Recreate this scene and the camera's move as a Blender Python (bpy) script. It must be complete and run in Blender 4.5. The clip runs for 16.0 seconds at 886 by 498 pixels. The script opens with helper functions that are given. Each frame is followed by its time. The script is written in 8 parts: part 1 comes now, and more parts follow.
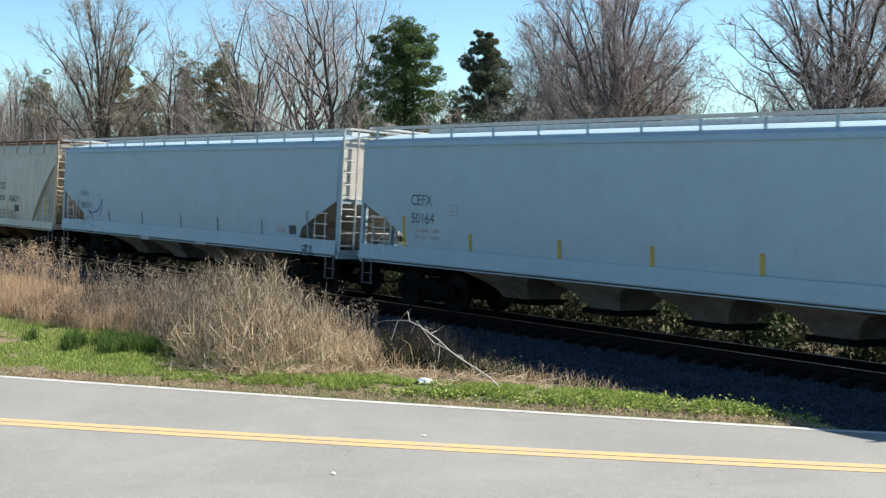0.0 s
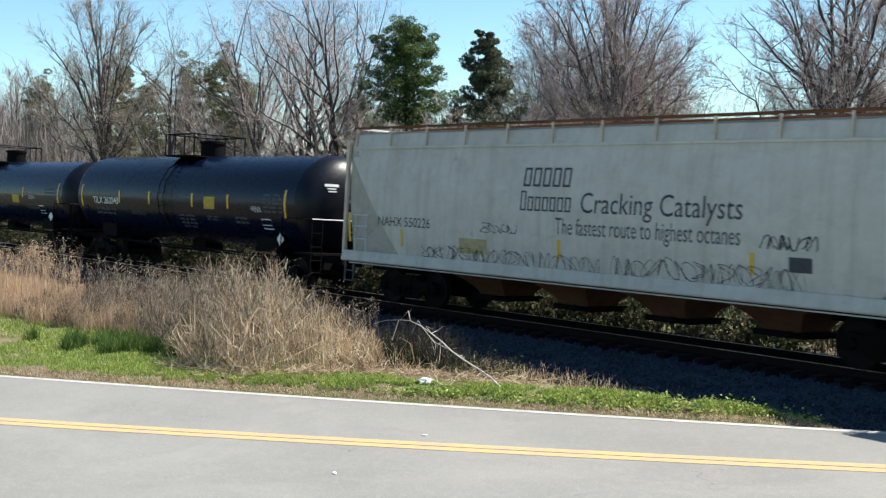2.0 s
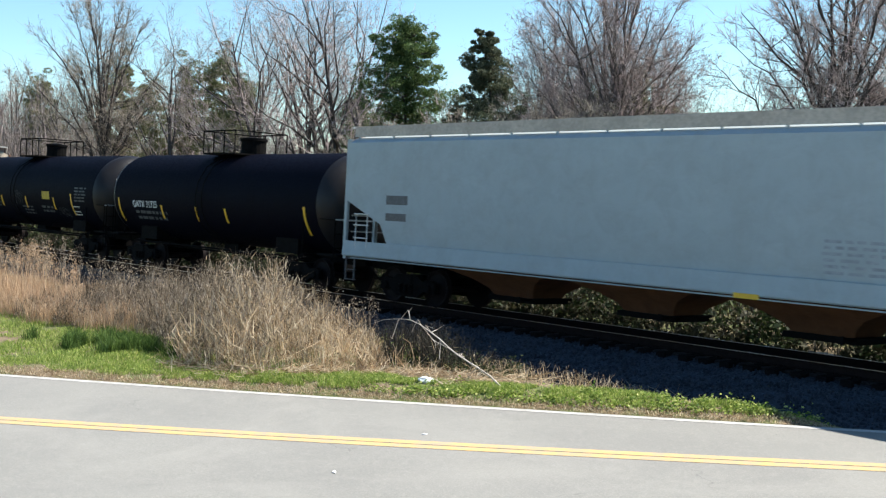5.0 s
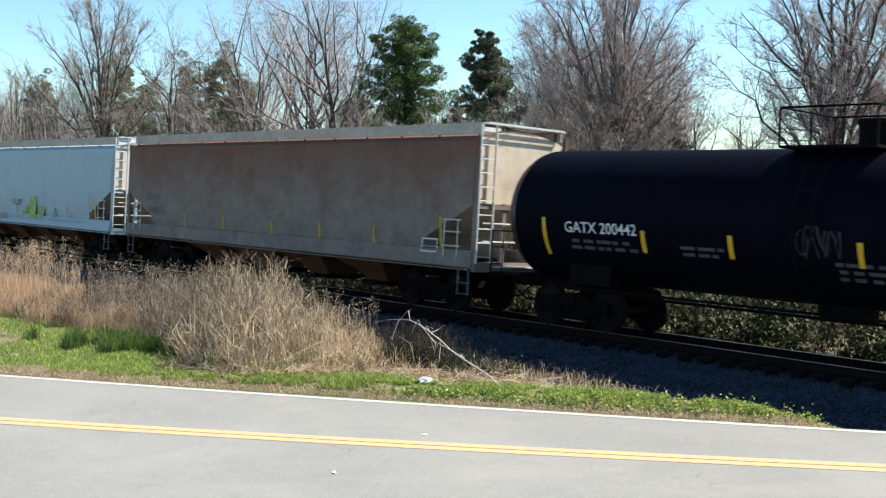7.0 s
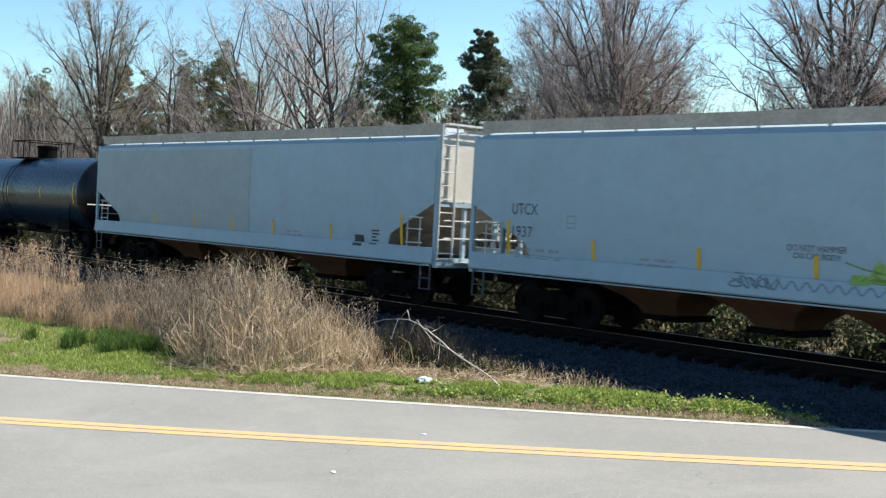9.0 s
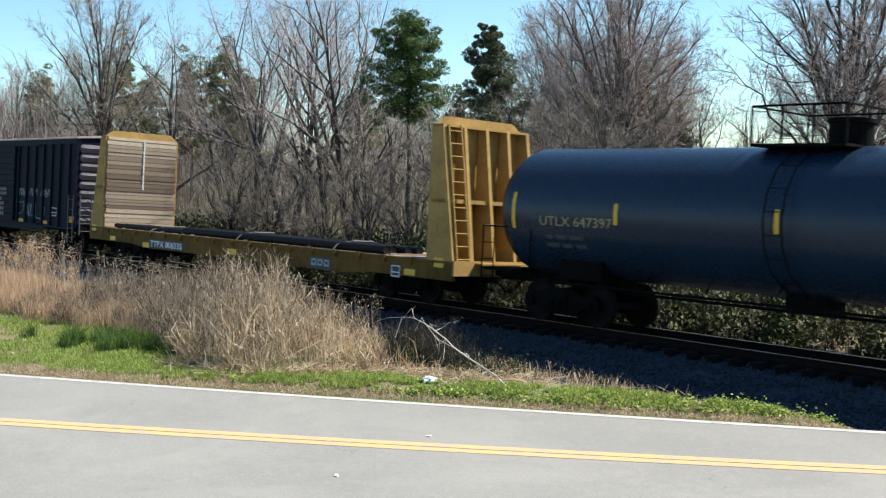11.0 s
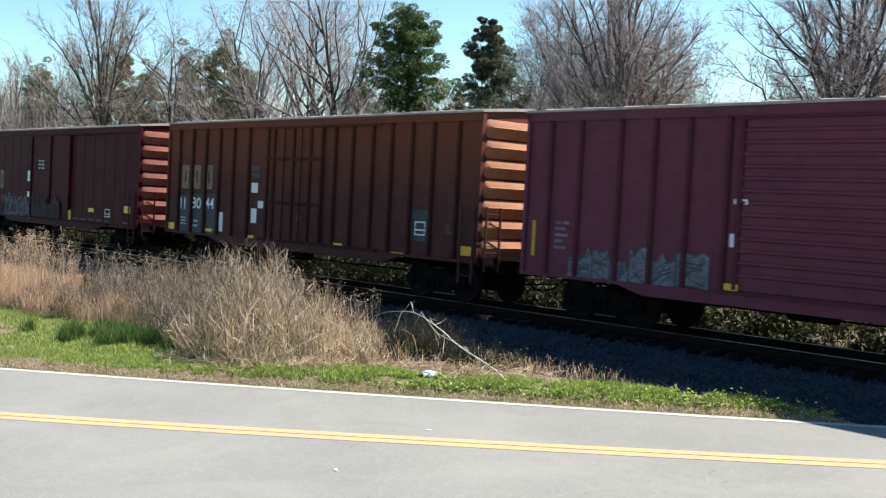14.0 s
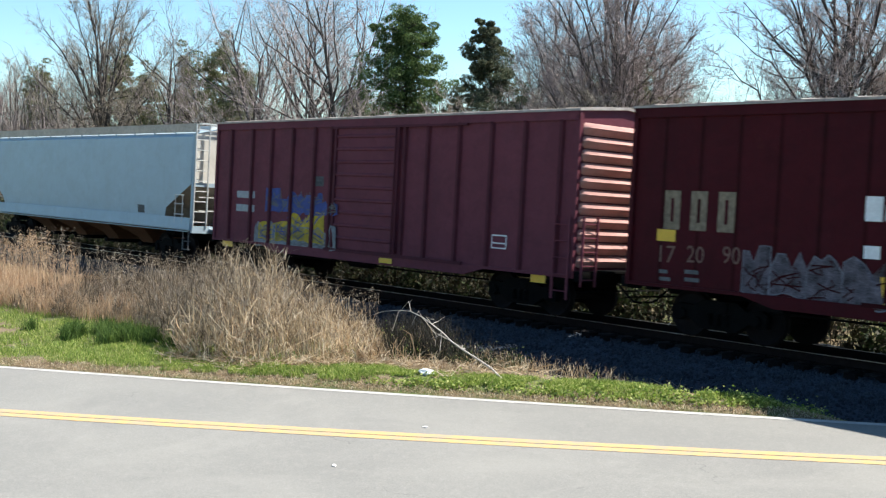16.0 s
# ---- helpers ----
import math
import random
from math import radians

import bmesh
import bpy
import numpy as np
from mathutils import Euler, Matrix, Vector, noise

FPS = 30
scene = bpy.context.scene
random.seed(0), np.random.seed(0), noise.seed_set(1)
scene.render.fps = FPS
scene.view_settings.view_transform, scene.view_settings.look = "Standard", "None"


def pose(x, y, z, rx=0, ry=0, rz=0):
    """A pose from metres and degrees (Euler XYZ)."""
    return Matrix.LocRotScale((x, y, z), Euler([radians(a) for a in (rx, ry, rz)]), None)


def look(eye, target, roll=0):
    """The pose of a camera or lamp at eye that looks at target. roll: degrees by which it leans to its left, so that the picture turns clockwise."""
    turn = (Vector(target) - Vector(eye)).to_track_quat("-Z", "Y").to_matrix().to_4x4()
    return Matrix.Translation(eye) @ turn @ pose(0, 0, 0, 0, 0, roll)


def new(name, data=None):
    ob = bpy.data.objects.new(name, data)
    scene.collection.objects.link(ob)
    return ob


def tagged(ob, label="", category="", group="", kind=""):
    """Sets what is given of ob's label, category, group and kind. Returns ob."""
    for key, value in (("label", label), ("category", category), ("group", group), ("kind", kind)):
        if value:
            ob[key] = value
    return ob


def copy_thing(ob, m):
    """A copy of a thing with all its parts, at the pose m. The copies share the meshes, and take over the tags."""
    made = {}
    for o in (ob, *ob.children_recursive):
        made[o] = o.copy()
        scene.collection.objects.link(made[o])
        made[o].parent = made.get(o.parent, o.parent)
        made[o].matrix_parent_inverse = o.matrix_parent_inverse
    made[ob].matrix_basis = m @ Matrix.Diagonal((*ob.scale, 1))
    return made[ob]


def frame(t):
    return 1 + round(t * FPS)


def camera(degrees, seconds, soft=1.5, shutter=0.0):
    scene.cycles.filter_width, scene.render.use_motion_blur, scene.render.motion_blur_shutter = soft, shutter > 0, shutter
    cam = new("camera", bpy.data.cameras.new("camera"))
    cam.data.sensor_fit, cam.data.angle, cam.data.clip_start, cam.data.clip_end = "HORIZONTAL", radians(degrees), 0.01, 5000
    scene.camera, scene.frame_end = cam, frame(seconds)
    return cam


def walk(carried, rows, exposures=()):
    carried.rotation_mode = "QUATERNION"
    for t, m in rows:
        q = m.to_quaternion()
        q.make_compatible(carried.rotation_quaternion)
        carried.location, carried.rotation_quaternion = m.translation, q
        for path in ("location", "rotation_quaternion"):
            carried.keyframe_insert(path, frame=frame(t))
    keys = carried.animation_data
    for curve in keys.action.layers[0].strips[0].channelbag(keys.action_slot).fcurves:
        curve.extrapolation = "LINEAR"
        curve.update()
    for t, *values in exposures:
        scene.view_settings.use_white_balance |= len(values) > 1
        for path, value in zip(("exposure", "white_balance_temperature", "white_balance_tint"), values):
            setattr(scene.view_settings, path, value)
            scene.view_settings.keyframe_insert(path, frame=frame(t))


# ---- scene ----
# the track is banked: its rail by the road lies higher than the far one
TRACK_Y, RAIL_Z, LIFT, BANK = 20.46, 0.553, 0.09, -4.0

# ---- camera and its way ----
cam = camera(41.672, 16.0, soft=1.3, shutter=0.1)
walk(cam, [
    (0, pose(0.000, 0.000, 4.370, 85.863, 0, 49.101)),
    (1, pose(0.000, 0.000, 4.370, 85.871, 0, 49.143)),
    (2, pose(0.000, 0.000, 4.370, 85.849, 0, 49.143)),
    (3, pose(0.000, 0.000, 4.370, 85.813, 0, 49.137)),
    (4.2, pose(0.000, 0.000, 4.370, 85.802, 0, 49.137)),
    (6.3, pose(0.000, 0.000, 4.370, 85.802, 0, 49.135)),
    (7, pose(0.000, 0.000, 4.370, 85.824, 0, 49.137)),
    (7.5, pose(0.000, 0.000, 4.370, 85.807, 0, 49.129)),
    (8, pose(0.000, 0.000, 4.370, 85.802, 0, 49.115)),
    (9.2, pose(0.000, 0.000, 4.370, 85.802, 0, 49.096)),
    (10.3, pose(-0.170, 0.120, 4.361, 85.700, 0.012, 49.160)),
    (11.25, pose(-0.418, 0.291, 4.349, 85.584, 0.020, 49.263)),
    (11.5, pose(-0.479, 0.332, 4.347, 85.557, 0.021, 49.299)),
    (12, pose(-0.612, 0.424, 4.340, 85.498, 0.009, 49.378)),
    (12.5, pose(-0.698, 0.484, 4.336, 85.432, -0.035, 49.428)),
    (13, pose(-0.623, 0.433, 4.339, 85.349, -0.043, 49.368)),
    (13.5, pose(-0.516, 0.361, 4.344, 85.307, -0.069, 49.283)),
    (14, pose(-0.376, 0.265, 4.350, 85.318, -0.013, 49.204)),
    (14.5, pose(-0.288, 0.205, 4.354, 85.295, -0.009, 49.166)),
    (15, pose(-0.211, 0.152, 4.358, 85.312, -0.028, 49.130)),
    (15.5, pose(-0.161, 0.118, 4.360, 85.327, -0.027, 49.104)),
    (16, pose(-0.141, 0.103, 4.361, 85.350, -0.033, 49.139)),
], exposures=[(0, 0.88), (1, 0.90), (2, 0.94), (3, 0.98), (4, 1.04), (6.3, 1.06), (7.5, 1.04), (8.2, 0.96), (9, 0.90), (10.2, 0.94), (11.5, 0.98), (12.5, 1.00), (13.5, 1.04), (16, 1.06)])

# ---- daylight ----
SUN_WAY = Vector((0.50, 1.0, 1.31)).normalized()
world = bpy.data.worlds.new("world")
scene.world = world
world.use_nodes = True
wn = world.node_tree.nodes
sky = wn.new("ShaderNodeTexSky")
sky.sky_type, sky.sun_disc = "NISHITA", False
sky.sun_elevation = math.asin(SUN_WAY.z)
sky.sun_rotation = math.atan2(SUN_WAY.x, SUN_WAY.y)
sky.air_density, sky.dust_density, sky.ozone_density, sky.altitude = 1.0, 0.0, 3.0, 1800.0
wn["Background"].inputs["Strength"].default_value = 0.093
tint = wn.new("ShaderNodeMix")
tint.data_type, tint.blend_type = "RGBA", "MULTIPLY"
tint.inputs[0].default_value, tint.inputs[7].default_value = 1.0, (0.92, 1.07, 1.01, 1)
world.node_tree.links.new(sky.outputs[0], tint.inputs[6])
world.node_tree.links.new(tint.outputs[2], wn["Background"].inputs["Color"])
sun_data = bpy.data.lights.new("sun", "SUN")
sun_data.energy, sun_data.angle, sun_data.color = 5.0, radians(0.53), (1.0, 0.955, 0.87)
sun = new("sun", sun_data)
sun.matrix_world = look(SUN_WAY * 60, (0, 0, 0))


# ---- materials ----
class Nodes:
    """Short hand for building one node material."""

    def __init__(self, name, rough=0.7, metal=0.0, spec=0.5):
        self.mat = bpy.data.materials.new(name)
        self.mat.use_nodes = True
        self.t = self.mat.node_tree
        self.bsdf = self.t.nodes["Principled BSDF"]
        self.bsdf.inputs["Roughness"].default_value = rough
        self.bsdf.inputs["Metallic"].default_value = metal
        self.bsdf.inputs["Specular IOR Level"].default_value = spec
        co = self.t.nodes.new("ShaderNodeTexCoord")
        self.obj = co.outputs["Object"]

    def link(self, a, b):
        self.t.links.new(a, b)

    def coords(self, scale=(1, 1, 1), turn=(0, 0, 0)):
        n = self.t.nodes.new("ShaderNodeMapping")
        n.inputs["Scale"].default_value = scale
        n.inputs["Rotation"].default_value = turn
        self.link(self.obj, n.inputs[0])
        return n.outputs[0]

    def world_coords(self, scale=(1, 1, 1)):
        g = self.t.nodes.new("ShaderNodeNewGeometry")
        n = self.t.nodes.new("ShaderNodeMapping")
        n.inputs["Scale"].default_value = scale
        self.link(g.outputs["Position"], n.inputs[0])
        return n.outputs[0]

    def noise(self, scale, detail=4, rough=0.6, co=None, warp=0.0):
        n = self.t.nodes.new("ShaderNodeTexNoise")
        n.inputs["Scale"].default_value = scale
        n.inputs["Detail"].default_value = detail
        n.inputs["Roughness"].default_value = rough
        n.inputs["Distortion"].default_value = warp
        self.link(co if co is not None else self.obj, n.inputs["Vector"])
        return n.outputs["Fac"]

    def cells(self, scale, co=None, feature="F1"):
        n = self.t.nodes.new("ShaderNodeTexVoronoi")
        n.inputs["Scale"].default_value = scale
        n.feature = feature
        self.link(co if co is not None else self.obj, n.inputs["Vector"])
        return n.outputs["Distance"]

    def ramp(self, fac, stops):
        n = self.t.nodes.new("ShaderNodeValToRGB")
        e = n.color_ramp.elements
        while len(e) < len(stops):
            e.new(0.5)
        for el, (p, c) in zip(e, stops):
            el.position = p
            el.color = (*c, 1) if isinstance(c, tuple) else (c, c, c, 1)
        self.link(fac, n.inputs[0])
        return n.outputs[0]

    def mix(self, fac, a, b, how="MIX"):
        n = self.t.nodes.new("ShaderNodeMix")
        n.data_type, n.blend_type = "RGBA", how
        for sock, v in ((n.inputs[0], fac), (n.inputs[6], a), (n.inputs[7], b)):
            if isinstance(v, (int, float)):
                sock.default_value = v
            elif isinstance(v, tuple):
                sock.default_value = (*v, 1)
            else:
                self.link(v, sock)
        return n.outputs[2]

    def maths(self, how, a, b=0.0):
        n = self.t.nodes.new("ShaderNodeMath")
        n.operation = how
        for sock, v in ((n.inputs[0], a), (n.inputs[1], b)):
            if isinstance(v, (int, float)):
                sock.default_value = v
            else:
                self.link(v, sock)
        return n.outputs[0]

    def axis(self, which, co=None):
        n = self.t.nodes.new("ShaderNodeSeparateXYZ")
        self.link(co if co is not None else self.obj, n.inputs[0])
        return n.outputs[which]

    def island(self):
        return self.t.nodes.new("ShaderNodeNewGeometry").outputs["Random Per Island"]

    def each(self):
        return self.t.nodes.new("ShaderNodeObjectInfo").outputs["Random"]

    def bump(self, height, strength=0.3, dist=0.02):
        n = self.t.nodes.new("ShaderNodeBump")
        n.inputs["Strength"].default_value = strength
        n.inputs["Distance"].default_value = dist
        self.link(height, n.inputs["Height"])
        self.link(n.outputs[0], self.bsdf.inputs["Normal"])

    def done(self, colour=None, rough=None):
        if isinstance(colour, tuple):
            self.bsdf.inputs["Base Color"].default_value = (*colour, 1)
        elif colour is not None:
            self.link(colour, self.bsdf.inputs["Base Color"])
        if rough is not None:
            self.link(rough, self.bsdf.inputs["Roughness"])
        return self.mat


def plain(name, colour, rough=0.6, metal=0.0, vary=0.25, scale=6.0, spec=0.5, bump=0.0):
    """Paint or metal with faint mottling at two scales."""
    m = Nodes(name, rough, metal, spec)
    a = m.noise(scale, 5)
    b = m.noise(scale * 9, 3)
    f = m.maths("MULTIPLY", a, b)
    lo = tuple(c * (1 - vary) for c in colour)
    hi = tuple(min(1, c * (1 + vary)) for c in colour)
    c = m.ramp(f, [(0.12, lo), (0.42, hi)])
    if bump:
        m.bump(b, bump, 0.01)
    return m.done(c)


def car_paint(name, colour, grime=(0.10, 0.085, 0.07), dirt=0.35, rust=0.0, rough=0.45, streak=0.5, top=None, spec=0.3):
    """Weathered car-side paint: mottling, run-down streaks, grime and rust spots."""
    m = Nodes(name, rough, 0.0, spec)
    big = m.noise(0.6, 5, 0.65, warp=0.4)
    fine = m.noise(14, 4, 0.7)
    runs = m.noise(1.0, 4, 0.6, m.coords((3.2, 3.2, 0.12)))
    c = m.mix(m.maths("MULTIPLY", big, 0.5), colour, tuple(x * 0.82 for x in colour))
    c = m.mix(m.ramp(runs, [(0.48, 0.0), (0.75, streak)]), c, tuple(0.55 * x + 0.45 * g for x, g in zip(colour, grime)))
    blot = m.ramp(m.maths("MULTIPLY", big, m.noise(2.6, 5, 0.7)), [(0.22, 0.0), (0.45, dirt)])
    c = m.mix(blot, c, grime)
    mott = m.noise(1.7, 9, 0.72, warp=0.8)
    c = m.mix(m.ramp(mott, [(0.46, 0.0), (0.62, 0.55 * dirt + 0.08)]), c, tuple(0.35 * x + 0.35 * g for x, g in zip(colour, grime)))
    c = m.mix(m.ramp(m.noise(0.9, 7, 0.7, m.coords((1, 1, 2.2)), 0.5), [(0.5, 0.0), (0.68, 0.5 * dirt + 0.06)]), c, tuple(min(1, 1.3 * x + 0.1 * g) for x, g in zip(colour, grime)))
    if top:
        z = m.axis(2)
        c = m.mix(m.ramp(m.maths("ADD", m.maths("MULTIPLY", z, 0.2), m.maths("MULTIPLY", big, 0.35)), [(0.62, 0.0), (1.0, 0.85)]), c, top)
    if rust:
        sp = m.ramp(m.maths("MULTIPLY", m.noise(5, 6, 0.75), m.noise(1.1, 3)), [(0.36, 0.0), (0.44, rust)])
        c = m.mix(sp, c, (0.13, 0.05, 0.025))
    m.bump(m.maths("ADD", m.noise(1.3, 2), m.maths("MULTIPLY", fine, 0.08)), 0.12, 0.02)
    return m.done(c, m.ramp(fine, [(0.3, rough - 0.08), (0.7, rough + 0.15)]))


def asphalt():
    m = Nodes("asphalt", 0.85, 0, 0.35)
    co = m.world_coords()
    grit = m.noise(170, 3, 0.7, co)
    mid = m.noise(9, 5, 0.6, co)
    big = m.noise(0.5, 4, 0.6, co, 0.3)
    c = m.ramp(grit, [(0.25, (0.165, 0.162, 0.148)), (0.7, (0.315, 0.306, 0.282))])
    c = m.mix(m.ramp(big, [(0.35, 0.0), (0.65, 0.45)]), c, (0.185, 0.182, 0.172))
    c = m.mix(m.ramp(mid, [(0.5, 0.0), (0.8, 0.4)]), c, (0.33, 0.315, 0.285))
    speck = m.noise(32, 5, 0.8, co)
    c = m.mix(m.ramp(speck, [(0.42, 0.32), (0.56, 0.0)]), c, (0.15, 0.147, 0.138))
    c = m.mix(m.ramp(speck, [(0.56, 0.0), (0.72, 0.4)]), c, (0.40, 0.385, 0.35))
    along = m.noise(1.0, 5, 0.65, m.world_coords((0.35, 0.35, 1)), 1.2)
    c = m.mix(m.ramp(along, [(0.5, 0.0), (0.7, 0.3)]), c, (0.33, 0.315, 0.285))
    wob = m.t.nodes.new("ShaderNodeTexNoise")
    wob.inputs["Scale"].default_value, wob.inputs["Detail"].default_value = 1.6, 6
    m.link(co, wob.inputs["Vector"])
    add = m.t.nodes.new("ShaderNodeVectorMath")
    m.link(co, add.inputs[0])
    m.link(wob.outputs["Color"], add.inputs[1])
    crack = m.cells(0.45, add.outputs[0], "DISTANCE_TO_EDGE")
    line = m.ramp(crack, [(0.0, 0.7), (0.005, 0.0)])
    patch = m.ramp(m.noise(0.9, 3, 0.6, co), [(0.5, 0.0), (0.62, 0.75)])
    c = m.mix(m.maths("MULTIPLY", line, patch), c, (0.07, 0.07, 0.07))
    m.bump(grit, 0.35, 0.006)
    return m.done(c)


def road_paint(name, colour, wear=0.5):
    m = Nodes(name, 0.7, 0, 0.35)
    co = m.world_coords()
    g = m.noise(60, 4, 0.75, co)
    w = m.noise(3.0, 7, 0.75, co)
    c = m.mix(m.ramp(m.maths("MULTIPLY", g, w), [(0.20, 0.0), (0.36, wear)]), colour, (0.29, 0.28, 0.26))
    m.bump(g, 0.2, 0.004)
    return m.done(c)


def soil():
    m = Nodes("verge_soil", 0.95, 0, 0.2)
    co = m.world_coords()
    a = m.noise(1.2, 6, 0.65, co)
    b = m.noise(30, 4, 0.7, co)
    c = m.ramp(b, [(0.3, (0.10, 0.075, 0.045)), (0.7, (0.27, 0.21, 0.135))])
    c = m.mix(m.ramp(a, [(0.42, 0.0), (0.6, 0.8)]), c, m.ramp(b, [(0.3, (0.05, 0.085, 0.02)), (0.7, (0.12, 0.17, 0.045))]))
    m.bump(b, 0.6, 0.03)
    return m.done(c)


def stone(name, lo, hi, scale=18.0):
    m = Nodes(name, 0.9, 0, 0.3)
    co = m.world_coords()
    v = m.cells(scale, co)
    n = m.noise(scale * 2.5, 3, 0.7, co)
    c = m.ramp(m.maths("ADD", m.maths("MULTIPLY", v, 0.9), m.maths("MULTIPLY", n, 0.5)), [(0.15, lo), (0.85, hi)])
    m.bump(v, 1.0, 0.05)
    return m.done(c)


def by_island(name, a, b, c, rough=0.8, translucent=0.0):
    """Many small pieces in one mesh, each with a shade of its own."""
    m = Nodes(name, rough, 0, 0.25)
    col = m.ramp(m.island(), [(0.0, a), (0.55, b), (1.0, c)])
    n = m.noise(3.0, 3, 0.6)
    col = m.mix(m.ramp(n, [(0.3, 0.0), (0.8, 0.5)]), col, a)
    mat = m.done(col)
    if translucent:
        t = m.t.nodes.new("ShaderNodeBsdfTranslucent")
        m.link(col, t.inputs[0])
        mixer = m.t.nodes.new("ShaderNodeMixShader")
        mixer.inputs[0].default_value = translucent
        m.link(m.bsdf.outputs[0], mixer.inputs[1])
        m.link(t.outputs[0], mixer.inputs[2])
        m.link(mixer.outputs[0], m.t.nodes["Material Output"].inputs[0])
    return mat


def bark(name, lo, hi):
    m = Nodes(name, 0.9, 0, 0.2)
    co = m.coords((1, 1, 0.25))
    n = m.noise(9, 5, 0.7, co)
    c = m.ramp(n, [(0.3, lo), (0.7, hi)])
    m.bump(n, 0.5, 0.02)
    return m.done(c)


def planks():
    m = Nodes("old_planks", 0.85, 0, 0.25)
    g = m.noise(7, 5, 0.7, m.coords((9, 0.6, 9)))
    r = m.each()
    c = m.ramp(r, [(0.0, (0.13, 0.095, 0.07)), (0.4, (0.27, 0.215, 0.16)), (0.8, (0.40, 0.325, 0.24)), (1.0, (0.58, 0.49, 0.37))])
    c = m.mix(m.ramp(g, [(0.4, 0.0), (0.7, 0.6)]), c, (0.13, 0.09, 0.06))
    m.bump(g, 0.4, 0.01)
    return m.done(c)


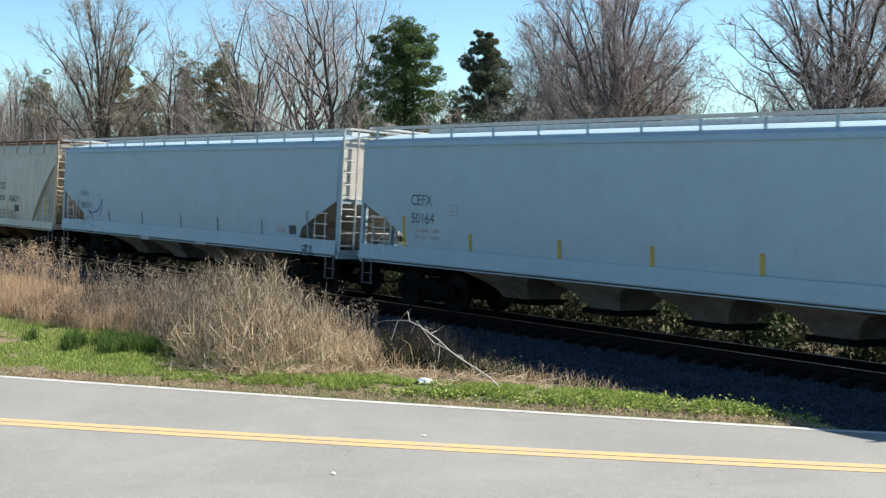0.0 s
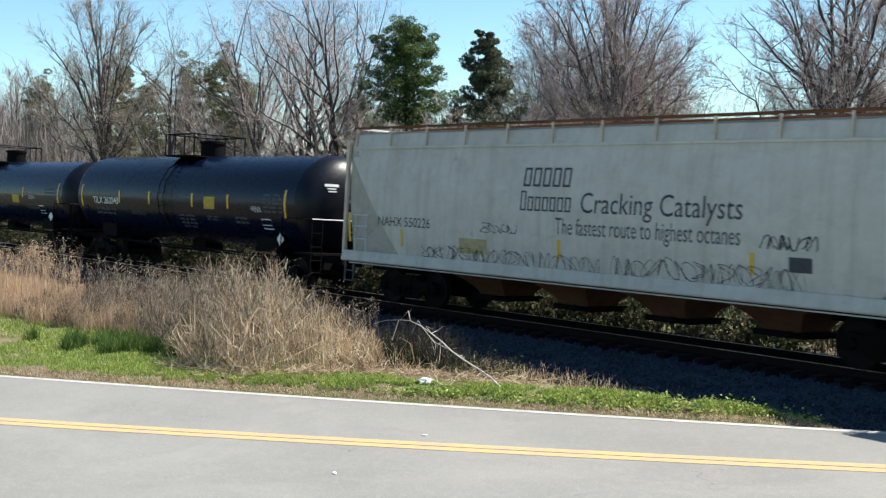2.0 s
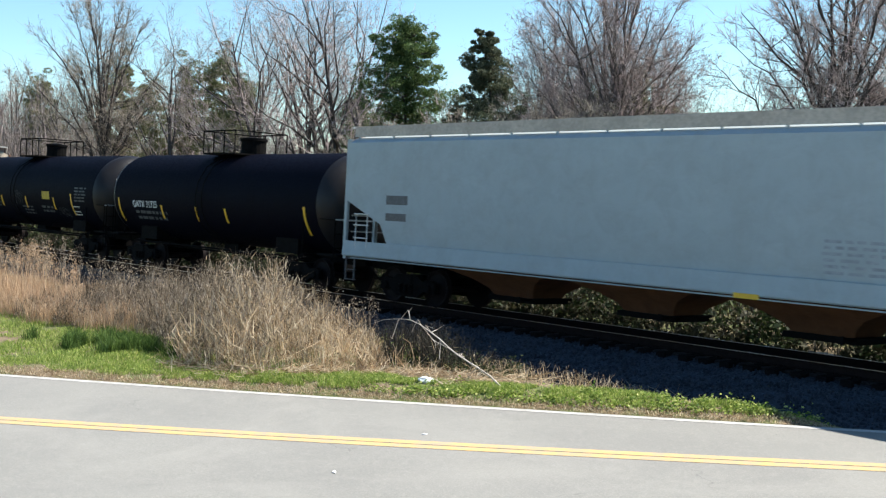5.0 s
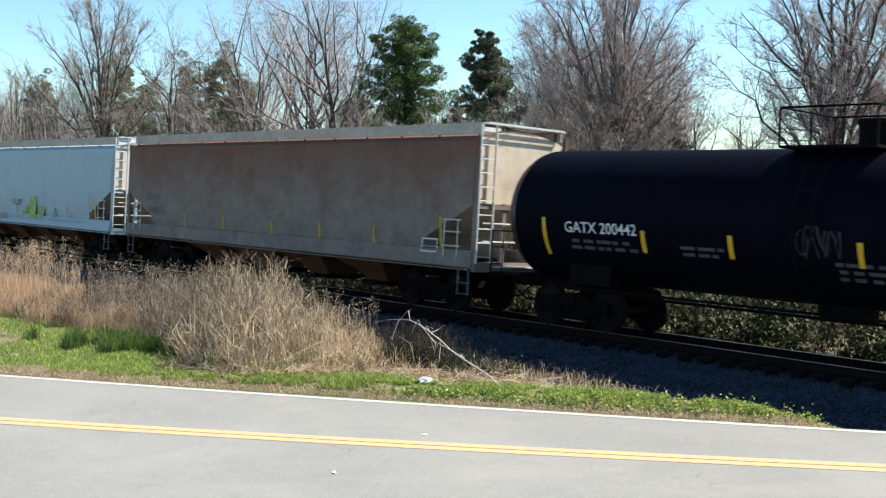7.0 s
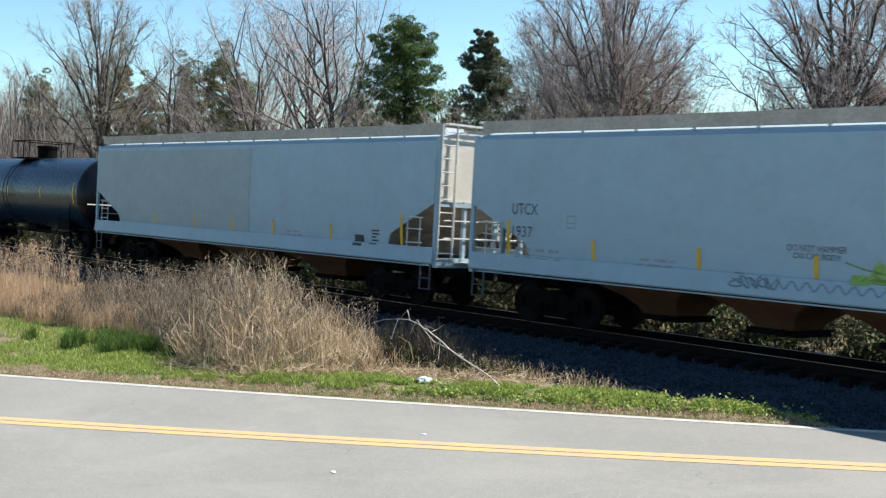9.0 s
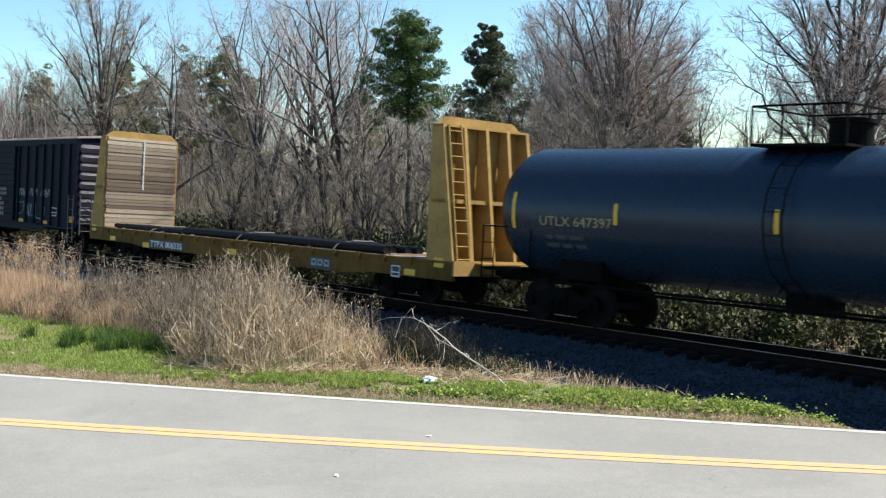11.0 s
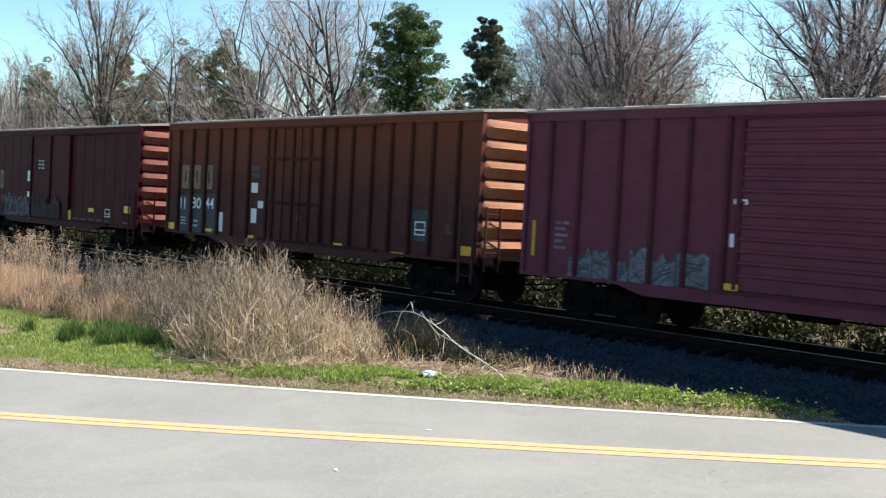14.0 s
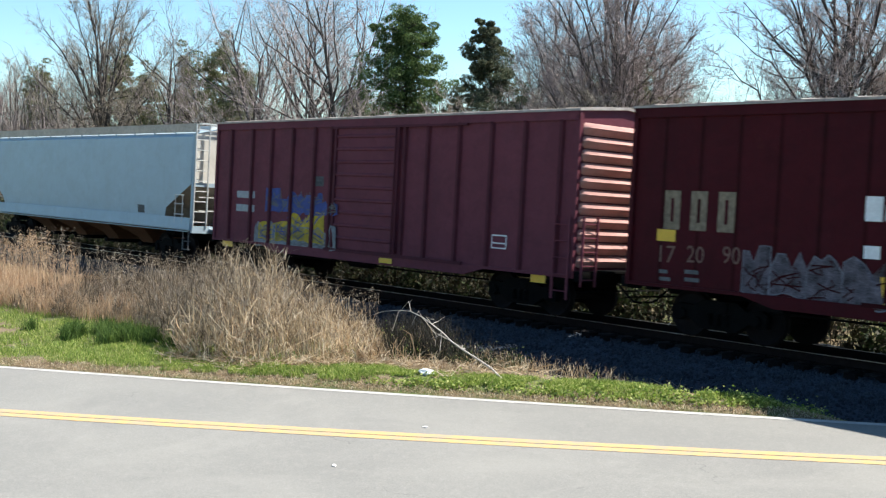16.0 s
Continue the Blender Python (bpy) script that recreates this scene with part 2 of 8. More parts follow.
MAT = {
    "asphalt": asphalt(),
    "yellow_line": road_paint("yellow_line", (0.58, 0.385, 0.155), 0.9),
    "white_line": road_paint("white_line", (0.49, 0.475, 0.445), 0.95),
    "soil": soil(),
    # the train's shade is put into the dark blue of bank and stones
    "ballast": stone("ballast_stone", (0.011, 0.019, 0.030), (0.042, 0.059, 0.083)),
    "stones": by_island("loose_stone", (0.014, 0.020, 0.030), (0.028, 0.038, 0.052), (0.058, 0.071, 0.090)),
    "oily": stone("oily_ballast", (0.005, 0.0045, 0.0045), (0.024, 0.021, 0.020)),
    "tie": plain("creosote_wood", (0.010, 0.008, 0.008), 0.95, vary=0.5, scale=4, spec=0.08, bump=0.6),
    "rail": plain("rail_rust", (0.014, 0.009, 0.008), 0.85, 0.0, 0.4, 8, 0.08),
    "rail_top": plain("rail_head", (0.42, 0.40, 0.38), 0.28, 0.9, 0.15),
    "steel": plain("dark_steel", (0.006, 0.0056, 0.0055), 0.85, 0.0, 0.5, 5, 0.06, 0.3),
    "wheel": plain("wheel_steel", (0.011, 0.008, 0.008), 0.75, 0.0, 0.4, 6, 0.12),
    "tread": plain("wheel_tread", (0.45, 0.44, 0.42), 0.3, 0.9, 0.1),
    "black_paint": car_paint("tank_black", (0.0021, 0.0052, 0.0200), (0.004, 0.006, 0.014), 0.25, 0.0, 0.22, 0.2, spec=0.12),
    "black_worn": car_paint("tank_black_worn", (0.0033, 0.0039, 0.009), (0.005, 0.0045, 0.006), 0.35, 0.03, 0.55, 0.3, spec=0.02),
    "blue_tank": car_paint("tank_blue_black", (0.011, 0.027, 0.056), (0.02, 0.025, 0.035), 0.3, 0.1, 0.26, 0.3, spec=0.28),
    "light_grey": car_paint("hopper_grey_blue", (0.335, 0.455, 0.53), (0.27, 0.27, 0.27), 0.12, 0.0, 0.5, 0.18),
    "pale_grey": car_paint("hopper_pale_grey", (0.365, 0.475, 0.55), (0.29, 0.28, 0.27), 0.15, 0.0, 0.5, 0.2),
    "warm_grey": car_paint("hopper_warm_grey", (0.37, 0.43, 0.455), (0.26, 0.245, 0.22), 0.2, 0.04, 0.55, 0.25),
    "cream": car_paint("hopper_cream", (0.58, 0.545, 0.47), (0.20, 0.14, 0.085), 0.2, 0.3, 0.55, 0.75),
    "brown_grey": car_paint("hopper_brown_dirt", (0.235, 0.205, 0.185), (0.15, 0.085, 0.06), 0.7, 0.1, 0.65, 0.7, (0.16, 0.068, 0.04), spec=0.15),
    # darker boxcar paints: shade and grime along posts put into their colour
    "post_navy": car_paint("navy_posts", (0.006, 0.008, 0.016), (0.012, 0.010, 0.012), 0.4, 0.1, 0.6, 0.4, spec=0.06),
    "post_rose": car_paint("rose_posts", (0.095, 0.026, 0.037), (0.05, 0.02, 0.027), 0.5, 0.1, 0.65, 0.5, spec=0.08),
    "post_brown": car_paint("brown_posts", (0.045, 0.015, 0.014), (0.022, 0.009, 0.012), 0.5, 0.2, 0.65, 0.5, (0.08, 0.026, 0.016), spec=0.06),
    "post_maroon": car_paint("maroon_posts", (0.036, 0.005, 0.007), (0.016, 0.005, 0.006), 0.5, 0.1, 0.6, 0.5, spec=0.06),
    "box_navy": car_paint("boxcar_navy", (0.0095, 0.0120, 0.026), (0.022, 0.015, 0.018), 0.35, 0.15, 0.6, 0.35, spec=0.06),
    "box_rose": car_paint("boxcar_faded_red", (0.150, 0.043, 0.060), (0.08, 0.030, 0.042), 0.45, 0.08, 0.65, 0.45, spec=0.10),
    "box_brown": car_paint("boxcar_brown", (0.088, 0.034, 0.029), (0.030, 0.012, 0.017), 0.6, 0.25, 0.65, 0.6, (0.165, 0.052, 0.028), spec=0.08),
    "box_maroon": car_paint("boxcar_maroon", (0.060, 0.0075, 0.0115), (0.026, 0.007, 0.010), 0.5, 0.10, 0.55, 0.5, spec=0.07),
    "flat_yellow": car_paint("flatcar_yellow", (0.40, 0.255, 0.085), (0.14, 0.085, 0.04), 0.55, 0.4, 0.7, 0.5, spec=0.15),
    "galvanised": plain("galvanised_grate", (0.58, 0.58, 0.56), 0.6, 0.0, 0.25),
    "roof_dust": plain("dusty_roof", (0.38, 0.33, 0.30), 0.75, 0.0, 0.4, 2.5),
    "yellow_tape": plain("yellow_reflector", (0.72, 0.42, 0.02), 0.45, 0, 0.12),
    "white_mark": plain("white_stencil", (0.75, 0.76, 0.76), 0.6, 0, 0.15),
    "cream_mark": plain("worn_cream_letter", (0.24, 0.19, 0.135), 0.8, 0, 0.5, 9, 0.1),
    "dull_yellow": plain("dull_yellow_stencil", (0.46, 0.33, 0.04), 0.6, 0, 0.3, 8, 0.2),
    "dark_mark": plain("dark_stencil", (0.035, 0.04, 0.05), 0.6, 0, 0.3),
    "grey_mark": plain("grey_stencil", (0.30, 0.33, 0.36), 0.6, 0, 0.3),
    "green_spray": plain("green_spray_paint", (0.30, 0.44, 0.10), 0.6, 0, 0.3, 3),
    "green_dark": plain("dark_green_spray_paint", (0.17, 0.27, 0.06), 0.6, 0, 0.3, 3),
    "blue_spray": plain("blue_spray_paint", (0.05, 0.075, 0.26), 0.6, 0, 0.4, 3, 0.2),
    "silver_spray": plain("silver_spray_paint", (0.15, 0.145, 0.17), 0.6, 0.0, 0.5, 3, 0.2),
    "teal_spray": plain("pale_blue_spray_paint", (0.14, 0.205, 0.25), 0.6, 0, 0.7, 3, 0.2),
    "teal_patch": plain("dark_teal_panel", (0.010, 0.021, 0.028), 0.6, 0, 0.3),
    "wood": planks(),
    "pipe": plain("black_pipe", (0.007, 0.007, 0.0085), 0.6, 0.0, 0.4, spec=0.12),
    "strap": plain("grey_strap", (0.22, 0.21, 0.20), 0.6, 0.1, 0.3),
    "bark_grey": bark("grey_bark", (0.055, 0.045, 0.042), (0.19, 0.165, 0.15)),
    "bark_dark": bark("dark_bark", (0.03, 0.026, 0.025), (0.11, 0.095, 0.088)),
    "twig": by_island("bare_twigs", (0.22, 0.172, 0.165), (0.42, 0.34, 0.32), (0.62, 0.52, 0.49)),
    "far_twig": by_island("distant_twigs", (0.13, 0.108, 0.10), (0.25, 0.21, 0.195), (0.38, 0.33, 0.305)),
    "flat_sill": car_paint("flatcar_sill_dirt", (0.17, 0.098, 0.024), (0.045, 0.030, 0.018), 0.85, 0.5, 0.75, 0.8, spec=0.1),
    # dark copy of the brush colours: shade facing the road put into them
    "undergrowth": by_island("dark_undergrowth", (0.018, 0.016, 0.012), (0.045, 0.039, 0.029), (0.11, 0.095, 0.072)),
    "brush": by_island("brown_brush", (0.11, 0.095, 0.078), (0.29, 0.25, 0.205), (0.50, 0.44, 0.37), 0.8, 0.3),
    "twig_buff": by_island("buff_twigs", (0.17, 0.138, 0.112), (0.33, 0.28, 0.225), (0.50, 0.43, 0.35)),
    "needles": by_island("pine_needles", (0.035, 0.066, 0.02), (0.092, 0.15, 0.045), (0.21, 0.28, 0.09), 0.6, 0.3),
    "needles_dark": by_island("cedar_needles", (0.0486, 0.0675, 0.0405), (0.108, 0.1283, 0.0756), (0.2228, 0.216, 0.135), 0.65, 0.25),
    "needles_olive": by_island("olive_foliage", (0.08, 0.095, 0.04), (0.16, 0.17, 0.075), (0.27, 0.255, 0.13), 0.65, 0.3),
    "dry_grass": by_island("dry_weeds", (0.17, 0.11, 0.06), (0.62, 0.48, 0.31), (0.92, 0.81, 0.63), 0.7, 0.5),
    "dry_grey": by_island("grey_weeds", (0.06, 0.045, 0.033), (0.34, 0.27, 0.20), (0.74, 0.65, 0.53), 0.75, 0.35),
    "straw_pale": by_island("pale_straw", (0.30, 0.20, 0.115), (0.72, 0.55, 0.355), (0.95, 0.83, 0.63), 0.65, 0.35),
    "dry_red": by_island("russet_grass", (0.34, 0.215, 0.13), (0.58, 0.41, 0.265), (0.78, 0.60, 0.42), 0.75, 0.4),
    "grass": by_island("green_grass", (0.10, 0.175, 0.03), (0.32, 0.42, 0.085), (0.68, 0.68, 0.27), 0.65, 0.45),
    "grass_deep": by_island("deep_green_grass", (0.03, 0.06, 0.012), (0.075, 0.14, 0.028), (0.20, 0.29, 0.07), 0.65, 0.35),
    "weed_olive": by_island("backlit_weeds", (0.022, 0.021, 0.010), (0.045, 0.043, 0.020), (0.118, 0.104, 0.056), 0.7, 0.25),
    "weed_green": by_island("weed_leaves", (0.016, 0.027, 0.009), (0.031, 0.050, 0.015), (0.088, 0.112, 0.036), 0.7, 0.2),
    "bark_pale": bark("pale_dead_wood", (0.42, 0.36, 0.31), (0.72, 0.65, 0.58)),
    "plastic": plain("pale_plastic", (0.68, 0.72, 0.73), 0.35, 0, 0.15, 20),
    "grey_dark": plain("faded_dark_stencil", (0.10, 0.10, 0.105), 0.6, 0, 0.4, 9),
    "white_faint": plain("faint_white_stencil", (0.085, 0.09, 0.095), 0.6, 0, 0.5, 12, 0.1),
    "ochre_mark": plain("ochre_stencil", (0.40, 0.33, 0.16), 0.6, 0, 0.3, 8),
    "blue_grey_spray": plain("blue_grey_spray_paint", (0.14, 0.19, 0.24), 0.6, 0, 0.3, 3),
    "buff_spray": plain("buff_spray_paint", (0.20, 0.185, 0.16), 0.7, 0, 0.5, 4),
    "rust_mark": plain("rusty_letter", (0.16, 0.08, 0.06), 0.7, 0, 0.4, 8),
    "dim_spray": plain("dim_grey_spray_paint", (0.045, 0.024, 0.029), 0.7, 0, 0.8, 5, 0.2),
    "worn_spray": plain("worn_silver_spray_paint", (0.10, 0.088, 0.105), 0.7, 0, 0.9, 4, 0.2),
    "white_spray": plain("white_spray_paint", (0.20, 0.215, 0.24), 0.6, 0, 0.4, 3, 0.2),
    "gold_spray": plain("yellow_spray_paint", (0.50, 0.36, 0.03), 0.6, 0, 0.4, 3, 0.2),
    "chute_grey": car_paint("grimy_chute", (0.21, 0.195, 0.175), (0.12, 0.06, 0.035), 0.9, 0.5, 0.7, 0.8, spec=0.1),
    "chute": car_paint("rusty_chute", (0.16, 0.072, 0.036), (0.07, 0.03, 0.016), 0.6, 0.4, 0.75, 0.6, spec=0.1),
    "rail_grey": plain("handrail_grey", (0.10, 0.10, 0.105), 0.6, 0.1, 0.3, spec=0.2),
    # sunlight put into the dusty cream, orange, pink, red, grey and white ends
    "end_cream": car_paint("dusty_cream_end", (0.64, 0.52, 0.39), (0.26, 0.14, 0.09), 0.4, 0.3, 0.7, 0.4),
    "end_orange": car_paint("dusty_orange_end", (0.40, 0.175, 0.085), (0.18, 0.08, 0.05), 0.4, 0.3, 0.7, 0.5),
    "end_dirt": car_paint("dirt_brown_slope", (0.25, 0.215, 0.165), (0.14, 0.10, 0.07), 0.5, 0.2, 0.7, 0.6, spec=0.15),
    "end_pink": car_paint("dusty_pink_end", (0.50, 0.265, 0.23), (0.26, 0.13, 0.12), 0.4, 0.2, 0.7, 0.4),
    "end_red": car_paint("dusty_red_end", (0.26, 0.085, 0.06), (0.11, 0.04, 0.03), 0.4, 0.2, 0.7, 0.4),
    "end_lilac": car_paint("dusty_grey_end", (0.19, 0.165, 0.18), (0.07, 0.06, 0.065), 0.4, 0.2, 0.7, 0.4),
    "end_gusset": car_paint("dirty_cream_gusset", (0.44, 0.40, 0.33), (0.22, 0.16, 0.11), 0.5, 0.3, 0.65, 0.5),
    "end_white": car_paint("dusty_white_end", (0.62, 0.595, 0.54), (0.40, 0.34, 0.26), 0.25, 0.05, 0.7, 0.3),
    "tank_head": car_paint("dusty_tank_head", (0.004, 0.0055, 0.011), (0.012, 0.012, 0.014), 0.3, 0.0, 0.34, 0.3, spec=0.25),
    "tank_head_dull": car_paint("dull_tank_head", (0.013, 0.0125, 0.0145), (0.028, 0.025, 0.023), 0.3, 0.0, 0.36, 0.3, spec=0.25),
    "walk_dust": plain("dusty_walkway", (0.48, 0.42, 0.36), 0.85, 0.0, 0.22, 1.5, 0.15),
    "dry_brown": by_island("brown_sprigs", (0.028, 0.021, 0.015), (0.155, 0.12, 0.085), (0.50, 0.41, 0.31), 0.8, 0.3),
}


# ---- mesh helpers ----
class Geo:
    """Collects faces for one mesh."""

    def __init__(self):
        self.v, self.f = [], []

    def add(self, verts, faces):
        o = len(self.v)
        self.v.extend(verts)
        self.f.extend([tuple(i + o for i in f) for f in faces])
        return self

    def box(self, x0, x1, y0, y1, z0, z1):
        v = [(x, y, z) for x in (x0, x1) for y in (y0, y1) for z in (z0, z1)]
        return self.add(v, [(0, 1, 3, 2), (4, 6, 7, 5), (0, 4, 5, 1), (2, 3, 7, 6), (0, 2, 6, 4), (1, 5, 7, 3)])

    def slab(self, outline, axis, a, b):
        """A flat outline pushed from a to b along an axis; outlines are (x, z) for y, (y, z) for x and (x, y) for z."""
        n = len(outline)

        def at(p, d):
            return {"x": (d, p[0], p[1]), "y": (p[0], d, p[1]), "z": (p[0], p[1], d)}[axis]
        v = [at(p, a) for p in outline] + [at(p, b) for p in outline]
        f = [tuple(range(n)), tuple(range(2 * n - 1, n - 1, -1))]
        f += [(i, i + n, (i + 1) % n + n, (i + 1) % n) for i in range(n)]
        return self.add(v, f)

    def loft(self, rings, caps=True):
        n = len(rings[0])
        v = [p for r in rings for p in r]
        f = []
        for k in range(len(rings) - 1):
            for i in range(n):
                j = (i + 1) % n
                f.append((k * n + i, k * n + j, (k + 1) * n + j, (k + 1) * n + i))
        if caps:
            f += [tuple(range(n - 1, -1, -1)), tuple(range((len(rings) - 1) * n, len(rings) * n))]
        return self.add(v, f)

    def rod(self, p0, p1, r0, r1=None, n=6, caps=True):
        p0, p1 = Vector(p0), Vector(p1)
        r1 = r0 if r1 is None else r1
        d = (p1 - p0).normalized()
        s = d.orthogonal().normalized()
        t = d.cross(s)
        rings = [[tuple(p + (s * math.cos(a) + t * math.sin(a)) * r) for a in (2 * math.pi * i / n for i in range(n))]
                 for p, r in ((p0, r0), (p1, r1))]
        return self.loft(rings, caps)

    def pipe(self, pts, r, n=6):
        """One bent tube through points."""
        pts = [Vector(p) for p in pts]
        rings = []
        s = None
        for i, p in enumerate(pts):
            d = (pts[min(i + 1, len(pts) - 1)] - pts[max(i - 1, 0)])
            d = d.normalized() if d.length > 1e-6 else (pts[1] - pts[0]).normalized()
            s = d.orthogonal() if s is None else s - d * s.dot(d)
            s = s.normalized() if s.length > 1e-4 else d.orthogonal().normalized()
            t = d.cross(s)
            rings.append([tuple(p + (s * math.cos(2 * math.pi * k / n) + t * math.sin(2 * math.pi * k / n)) * r) for k in range(n)])
        return self.loft(rings)

    def lathe(self, profile, axis="y", n=24, centre=(0, 0, 0)):
        """Turns (radius, along) points round an axis through centre."""
        rings = []
        for r, a in profile:
            ring = []
            for i in range(n):
                c, s = r * math.cos(2 * math.pi * i / n), r * math.sin(2 * math.pi * i / n)
                p = {"x": (a, c, s), "y": (c, a, s), "z": (c, s, a)}[axis]
                ring.append((p[0] + centre[0], p[1] + centre[1], p[2] + centre[2]))
            rings.append(ring)
        return self.loft(rings)

    def mesh(self, name, material, smooth=None, fix=True):
        me = bpy.data.meshes.new(name)
        me.from_pydata(self.v, [], self.f)
        me.materials.append(material)
        if fix:
            bm = bmesh.new()
            bm.from_mesh(me)
            bmesh.ops.recalc_face_normals(bm, faces=bm.faces)
            bm.to_mesh(me)
            bm.free()
        if smooth:
            me.polygons.foreach_set("use_smooth", [True] * len(me.polygons))
            me.set_sharp_from_angle(angle=radians(smooth))
        return me


def part(name, geo, material, parent=None, label="", smooth=None, at=None, fix=True):
    me = geo.mesh(name, MAT[material] if isinstance(material, str) else material, smooth, fix) if isinstance(geo, Geo) else geo
    ob = new(name, me)
    if parent:
        ob.parent = parent
    if at is not None:
        ob.matrix_basis = at if isinstance(at, Matrix) else Matrix.Translation(at)
    if label:
        ob["label"] = label
    return ob


def bevelled(geo, width, material, name, segments=1, smooth=40):
    """A mesh with its sharp edges rounded."""
    bm = bmesh.new()
    bm.from_mesh(geo.mesh(name + "_raw", MAT[material]))
    edges = [e for e in bm.edges if len(e.link_faces) == 2 and e.calc_face_angle(0) > 0.5]
    bmesh.ops.bevel(bm, geom=edges, offset=width, segments=segments, affect="EDGES", profile=0.5)
    me = bpy.data.meshes.new(name)
    bm.to_mesh(me)
    bm.free()
    me.materials.append(MAT[material])
    me.polygons.foreach_set("use_smooth", [True] * len(me.polygons))
    me.set_sharp_from_angle(angle=radians(smooth))
    return me


def lettering(text, size, x, z, side, material, parent, width=None, name="lettering", bold=0.0, label=""):
    """Stencilled text on a car's near side; x is its left end. side(x, z) gives the surface's y there."""
    cu = bpy.data.curves.new("stencil", "FONT")
    cu.body, cu.size, cu.offset, cu.resolution_u = text, size, bold, 3
    tmp = bpy.data.objects.new("stencil", cu)
    me = bpy.data.meshes.new_from_object(tmp)
    bpy.data.objects.remove(tmp)
    co = np.empty(len(me.vertices) * 3)
    me.vertices.foreach_get("co", co)
    co = co.reshape(-1, 3)
    stretch = width / max(co[:, 0].max() - co[:, 0].min(), 1e-6) if width else 1.0
    left = co[:, 0].min()
    out = [(x + (px - left) * stretch, side(x, z + py) - 0.006, z + py) for px, py, _ in co]
    me.vertices.foreach_set("co", [c for p in out for c in p])
    me.materials.clear()
    me.materials.append(MAT[material])
    return part(name, me, material, parent, label)


def mark(x0, x1, z0, z1, side, material, parent, name="mark", label="", rows=1, gap=0.4, lean=0.0, proud=0.005):
    """A plain painted bar, or a stack of bars, on a car's near side, following its curve."""
    h = (z1 - z0) / (rows + gap * (rows - 1))
    for r in range(rows):
        g = Geo()
        a = z0 + r * h * (1 + gap)
        steps = 4
        ring = [a + h * i / steps for i in range(steps + 1)]
        v = [(xx + lean * (zz - z0), side(xx, zz) - proud, zz) for zz in ring for xx in (x0, x1)]
        g.add(v, [(2 * i, 2 * i + 1, 2 * i + 3, 2 * i + 2) for i in range(steps)])
        ob = part(name, g, material, parent, label, fix=False)
    return ob


# ---- ground, road and track ----
def smooth_step(a, b, v):
    t = min(1.0, max(0.0, (v - a) / (b - a)))
    return t * t * (3 - 2 * t)


def edge_line(x):
    """y of the road's far white line."""
    u = min(max(x + 15, -10.0), 7.5)
    y = 14.108 + 0.6294 * u + 0.00306 * u * u
    return y + (x + 15 - u) * (0.59 if u < 0 else 0.10)


def centre_line(x):
    """y of the road's double yellow line."""
    u = min(max(x + 15, -10.0), 7.5)
    y = 10.507 + 0.7310 * u + 0.00476 * u * u
    return y + (x + 15 - u) * (0.64 if u < 0 else 0.10)


# the roadside is laid out on a plan drawn at ROADSIDE scale and set ROAD_Z high
ROADSIDE, ROAD_Z = 0.913, 0.38


def verge_z(x, y):
    """Height of the roadside on its own plan."""
    d = y - edge_line(x)
    road = 1 - smooth_step(0.0, 0.7, d)
    z = 0.05 * (1 - road) - 0.05 * road
    z += 0.05 * (1 - road) * noise.noise((x * 0.35, y * 0.35, 3.0))
    bank = smooth_step(0.5, 1.2, d) * (1 - smooth_step(1.5, 2.6, d)) * smooth_step(-26.0, -17.0, x)
    return z + 0.10 * bank


def ground_z(x, y):
    near = ROAD_Z + ROADSIDE * verge_z(x / ROADSIDE, y / ROADSIDE)
    foot = 15.4 - 0.5 * smooth_step(-20.0, -16.5, x) * (1 - smooth_step(-13.5, -11.0, x)) + 0.3 * smooth_step(-12.0, -10.0, x)
    toe = smooth_step(foot, foot + 0.9, y)
    back = smooth_step(TRACK_Y + 2.5, TRACK_Y + 6.0, y)
    far = 0.12 + back * (0.2 + 0.22 * noise.noise((x * 0.12, y * 0.12, 0.0)))
    return near * (1 - toe) + far * toe


def roadside(ob):
    """Puts a thing laid out on the roadside plan in its place."""
    ob.matrix_basis = Matrix.Translation((0, 0, ROAD_Z)) @ Matrix.Scale(ROADSIDE, 4) @ ob.matrix_basis
    return ob


def spread(lo, hi, fine_lo, fine_hi, step):
    vals = list(np.arange(fine_lo, fine_hi + 1e-6, step))
    s, v = step, fine_hi
    while v < hi:
        s *= 1.5
        v += s
        vals.append(min(v, hi))
    s, v = step, fine_lo
    while v > lo:
        s *= 1.5
        v -= s
        vals.insert(0, max(v, lo))
    return vals


def build_ground():
    xs, ys = spread(-2500, 2500, -75, 12, 0.6), spread(-2500, 2500, 2, 40, 0.4)
    g = Geo()
    g.v = [(x, y, ground_z(x, y)) for y in ys for x in xs]
    n = len(xs)
    g.f = [(j * n + i, j * n + i + 1, (j + 1) * n + i + 1, (j + 1) * n + i) for j in range(len(ys) - 1) for i in range(n - 1)]
    ob = part("ground", g, "soil", smooth=60, fix=False)
    tagged(ob, "bare brown soil with thin grass beside the road", "ground", kind="structure")
    return ob


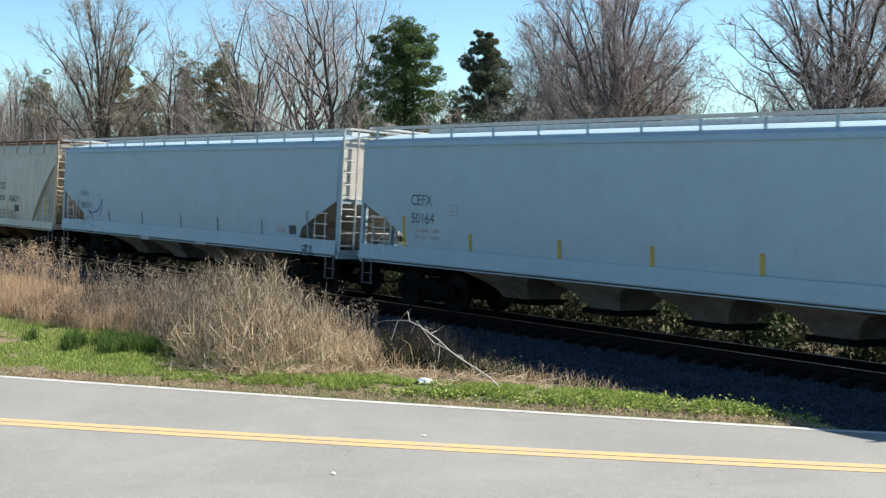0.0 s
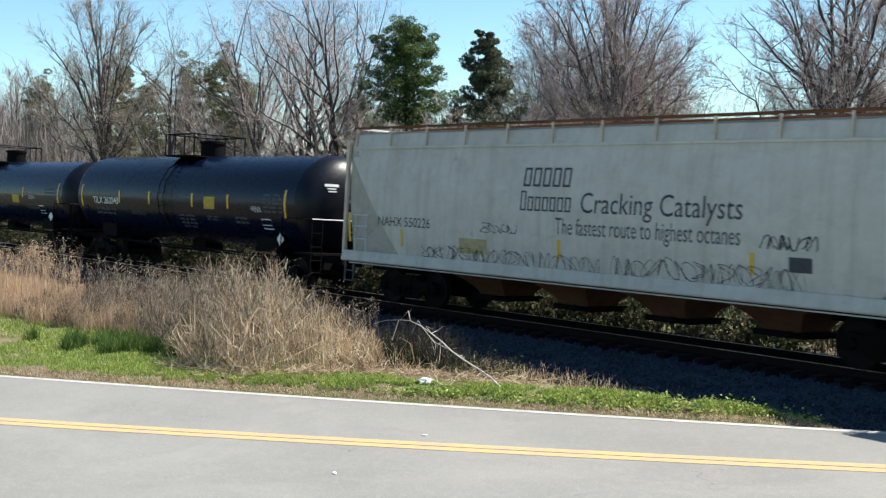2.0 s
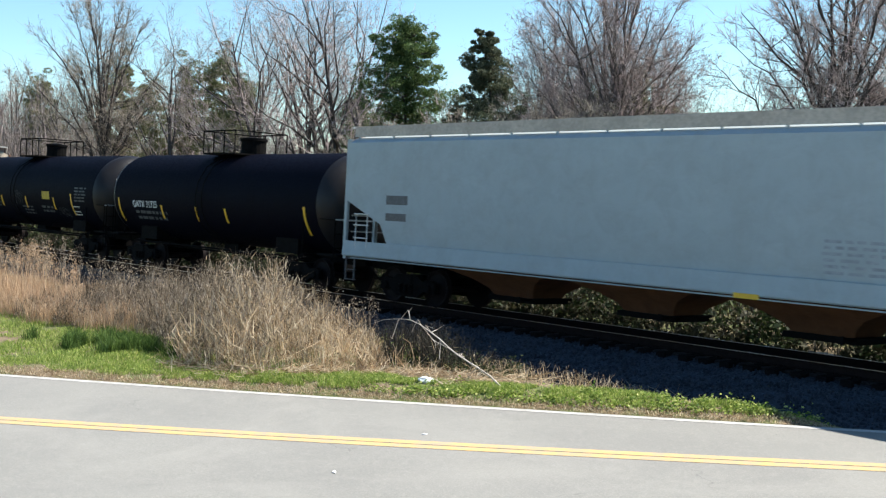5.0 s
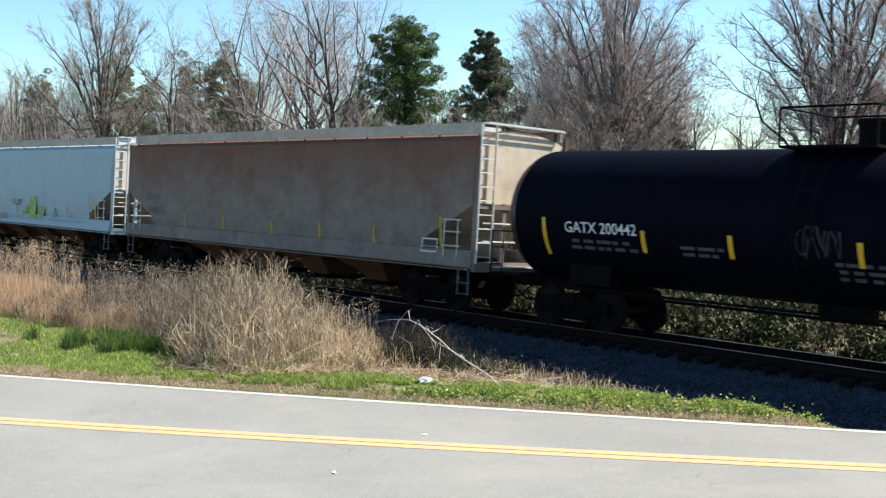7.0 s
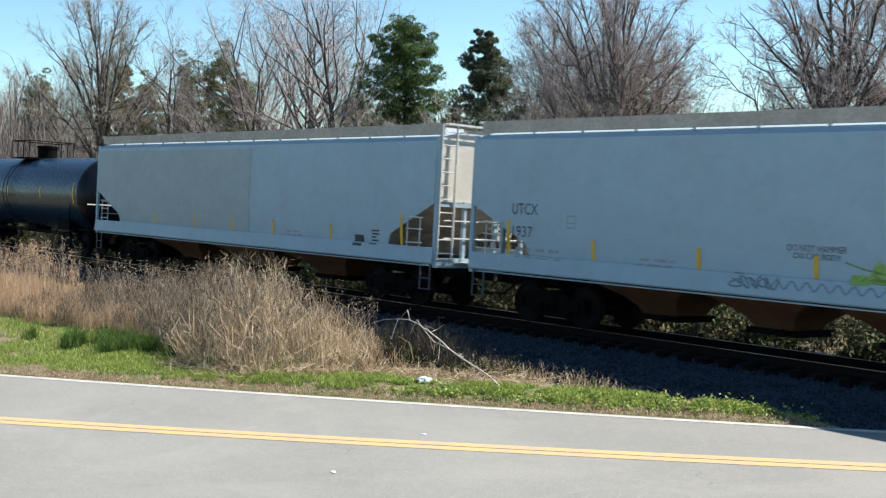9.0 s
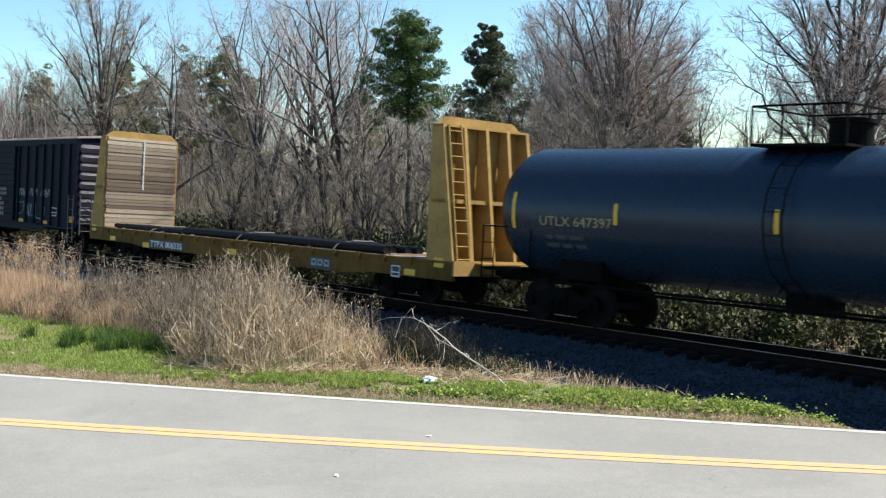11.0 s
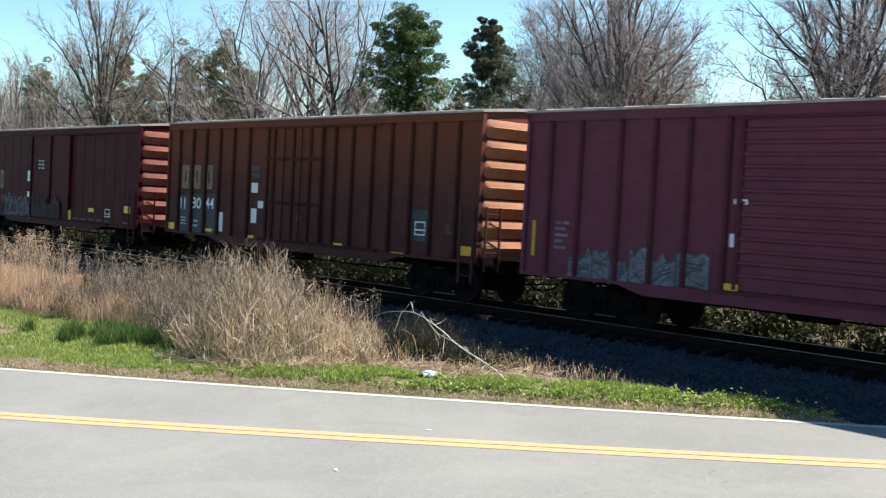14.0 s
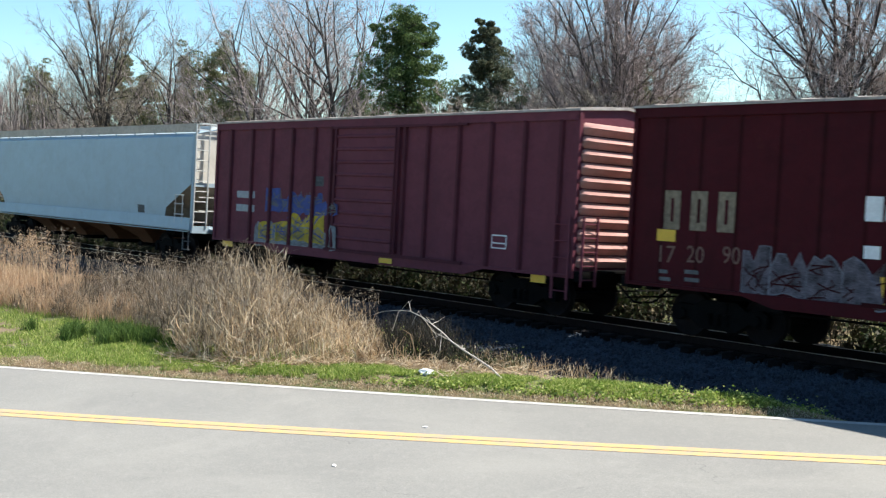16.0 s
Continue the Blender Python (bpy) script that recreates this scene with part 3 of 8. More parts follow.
def road_strip(name, near, far, z, material, x0=-130.0, x1=70.0, step=1.0):
    g = Geo()
    xs = np.arange(x0, x1 + 0.1, step)
    for x in xs:
        c, e = centre_line(x), edge_line(x)
        slope = (centre_line(x + 0.5) - centre_line(x - 0.5))
        nx, ny = -slope / math.hypot(1, slope), 1 / math.hypot(1, slope)
        for o in (near, far):
            if o[0] == "centre":
                g.v.append((x + nx * o[1], c + ny * o[1], z))
            else:
                g.v.append((x + nx * o[1], e + ny * o[1], z))
    g.v = [(ROADSIDE * a, ROADSIDE * b, ROAD_Z + c) for a, b, c in g.v]
    g.f = [(2 * i, 2 * i + 2, 2 * i + 3, 2 * i + 1) for i in range(len(xs) - 1)]
    return part(name, g, material, fix=False)


def build_road():
    road = road_strip("road", ("centre", -7.5), ("edge", 0.12), 0.0, "asphalt")
    tagged(road, "sunlit grey asphalt road with worn surface", "road", kind="structure")
    for o in (-0.235, 0.015):
        l = road_strip("centre_line", ("centre", o), ("centre", o + 0.215), 0.005, "yellow_line")
        l.parent = road
        l["label"] = "worn yellow painted road line"
    l = road_strip("edge_line", ("edge", -0.09), ("edge", 0.07), 0.005, "white_line")
    l.parent = road
    l["label"] = "worn white painted road edge line"
    return road


BALLAST = [(-5.2, 0.125), (-4.5, 0.145), (-4.0, 0.17), (-2.4, 0.20), (-1.5, 0.30), (-1.28, 0.345), (-1.1, 0.41), (1.3, 0.24), (1.9, 0.18), (3.0, 0.13), (3.9, 0.05)]


def ballast_z(y):
    for (a, za), (b, zb) in zip(BALLAST, BALLAST[1:]):
        if a <= y <= b:
            return za + (zb - za) * (y - a) / (b - a)
    return 0.0


def build_track():
    g = Geo()
    xs = list(np.arange(-420, -66, 6.0)) + list(np.arange(-66, 6, 0.5)) + list(np.arange(6, 130, 6.0))
    ys = [-5.2, -4.85, -4.5, -4.25, -4.0, -3.5, -3.0, -2.5, -2.1, -1.75, -1.3, -0.7, 0, 0.7, 1.3, 1.75, 2.3, 2.95, 3.9]
    for x in xs:
        for y in ys:
            edge = 0 if y < -5.0 or y > 3.3 else 0.04
            g.v.append((x, TRACK_Y + y + 0.1 * noise.noise((x, y, 5)), ballast_z(y) + edge * noise.noise((x * 1.7, y * 1.7, 0)) - (0.02 if edge == 0 else 0)))
    n = len(ys)
    g.f = [(i * n + j, (i + 1) * n + j, (i + 1) * n + j + 1, i * n + j + 1) for i in range(len(xs) - 1) for j in range(n - 1)]
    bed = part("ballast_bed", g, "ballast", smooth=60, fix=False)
    tagged(bed, "grey crushed stone ballast bank under the track", "ballast", kind="structure")
    # near-black strip of ballast between and beside the rails
    dirt = Geo()
    dys = [-1.08, -1.02, -0.95, -0.7, 0, 0.7, 1.2, 1.6, 2.2]
    for x in xs:
        for y in dys:
            yy = y + 0.12 * noise.noise((x * 1.3, y, 8)) if y == 2.2 else y
            dirt.v.append((x, TRACK_Y + yy, ballast_z(y) + (0.016 if -1.05 < y < 2.1 else -0.03) + 0.02 * noise.noise((x * 1.7, y * 1.7, 0))))
    n = len(dys)
    dirt.f = [(i * n + j, (i + 1) * n + j, (i + 1) * n + j + 1, i * n + j + 1) for i in range(len(xs) - 1) for j in range(n - 1)]
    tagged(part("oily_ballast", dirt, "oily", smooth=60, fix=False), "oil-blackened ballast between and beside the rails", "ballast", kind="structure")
    rng = random.Random(4)
    s = Geo()
    for _ in range(25000):
        x = -58 + 54 * rng.random() ** 0.75
        y = rng.uniform(-5.1, -1.2)
        r = rng.uniform(0.018, 0.045)
        z = ballast_z(y) + r * 0.3
        px, py, pz = x, TRACK_Y + y, z
        a = rng.uniform(0, 6.28)
        v = [(px + r * math.cos(a + k * 2.094) * rng.uniform(0.7, 1.3), py + r * math.sin(a + k * 2.094) * rng.uniform(0.7, 1.3), pz - r * 0.7) for k in range(3)]
        v += [(px + r * math.cos(a + 0.9 + k * 2.094) * rng.uniform(0.5, 1.0), py + r * math.sin(a + 0.9 + k * 2.094) * rng.uniform(0.5, 1.0), pz + r * rng.uniform(0.4, 0.9)) for k in range(3)]
        s.add(v, [(3, 4, 5), (0, 1, 3), (1, 4, 3), (1, 2, 4), (2, 5, 4), (2, 0, 5), (0, 3, 5)])
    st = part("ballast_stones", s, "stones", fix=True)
    tagged(st, "loose grey crushed ballast stones", "stones", kind="stuff")

    track = new("railway_track")
    track.matrix_basis = pose(0, TRACK_Y, RAIL_Z, BANK) @ Matrix.Translation((0, 0, -RAIL_Z))
    tagged(track, "single railway track of steel rails on dark wooden ties", "track", kind="structure")
    foot = [(-0.075, 0), (0.075, 0), (0.075, 0.014), (0.012, 0.03), (0.012, 0.135), (0.037, 0.15), (0.037, 0.178), (-0.037, 0.178), (-0.037, 0.15), (-0.012, 0.135), (-0.012, 0.03), (-0.075, 0.014)]
    for side in (-0.755, 0.755):
        r = part("rail", Geo().slab([(side + a, RAIL_Z - 0.182 + b) for a, b in foot], "x", -420, 130), "rail", track, "rust-brown steel rail")
        part("rail_head", Geo().box(-420, 130, side - 0.034, side + 0.034, RAIL_Z - 0.004, RAIL_Z), "rail_top", r, "polished running surface")
    tie = Geo().box(-0.115, 0.115, -1.30, 1.30, RAIL_Z - 0.36, RAIL_Z - 0.19)
    ties = [bevelled(tie, 0.012, "tie", "tie")]
    plate = Geo()
    for side in (-0.755, 0.755):
        plate.box(-0.09, 0.09, side - 0.18, side + 0.18, RAIL_Z - 0.19, RAIL_Z - 0.178)
        for sx in (-0.05, 0.05):
            plate.box(sx - 0.012, sx + 0.012, side - 0.1, side - 0.075, RAIL_Z - 0.18, RAIL_Z - 0.14)
    plate_me = plate.mesh("tie_plate", MAT["steel"])
    far = Geo()
    x, k = -418.0, 0
    while x < 128:
        if -78 < x < 8:
            t = part("tie", ties[0], "tie", track, at=pose(x + rng.uniform(-0.03, 0.03), rng.uniform(-0.06, 0.06), rng.uniform(-0.012, 0.012), 0, 0, rng.uniform(-1.2, 1.2)))
            part("tie_plate", plate_me, "steel", t)
        else:
            far.box(x - 0.115, x + 0.115, -1.3, 1.3, RAIL_Z - 0.36, RAIL_Z - 0.19)
        x += 0.53
    tagged(part("distant_ties", far, "tie", track), kind="stuff")


build_ground()
build_road()
build_track()


# ---- railway cars: x runs forward along the track, y away from the road, z up from the rail head ----
WHEEL_R = 0.485


def wheel_mesh():
    g = Geo()
    for s in (-1, 1):
        prof = [(0.09, 0.0), (0.13, 0.03), (0.16, 0.035), (0.30, 0.0), (0.385, -0.01), (WHEEL_R - 0.02, 0.045), (WHEEL_R, 0.03), (WHEEL_R + 0.004, -0.06), (WHEEL_R + 0.028, -0.075), (WHEEL_R + 0.026, -0.095), (0.38, -0.09), (0.28, -0.05), (0.1, -0.09)]
        g.lathe([(r, s * (0.79 + a)) for r, a in prof], "y", 28)
        g.rod((0, s * 0.775, 0), (0, s * 1.03, 0), 0.085, n=10)
    g.rod((0, -0.78, 0), (0, 0.78, 0), 0.085, n=10)
    return g.mesh("wheelset", MAT["wheel"], 40)


def truck_mesh():
    g = Geo()
    out = [(-1.12, 0.36), (-1.12, 0.62), (-0.98, 0.70), (-0.62, 0.66), (-0.40, 0.80), (0.40, 0.80), (0.62, 0.66), (0.98, 0.70), (1.12, 0.62), (1.12, 0.36), (0.98, 0.33), (0.72, 0.40), (0.42, 0.22), (-0.42, 0.22), (-0.72, 0.40), (-0.98, 0.33)]
    for s in (-1, 1):
        g.slab(out, "y", s * 0.94, s * 1.08)
        for x in (-0.889, 0.889):
            g.rod((x, s * 1.08, WHEEL_R), (x, s * 1.15, WHEEL_R), 0.12, 0.10, 12)
        for k in (-0.2, 0.0, 0.2):
            g.rod((k, s * 1.06, 0.30), (k, s * 1.06, 0.56), 0.075, n=8)
            g.rod((k, s * 1.135, 0.32), (k, s * 1.135, 0.54), 0.05, n=8)
    g.box(-0.2, 0.2, -1.1, 1.1, 0.54, 0.80)
    g.box(-0.3, 0.3, -0.35, 0.35, 0.80, 1.06)
    g.box(-0.15, 0.15, -1.0, 1.0, 0.94, 1.08)
    for x in (-0.45, 0.45):
        g.box(x - 0.05, x + 0.05, -0.8, 0.8, 0.36, 0.48)
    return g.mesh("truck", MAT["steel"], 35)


def coupler_mesh():
    g = Geo()
    g.box(-0.75, 0.02, -0.09, 0.09, 0.78, 0.92)
    g.slab([(0.0, -0.14), (0.22, -0.16), (0.34, -0.06), (0.30, 0.02), (0.20, 0.04), (0.18, 0.13), (0.0, 0.15)], "z", 0.72, 0.99)
    g.pipe([(-0.15, -0.32, 0.80), (0.05, -0.30, 0.62), (0.25, -0.22, 0.42), (0.42, -0.12, 0.40)], 0.025)
    return g.mesh("coupler", MAT["steel"], 35)


WHEEL_ME, TRUCK_ME, COUPLER_ME = wheel_mesh(), truck_mesh(), coupler_mesh()
WHEELSETS = []


def running_gear(car, half, inset):
    """Two trucks with two wheelsets each, and a coupler at each end."""
    for s in (-1, 1):
        t = part("truck", TRUCK_ME, "steel", car, "dark cast-steel truck with springs", at=(s * (half - inset), 0, 0))
        for x in (-0.889, 0.889):
            WHEELSETS.append((part("wheelset", WHEEL_ME, "wheel", t, "rusty steel wheels with bright rims", at=(x, 0, WHEEL_R)), x))
        part("coupler", COUPLER_ME, "steel", car, at=pose(s * (half + 0.30), 0, 0, 0, 0, 0 if s > 0 else 180))


def ladder(parent, material, p, across, z0, z1, n, width=0.42, r=0.016, name="ladder"):
    """A steel ladder; across is the unit way of its rungs."""
    g = Geo()
    ax, ay = across
    px, py = p
    for s in (-0.5, 0.5):
        x, y = px + ax * width * s, py + ay * width * s
        g.box(x - 0.03, x + 0.03, y - 0.015, y + 0.015, z0, z1)
    for i in range(n):
        z = z0 + (z1 - z0) * (i + 0.5) / n
        g.rod((px - ax * width / 2, py - ay * width / 2, z), (px + ax * width / 2, py + ay * width / 2, z), r, n=5)
    return part(name, g, material, parent)


def new_car(name, label, category, group="cars of the freight train"):
    return tagged(new(name), label, category, group)


def hopper_car(spec):
    L, col = spec["length"], spec["paint"]
    h = L / 2
    car = new_car("covered_hopper_car", spec["label"], "hopper car")
    w = 1.56
    rounded = spec.get("rounded", False)
    side_top = 4.22 if not rounded else 4.02
    if rounded:
        prof = [(1.50, 1.25), (1.58, 1.8), (1.60, 2.4), (1.58, 3.0), (1.52, 3.5), (1.44, 3.95), (1.38, 4.28), (1.33, 4.46), (1.25, 4.52), (0.8, 4.57), (0.4, 4.59), (0.0, 4.60)]
    else:
        prof = [(1.45, 1.25), (1.515, 1.65), (1.555, 2.1), (1.575, 2.6), (1.58, 3.1), (1.57, 3.6), (w, 4.0), (w - 0.01, 4.20), (w - 0.06, 4.235), (1.30, 4.33), (0.75, 4.48), (0.4, 4.54), (0.0, 4.56)]

    def side(x, z):
        for (ya, za), (yb, zb) in zip(prof, prof[1:]):
            if za <= z <= zb:
                return -(ya + (yb - ya) * (z - za) / (zb - za))
        return -prof[0][0]

    def half_at(z):
        return -side(0, z)

    def skin(x, z):
        """The outer face, with the sill that stands proud of the body."""
        if rounded or z > 1.5:
            return side(x, z)
        return -(w + 0.022 + 0.038 * min(1.0, (1.5 - z) / 0.36))

    cut_z, cut_in, knee = spec.get("cut", (2.62, 1.75, 1.80))
    # body: the roof and sides as one shell that narrows in length towards the bottom
    zs = sorted({z for _, z in prof if z > 1.0} | {knee, cut_z, 1.25})
    end = 0.06

    def reach(z):
        if z >= cut_z:
            return h - end
        if z >= knee:
            return h - end - cut_in * (cut_z - z) / (cut_z - knee)
        return h - end - cut_in - 0.5 * (knee - z)
    g = Geo()
    rings = []
    for z in zs:
        y, r = half_at(z) if z < prof[-1][1] - 0.01 else 0.02, reach(z)
        rings.append([(-r, -y, z), (r, -y, z), (r, y, z), (-r, y, z)])
    g.loft(rings)
    part("body", g, col, car, spec.get("body_label", ""), smooth=28)
    # flat sheets over the upper ends, grimy slope sheets under them
    if not rounded:
        for s in (-1, 1):
            g = Geo()
            rows = [(z, reach(z) + 0.008, half_at(z) - 0.015) for z in (1.27, knee, cut_z)]
            g.loft([[(s * (x - 0.03), -y, z), (s * x, -y, z), (s * x, y, z), (s * (x - 0.03), y, z)] for z, x, y in rows])
            part("slope_sheet", g, "end_dirt", car, "dirt-browned slope sheet under the car end")
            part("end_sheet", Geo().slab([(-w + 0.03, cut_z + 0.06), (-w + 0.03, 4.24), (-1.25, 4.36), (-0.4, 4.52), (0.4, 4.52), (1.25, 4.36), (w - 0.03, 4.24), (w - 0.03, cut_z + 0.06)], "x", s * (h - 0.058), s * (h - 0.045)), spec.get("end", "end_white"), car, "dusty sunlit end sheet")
    else:
        for s in (-1, 1):
            for y in (-1.44, 1.44):
                part("end_gusset", Geo().slab([(s * (h - 0.30), cut_z + 0.1), (s * (h - 0.09), cut_z + 0.1), (s * (h - 0.09), 2.6), (s * (h - 0.35), 1.27), (s * (h - cut_in - 0.3), 1.27)], "y", y - 0.02, y + 0.02), "end_gusset", car, "dirty cream side plate of the car end")
    # sill, end frames and platforms
    for s in (-1, 1):
        low, tall = (0.98, 1.27) if rounded else (1.08, 1.50)
        part("sill_flange", Geo().box(-h + 0.3, h - 0.3, s * (w - 0.12), s * (w + 0.01), low - 0.055, low - 0.03), spec.get("sill", col), car)
        part("side_sill", Geo().slab([(s * (w - 0.10), low), (s * (w + 0.03), low), (s * (w + 0.06), low + 0.03), (s * (w + 0.06), low + 0.06), (s * (w + 0.022), tall), (s * (w - 0.10), tall)], "x", -h, h), spec.get("sill", col), car)
        if spec.get("open_walk"):
            part("top_chord", Geo().slab([(s * (w - 0.03), 4.10), (s * (w + 0.045), 4.10), (s * (w + 0.045), 4.12), (s * (w + 0.03), 4.13), (s * (w + 0.01), 4.225), (s * (w - 0.03), 4.225)], "x", -h + 0.03, h - 0.03), col, car)
    for s in (-1, 1):
        part("draft_sill", Geo().box(*sorted((s * (h - 0.1), s * (h - 4.0))), -0.32, 0.32, 0.72, 1.08), "steel", car)
        part("end_sill", Geo().box(s * h - 0.06, s * h + 0.06, -w + 0.03, w - 0.03, 1.0, 1.24), spec.get("frame", col), car)
        part("end_platform", Geo().box(s * (h - 1.5), s * (h - 0.065), -1.3, 1.3, 1.06, 1.10), "galvanised", car, "pale steel end platform")
        part("end_step", Geo().box(s * (h + 0.065), s * (h + 0.28), -0.9, 0.9, 1.12, 1.15), "galvanised", car)
    for s in (-1, 1):
        g = Geo()
        for y in (-w + 0.05, w - 0.05):
            g.box(s * h - 0.07, s * h + 0.05, y - 0.04, y + 0.04, 1.2, 4.3)
        for y in (-0.55, 0.55):
            g.box(s * (h - 0.05) - 0.04, s * (h - 0.05) + 0.06, y - 0.05, y + 0.05, 1.2, 2.7)
        g.box(s * h - 0.03, s * h + 0.04, -w, w, 2.55, 2.66)
        part("end_frame", g, spec.get("frame", col), car)
        # ladder on the end, at the corner
        ladder(car, "end_cream" if rounded else "galvanised", (s * (h + 0.07), -s * (w - 0.30)), (0, 1), 1.2, 4.62, 10, 0.50)
        # grab rails by the platform
        g = Geo()
        for x in (0.55, 1.05):
            g.rod((s * (h - x), -w - 0.03, 1.25), (s * (h - x), -w - 0.03, 2.25), 0.018, n=5)
        for z in (1.6, 1.95, 2.25):
            g.rod((s * (h - 0.45), -w - 0.03, z), (s * (h - 1.1), -w - 0.03, z), 0.018, n=5)
        for z in (1.75, 2.2):
            g.rod((s * (h + 0.05), -1.3, z), (s * (h + 0.05), 1.3, z), 0.018, n=5)
        part("grab_rail", g, "galvanised", car)
        # step under the sill corner
        g = Geo()
        for x in (0.12, 0.5):
            g.box(s * (h - x) - 0.02, s * (h - x) + 0.02, -w - 0.0, -w + 0.03, 0.42, 1.05)
        for z in (0.43, 0.70):
            g.box(s * (h - 0.5) if s > 0 else -(h - 0.12), s * (h - 0.12) if s > 0 else -(h - 0.5), -w, -w + 0.1, z, z + 0.02)
        part("step", g, "rail_grey", car)
    # brake wheel on the front end
    g = Geo()
    ring = [(h + 0.16, 0.75 + 0.27 * math.cos(a), 2.05 + 0.27 * math.sin(a)) for a in (math.pi * i / 8 for i in range(17))]
    g.pipe(ring, 0.018, 5)
    g.rod((h - 0.05, 0.75, 2.05), (h + 0.17, 0.75, 2.05), 0.03)
    for i in range(4):
        g.rod((h + 0.16, 0.75, 2.05), ring[i * 4], 0.012, n=4)
    g.box(h - 0.06, h + 0.1, 0.55, 0.95, 1.7, 1.95)
    part("brake_wheel", g, "galvanised", car)
    # roof walks along both eaves, standing on brackets, and grated end walks
    zr = 4.66
    out = 1.38 if not rounded else 1.40
    low = 4.595 if rounded else 4.58 if spec.get("open_walk") else 4.375
    for s in (-1, 1):
        rail = part("roof_walk", Geo().slab([(s * out, low), (s * out, zr), (s * (out - 0.34), zr + 0.01), (s * (out - 0.34), zr - 0.03), (s * (out - 0.03), zr - 0.03), (s * (out - 0.03), low)], "x", -h + 0.02, h - 0.02), spec.get("walk", "walk_dust"), car, "raised dusty roof walkway")
        by = out + 0.02 if rounded else out - 0.05
        me = Geo().box(-0.025, 0.025, s * by - 0.02, s * by + 0.02, 4.1 if rounded else 4.3, zr - 0.05).mesh("walk_bracket", MAT[spec.get("frame", col)])
        nb = int(L / 1.45)
        for i in range(nb + 1):
            part("walk_bracket", me, col, rail, at=(-h + 0.2 + (L - 0.4) * i / nb, 0, 0))
    for s in (-1, 1):
        end_walk = Geo()
        for i in range(4):
            x = s * (h - 0.06 + 0.06 * i)
            end_walk.box(x - 0.014, x + 0.014, -1.35, 1.35, zr - 0.03, zr + 0.01)
        for y in (-1.35, -0.45, 0.45, 1.35):
            end_walk.box(s * (h - 0.1), s * (h + 0.14), y - 0.02, y + 0.02, zr - 0.05, zr - 0.03)
        part("end_walk", end_walk, "galvanised", car, "grated steel end walkway")
    if rounded:
        for s in (-1, 1):
            part("eave_strip", Geo().box(-h + 0.2, h - 0.2, s * 1.43 - 0.03, s * 1.43 + 0.03, 4.06, 4.12), "cream", car)
    part("hatch", Geo().box(-h + 1.2, h - 1.2, -0.32, 0.32, 4.5, 4.68), spec.get("walk", "galvanised"), car)
    # discharge hoppers
    n = spec.get("bays", 3)
    span = L - 7.2
    step = span / n
    for i in range(n):
        c = -span / 2 + step * (i + 0.5)
        g = Geo()
        a, b = step * 0.48, step * 0.16
        g.loft([[(c - k, -y, z), (c + k, -y, z), (c + k, y, z), (c - k, y, z)] for k, y, z in ((b, 0.50, 0.42), (b * 1.15, 0.62, 0.58), (b * 1.6, 0.90, 0.78), (b * 2.3, 1.20, 0.95), (a, 1.38, 1.07), (a, 1.40, 1.25))])
        chute = part("discharge_chute", g, spec.get("chute", "chute"), car, "rusty sloping discharge chute", smooth=35)
        g = Geo().box(c - b - 0.14, c + b + 0.14, -0.6, 0.6, 0.30, 0.42)
        g.rod((c + b + 0.05, -1.0, 0.40), (c + b + 0.05, 0.8, 0.40), 0.035, n=8)
        g.rod((c + b + 0.05, -1.06, 0.40), (c + b + 0.05, -0.98, 0.40), 0.08, n=8)
        part("outlet_gate", g, "steel", chute, "dark steel outlet gate")
    running_gear(car, h, spec.get("inset", 2.25))
    # yellow strips along the sill
    for x in spec.get("strips", [-h + 1.6 + (L - 3.4) * i / 7 for i in range(8)]):
        tall = x in spec.get("tall", ())
        mark(x - 0.05, x + 0.05, 1.51, 2.30 if tall else 1.94, skin, spec.get("tape", "yellow_tape"), car, "reflector_strip", proud=0.012)
    if "dull_to" in spec:
        g = Geo()
        rows = [1.52, 1.65, knee, 2.1, 2.35, cut_z, 3.1, 3.6, 4.0, 4.09]
        g.v = [(x, side(x, z) - 0.008, z) for z in rows for x in (-reach(z) + 0.05, spec["dull_to"])]
        g.f = [(2 * i, 2 * i + 1, 2 * i + 3, 2 * i + 2) for i in range(len(rows) - 1)]
        part("dull_panel", g, "warm_grey", car, "duller unwashed half of the side", fix=False)
    for m in spec.get("marks", []):
        paint_mark(m, skin, car)
    return car


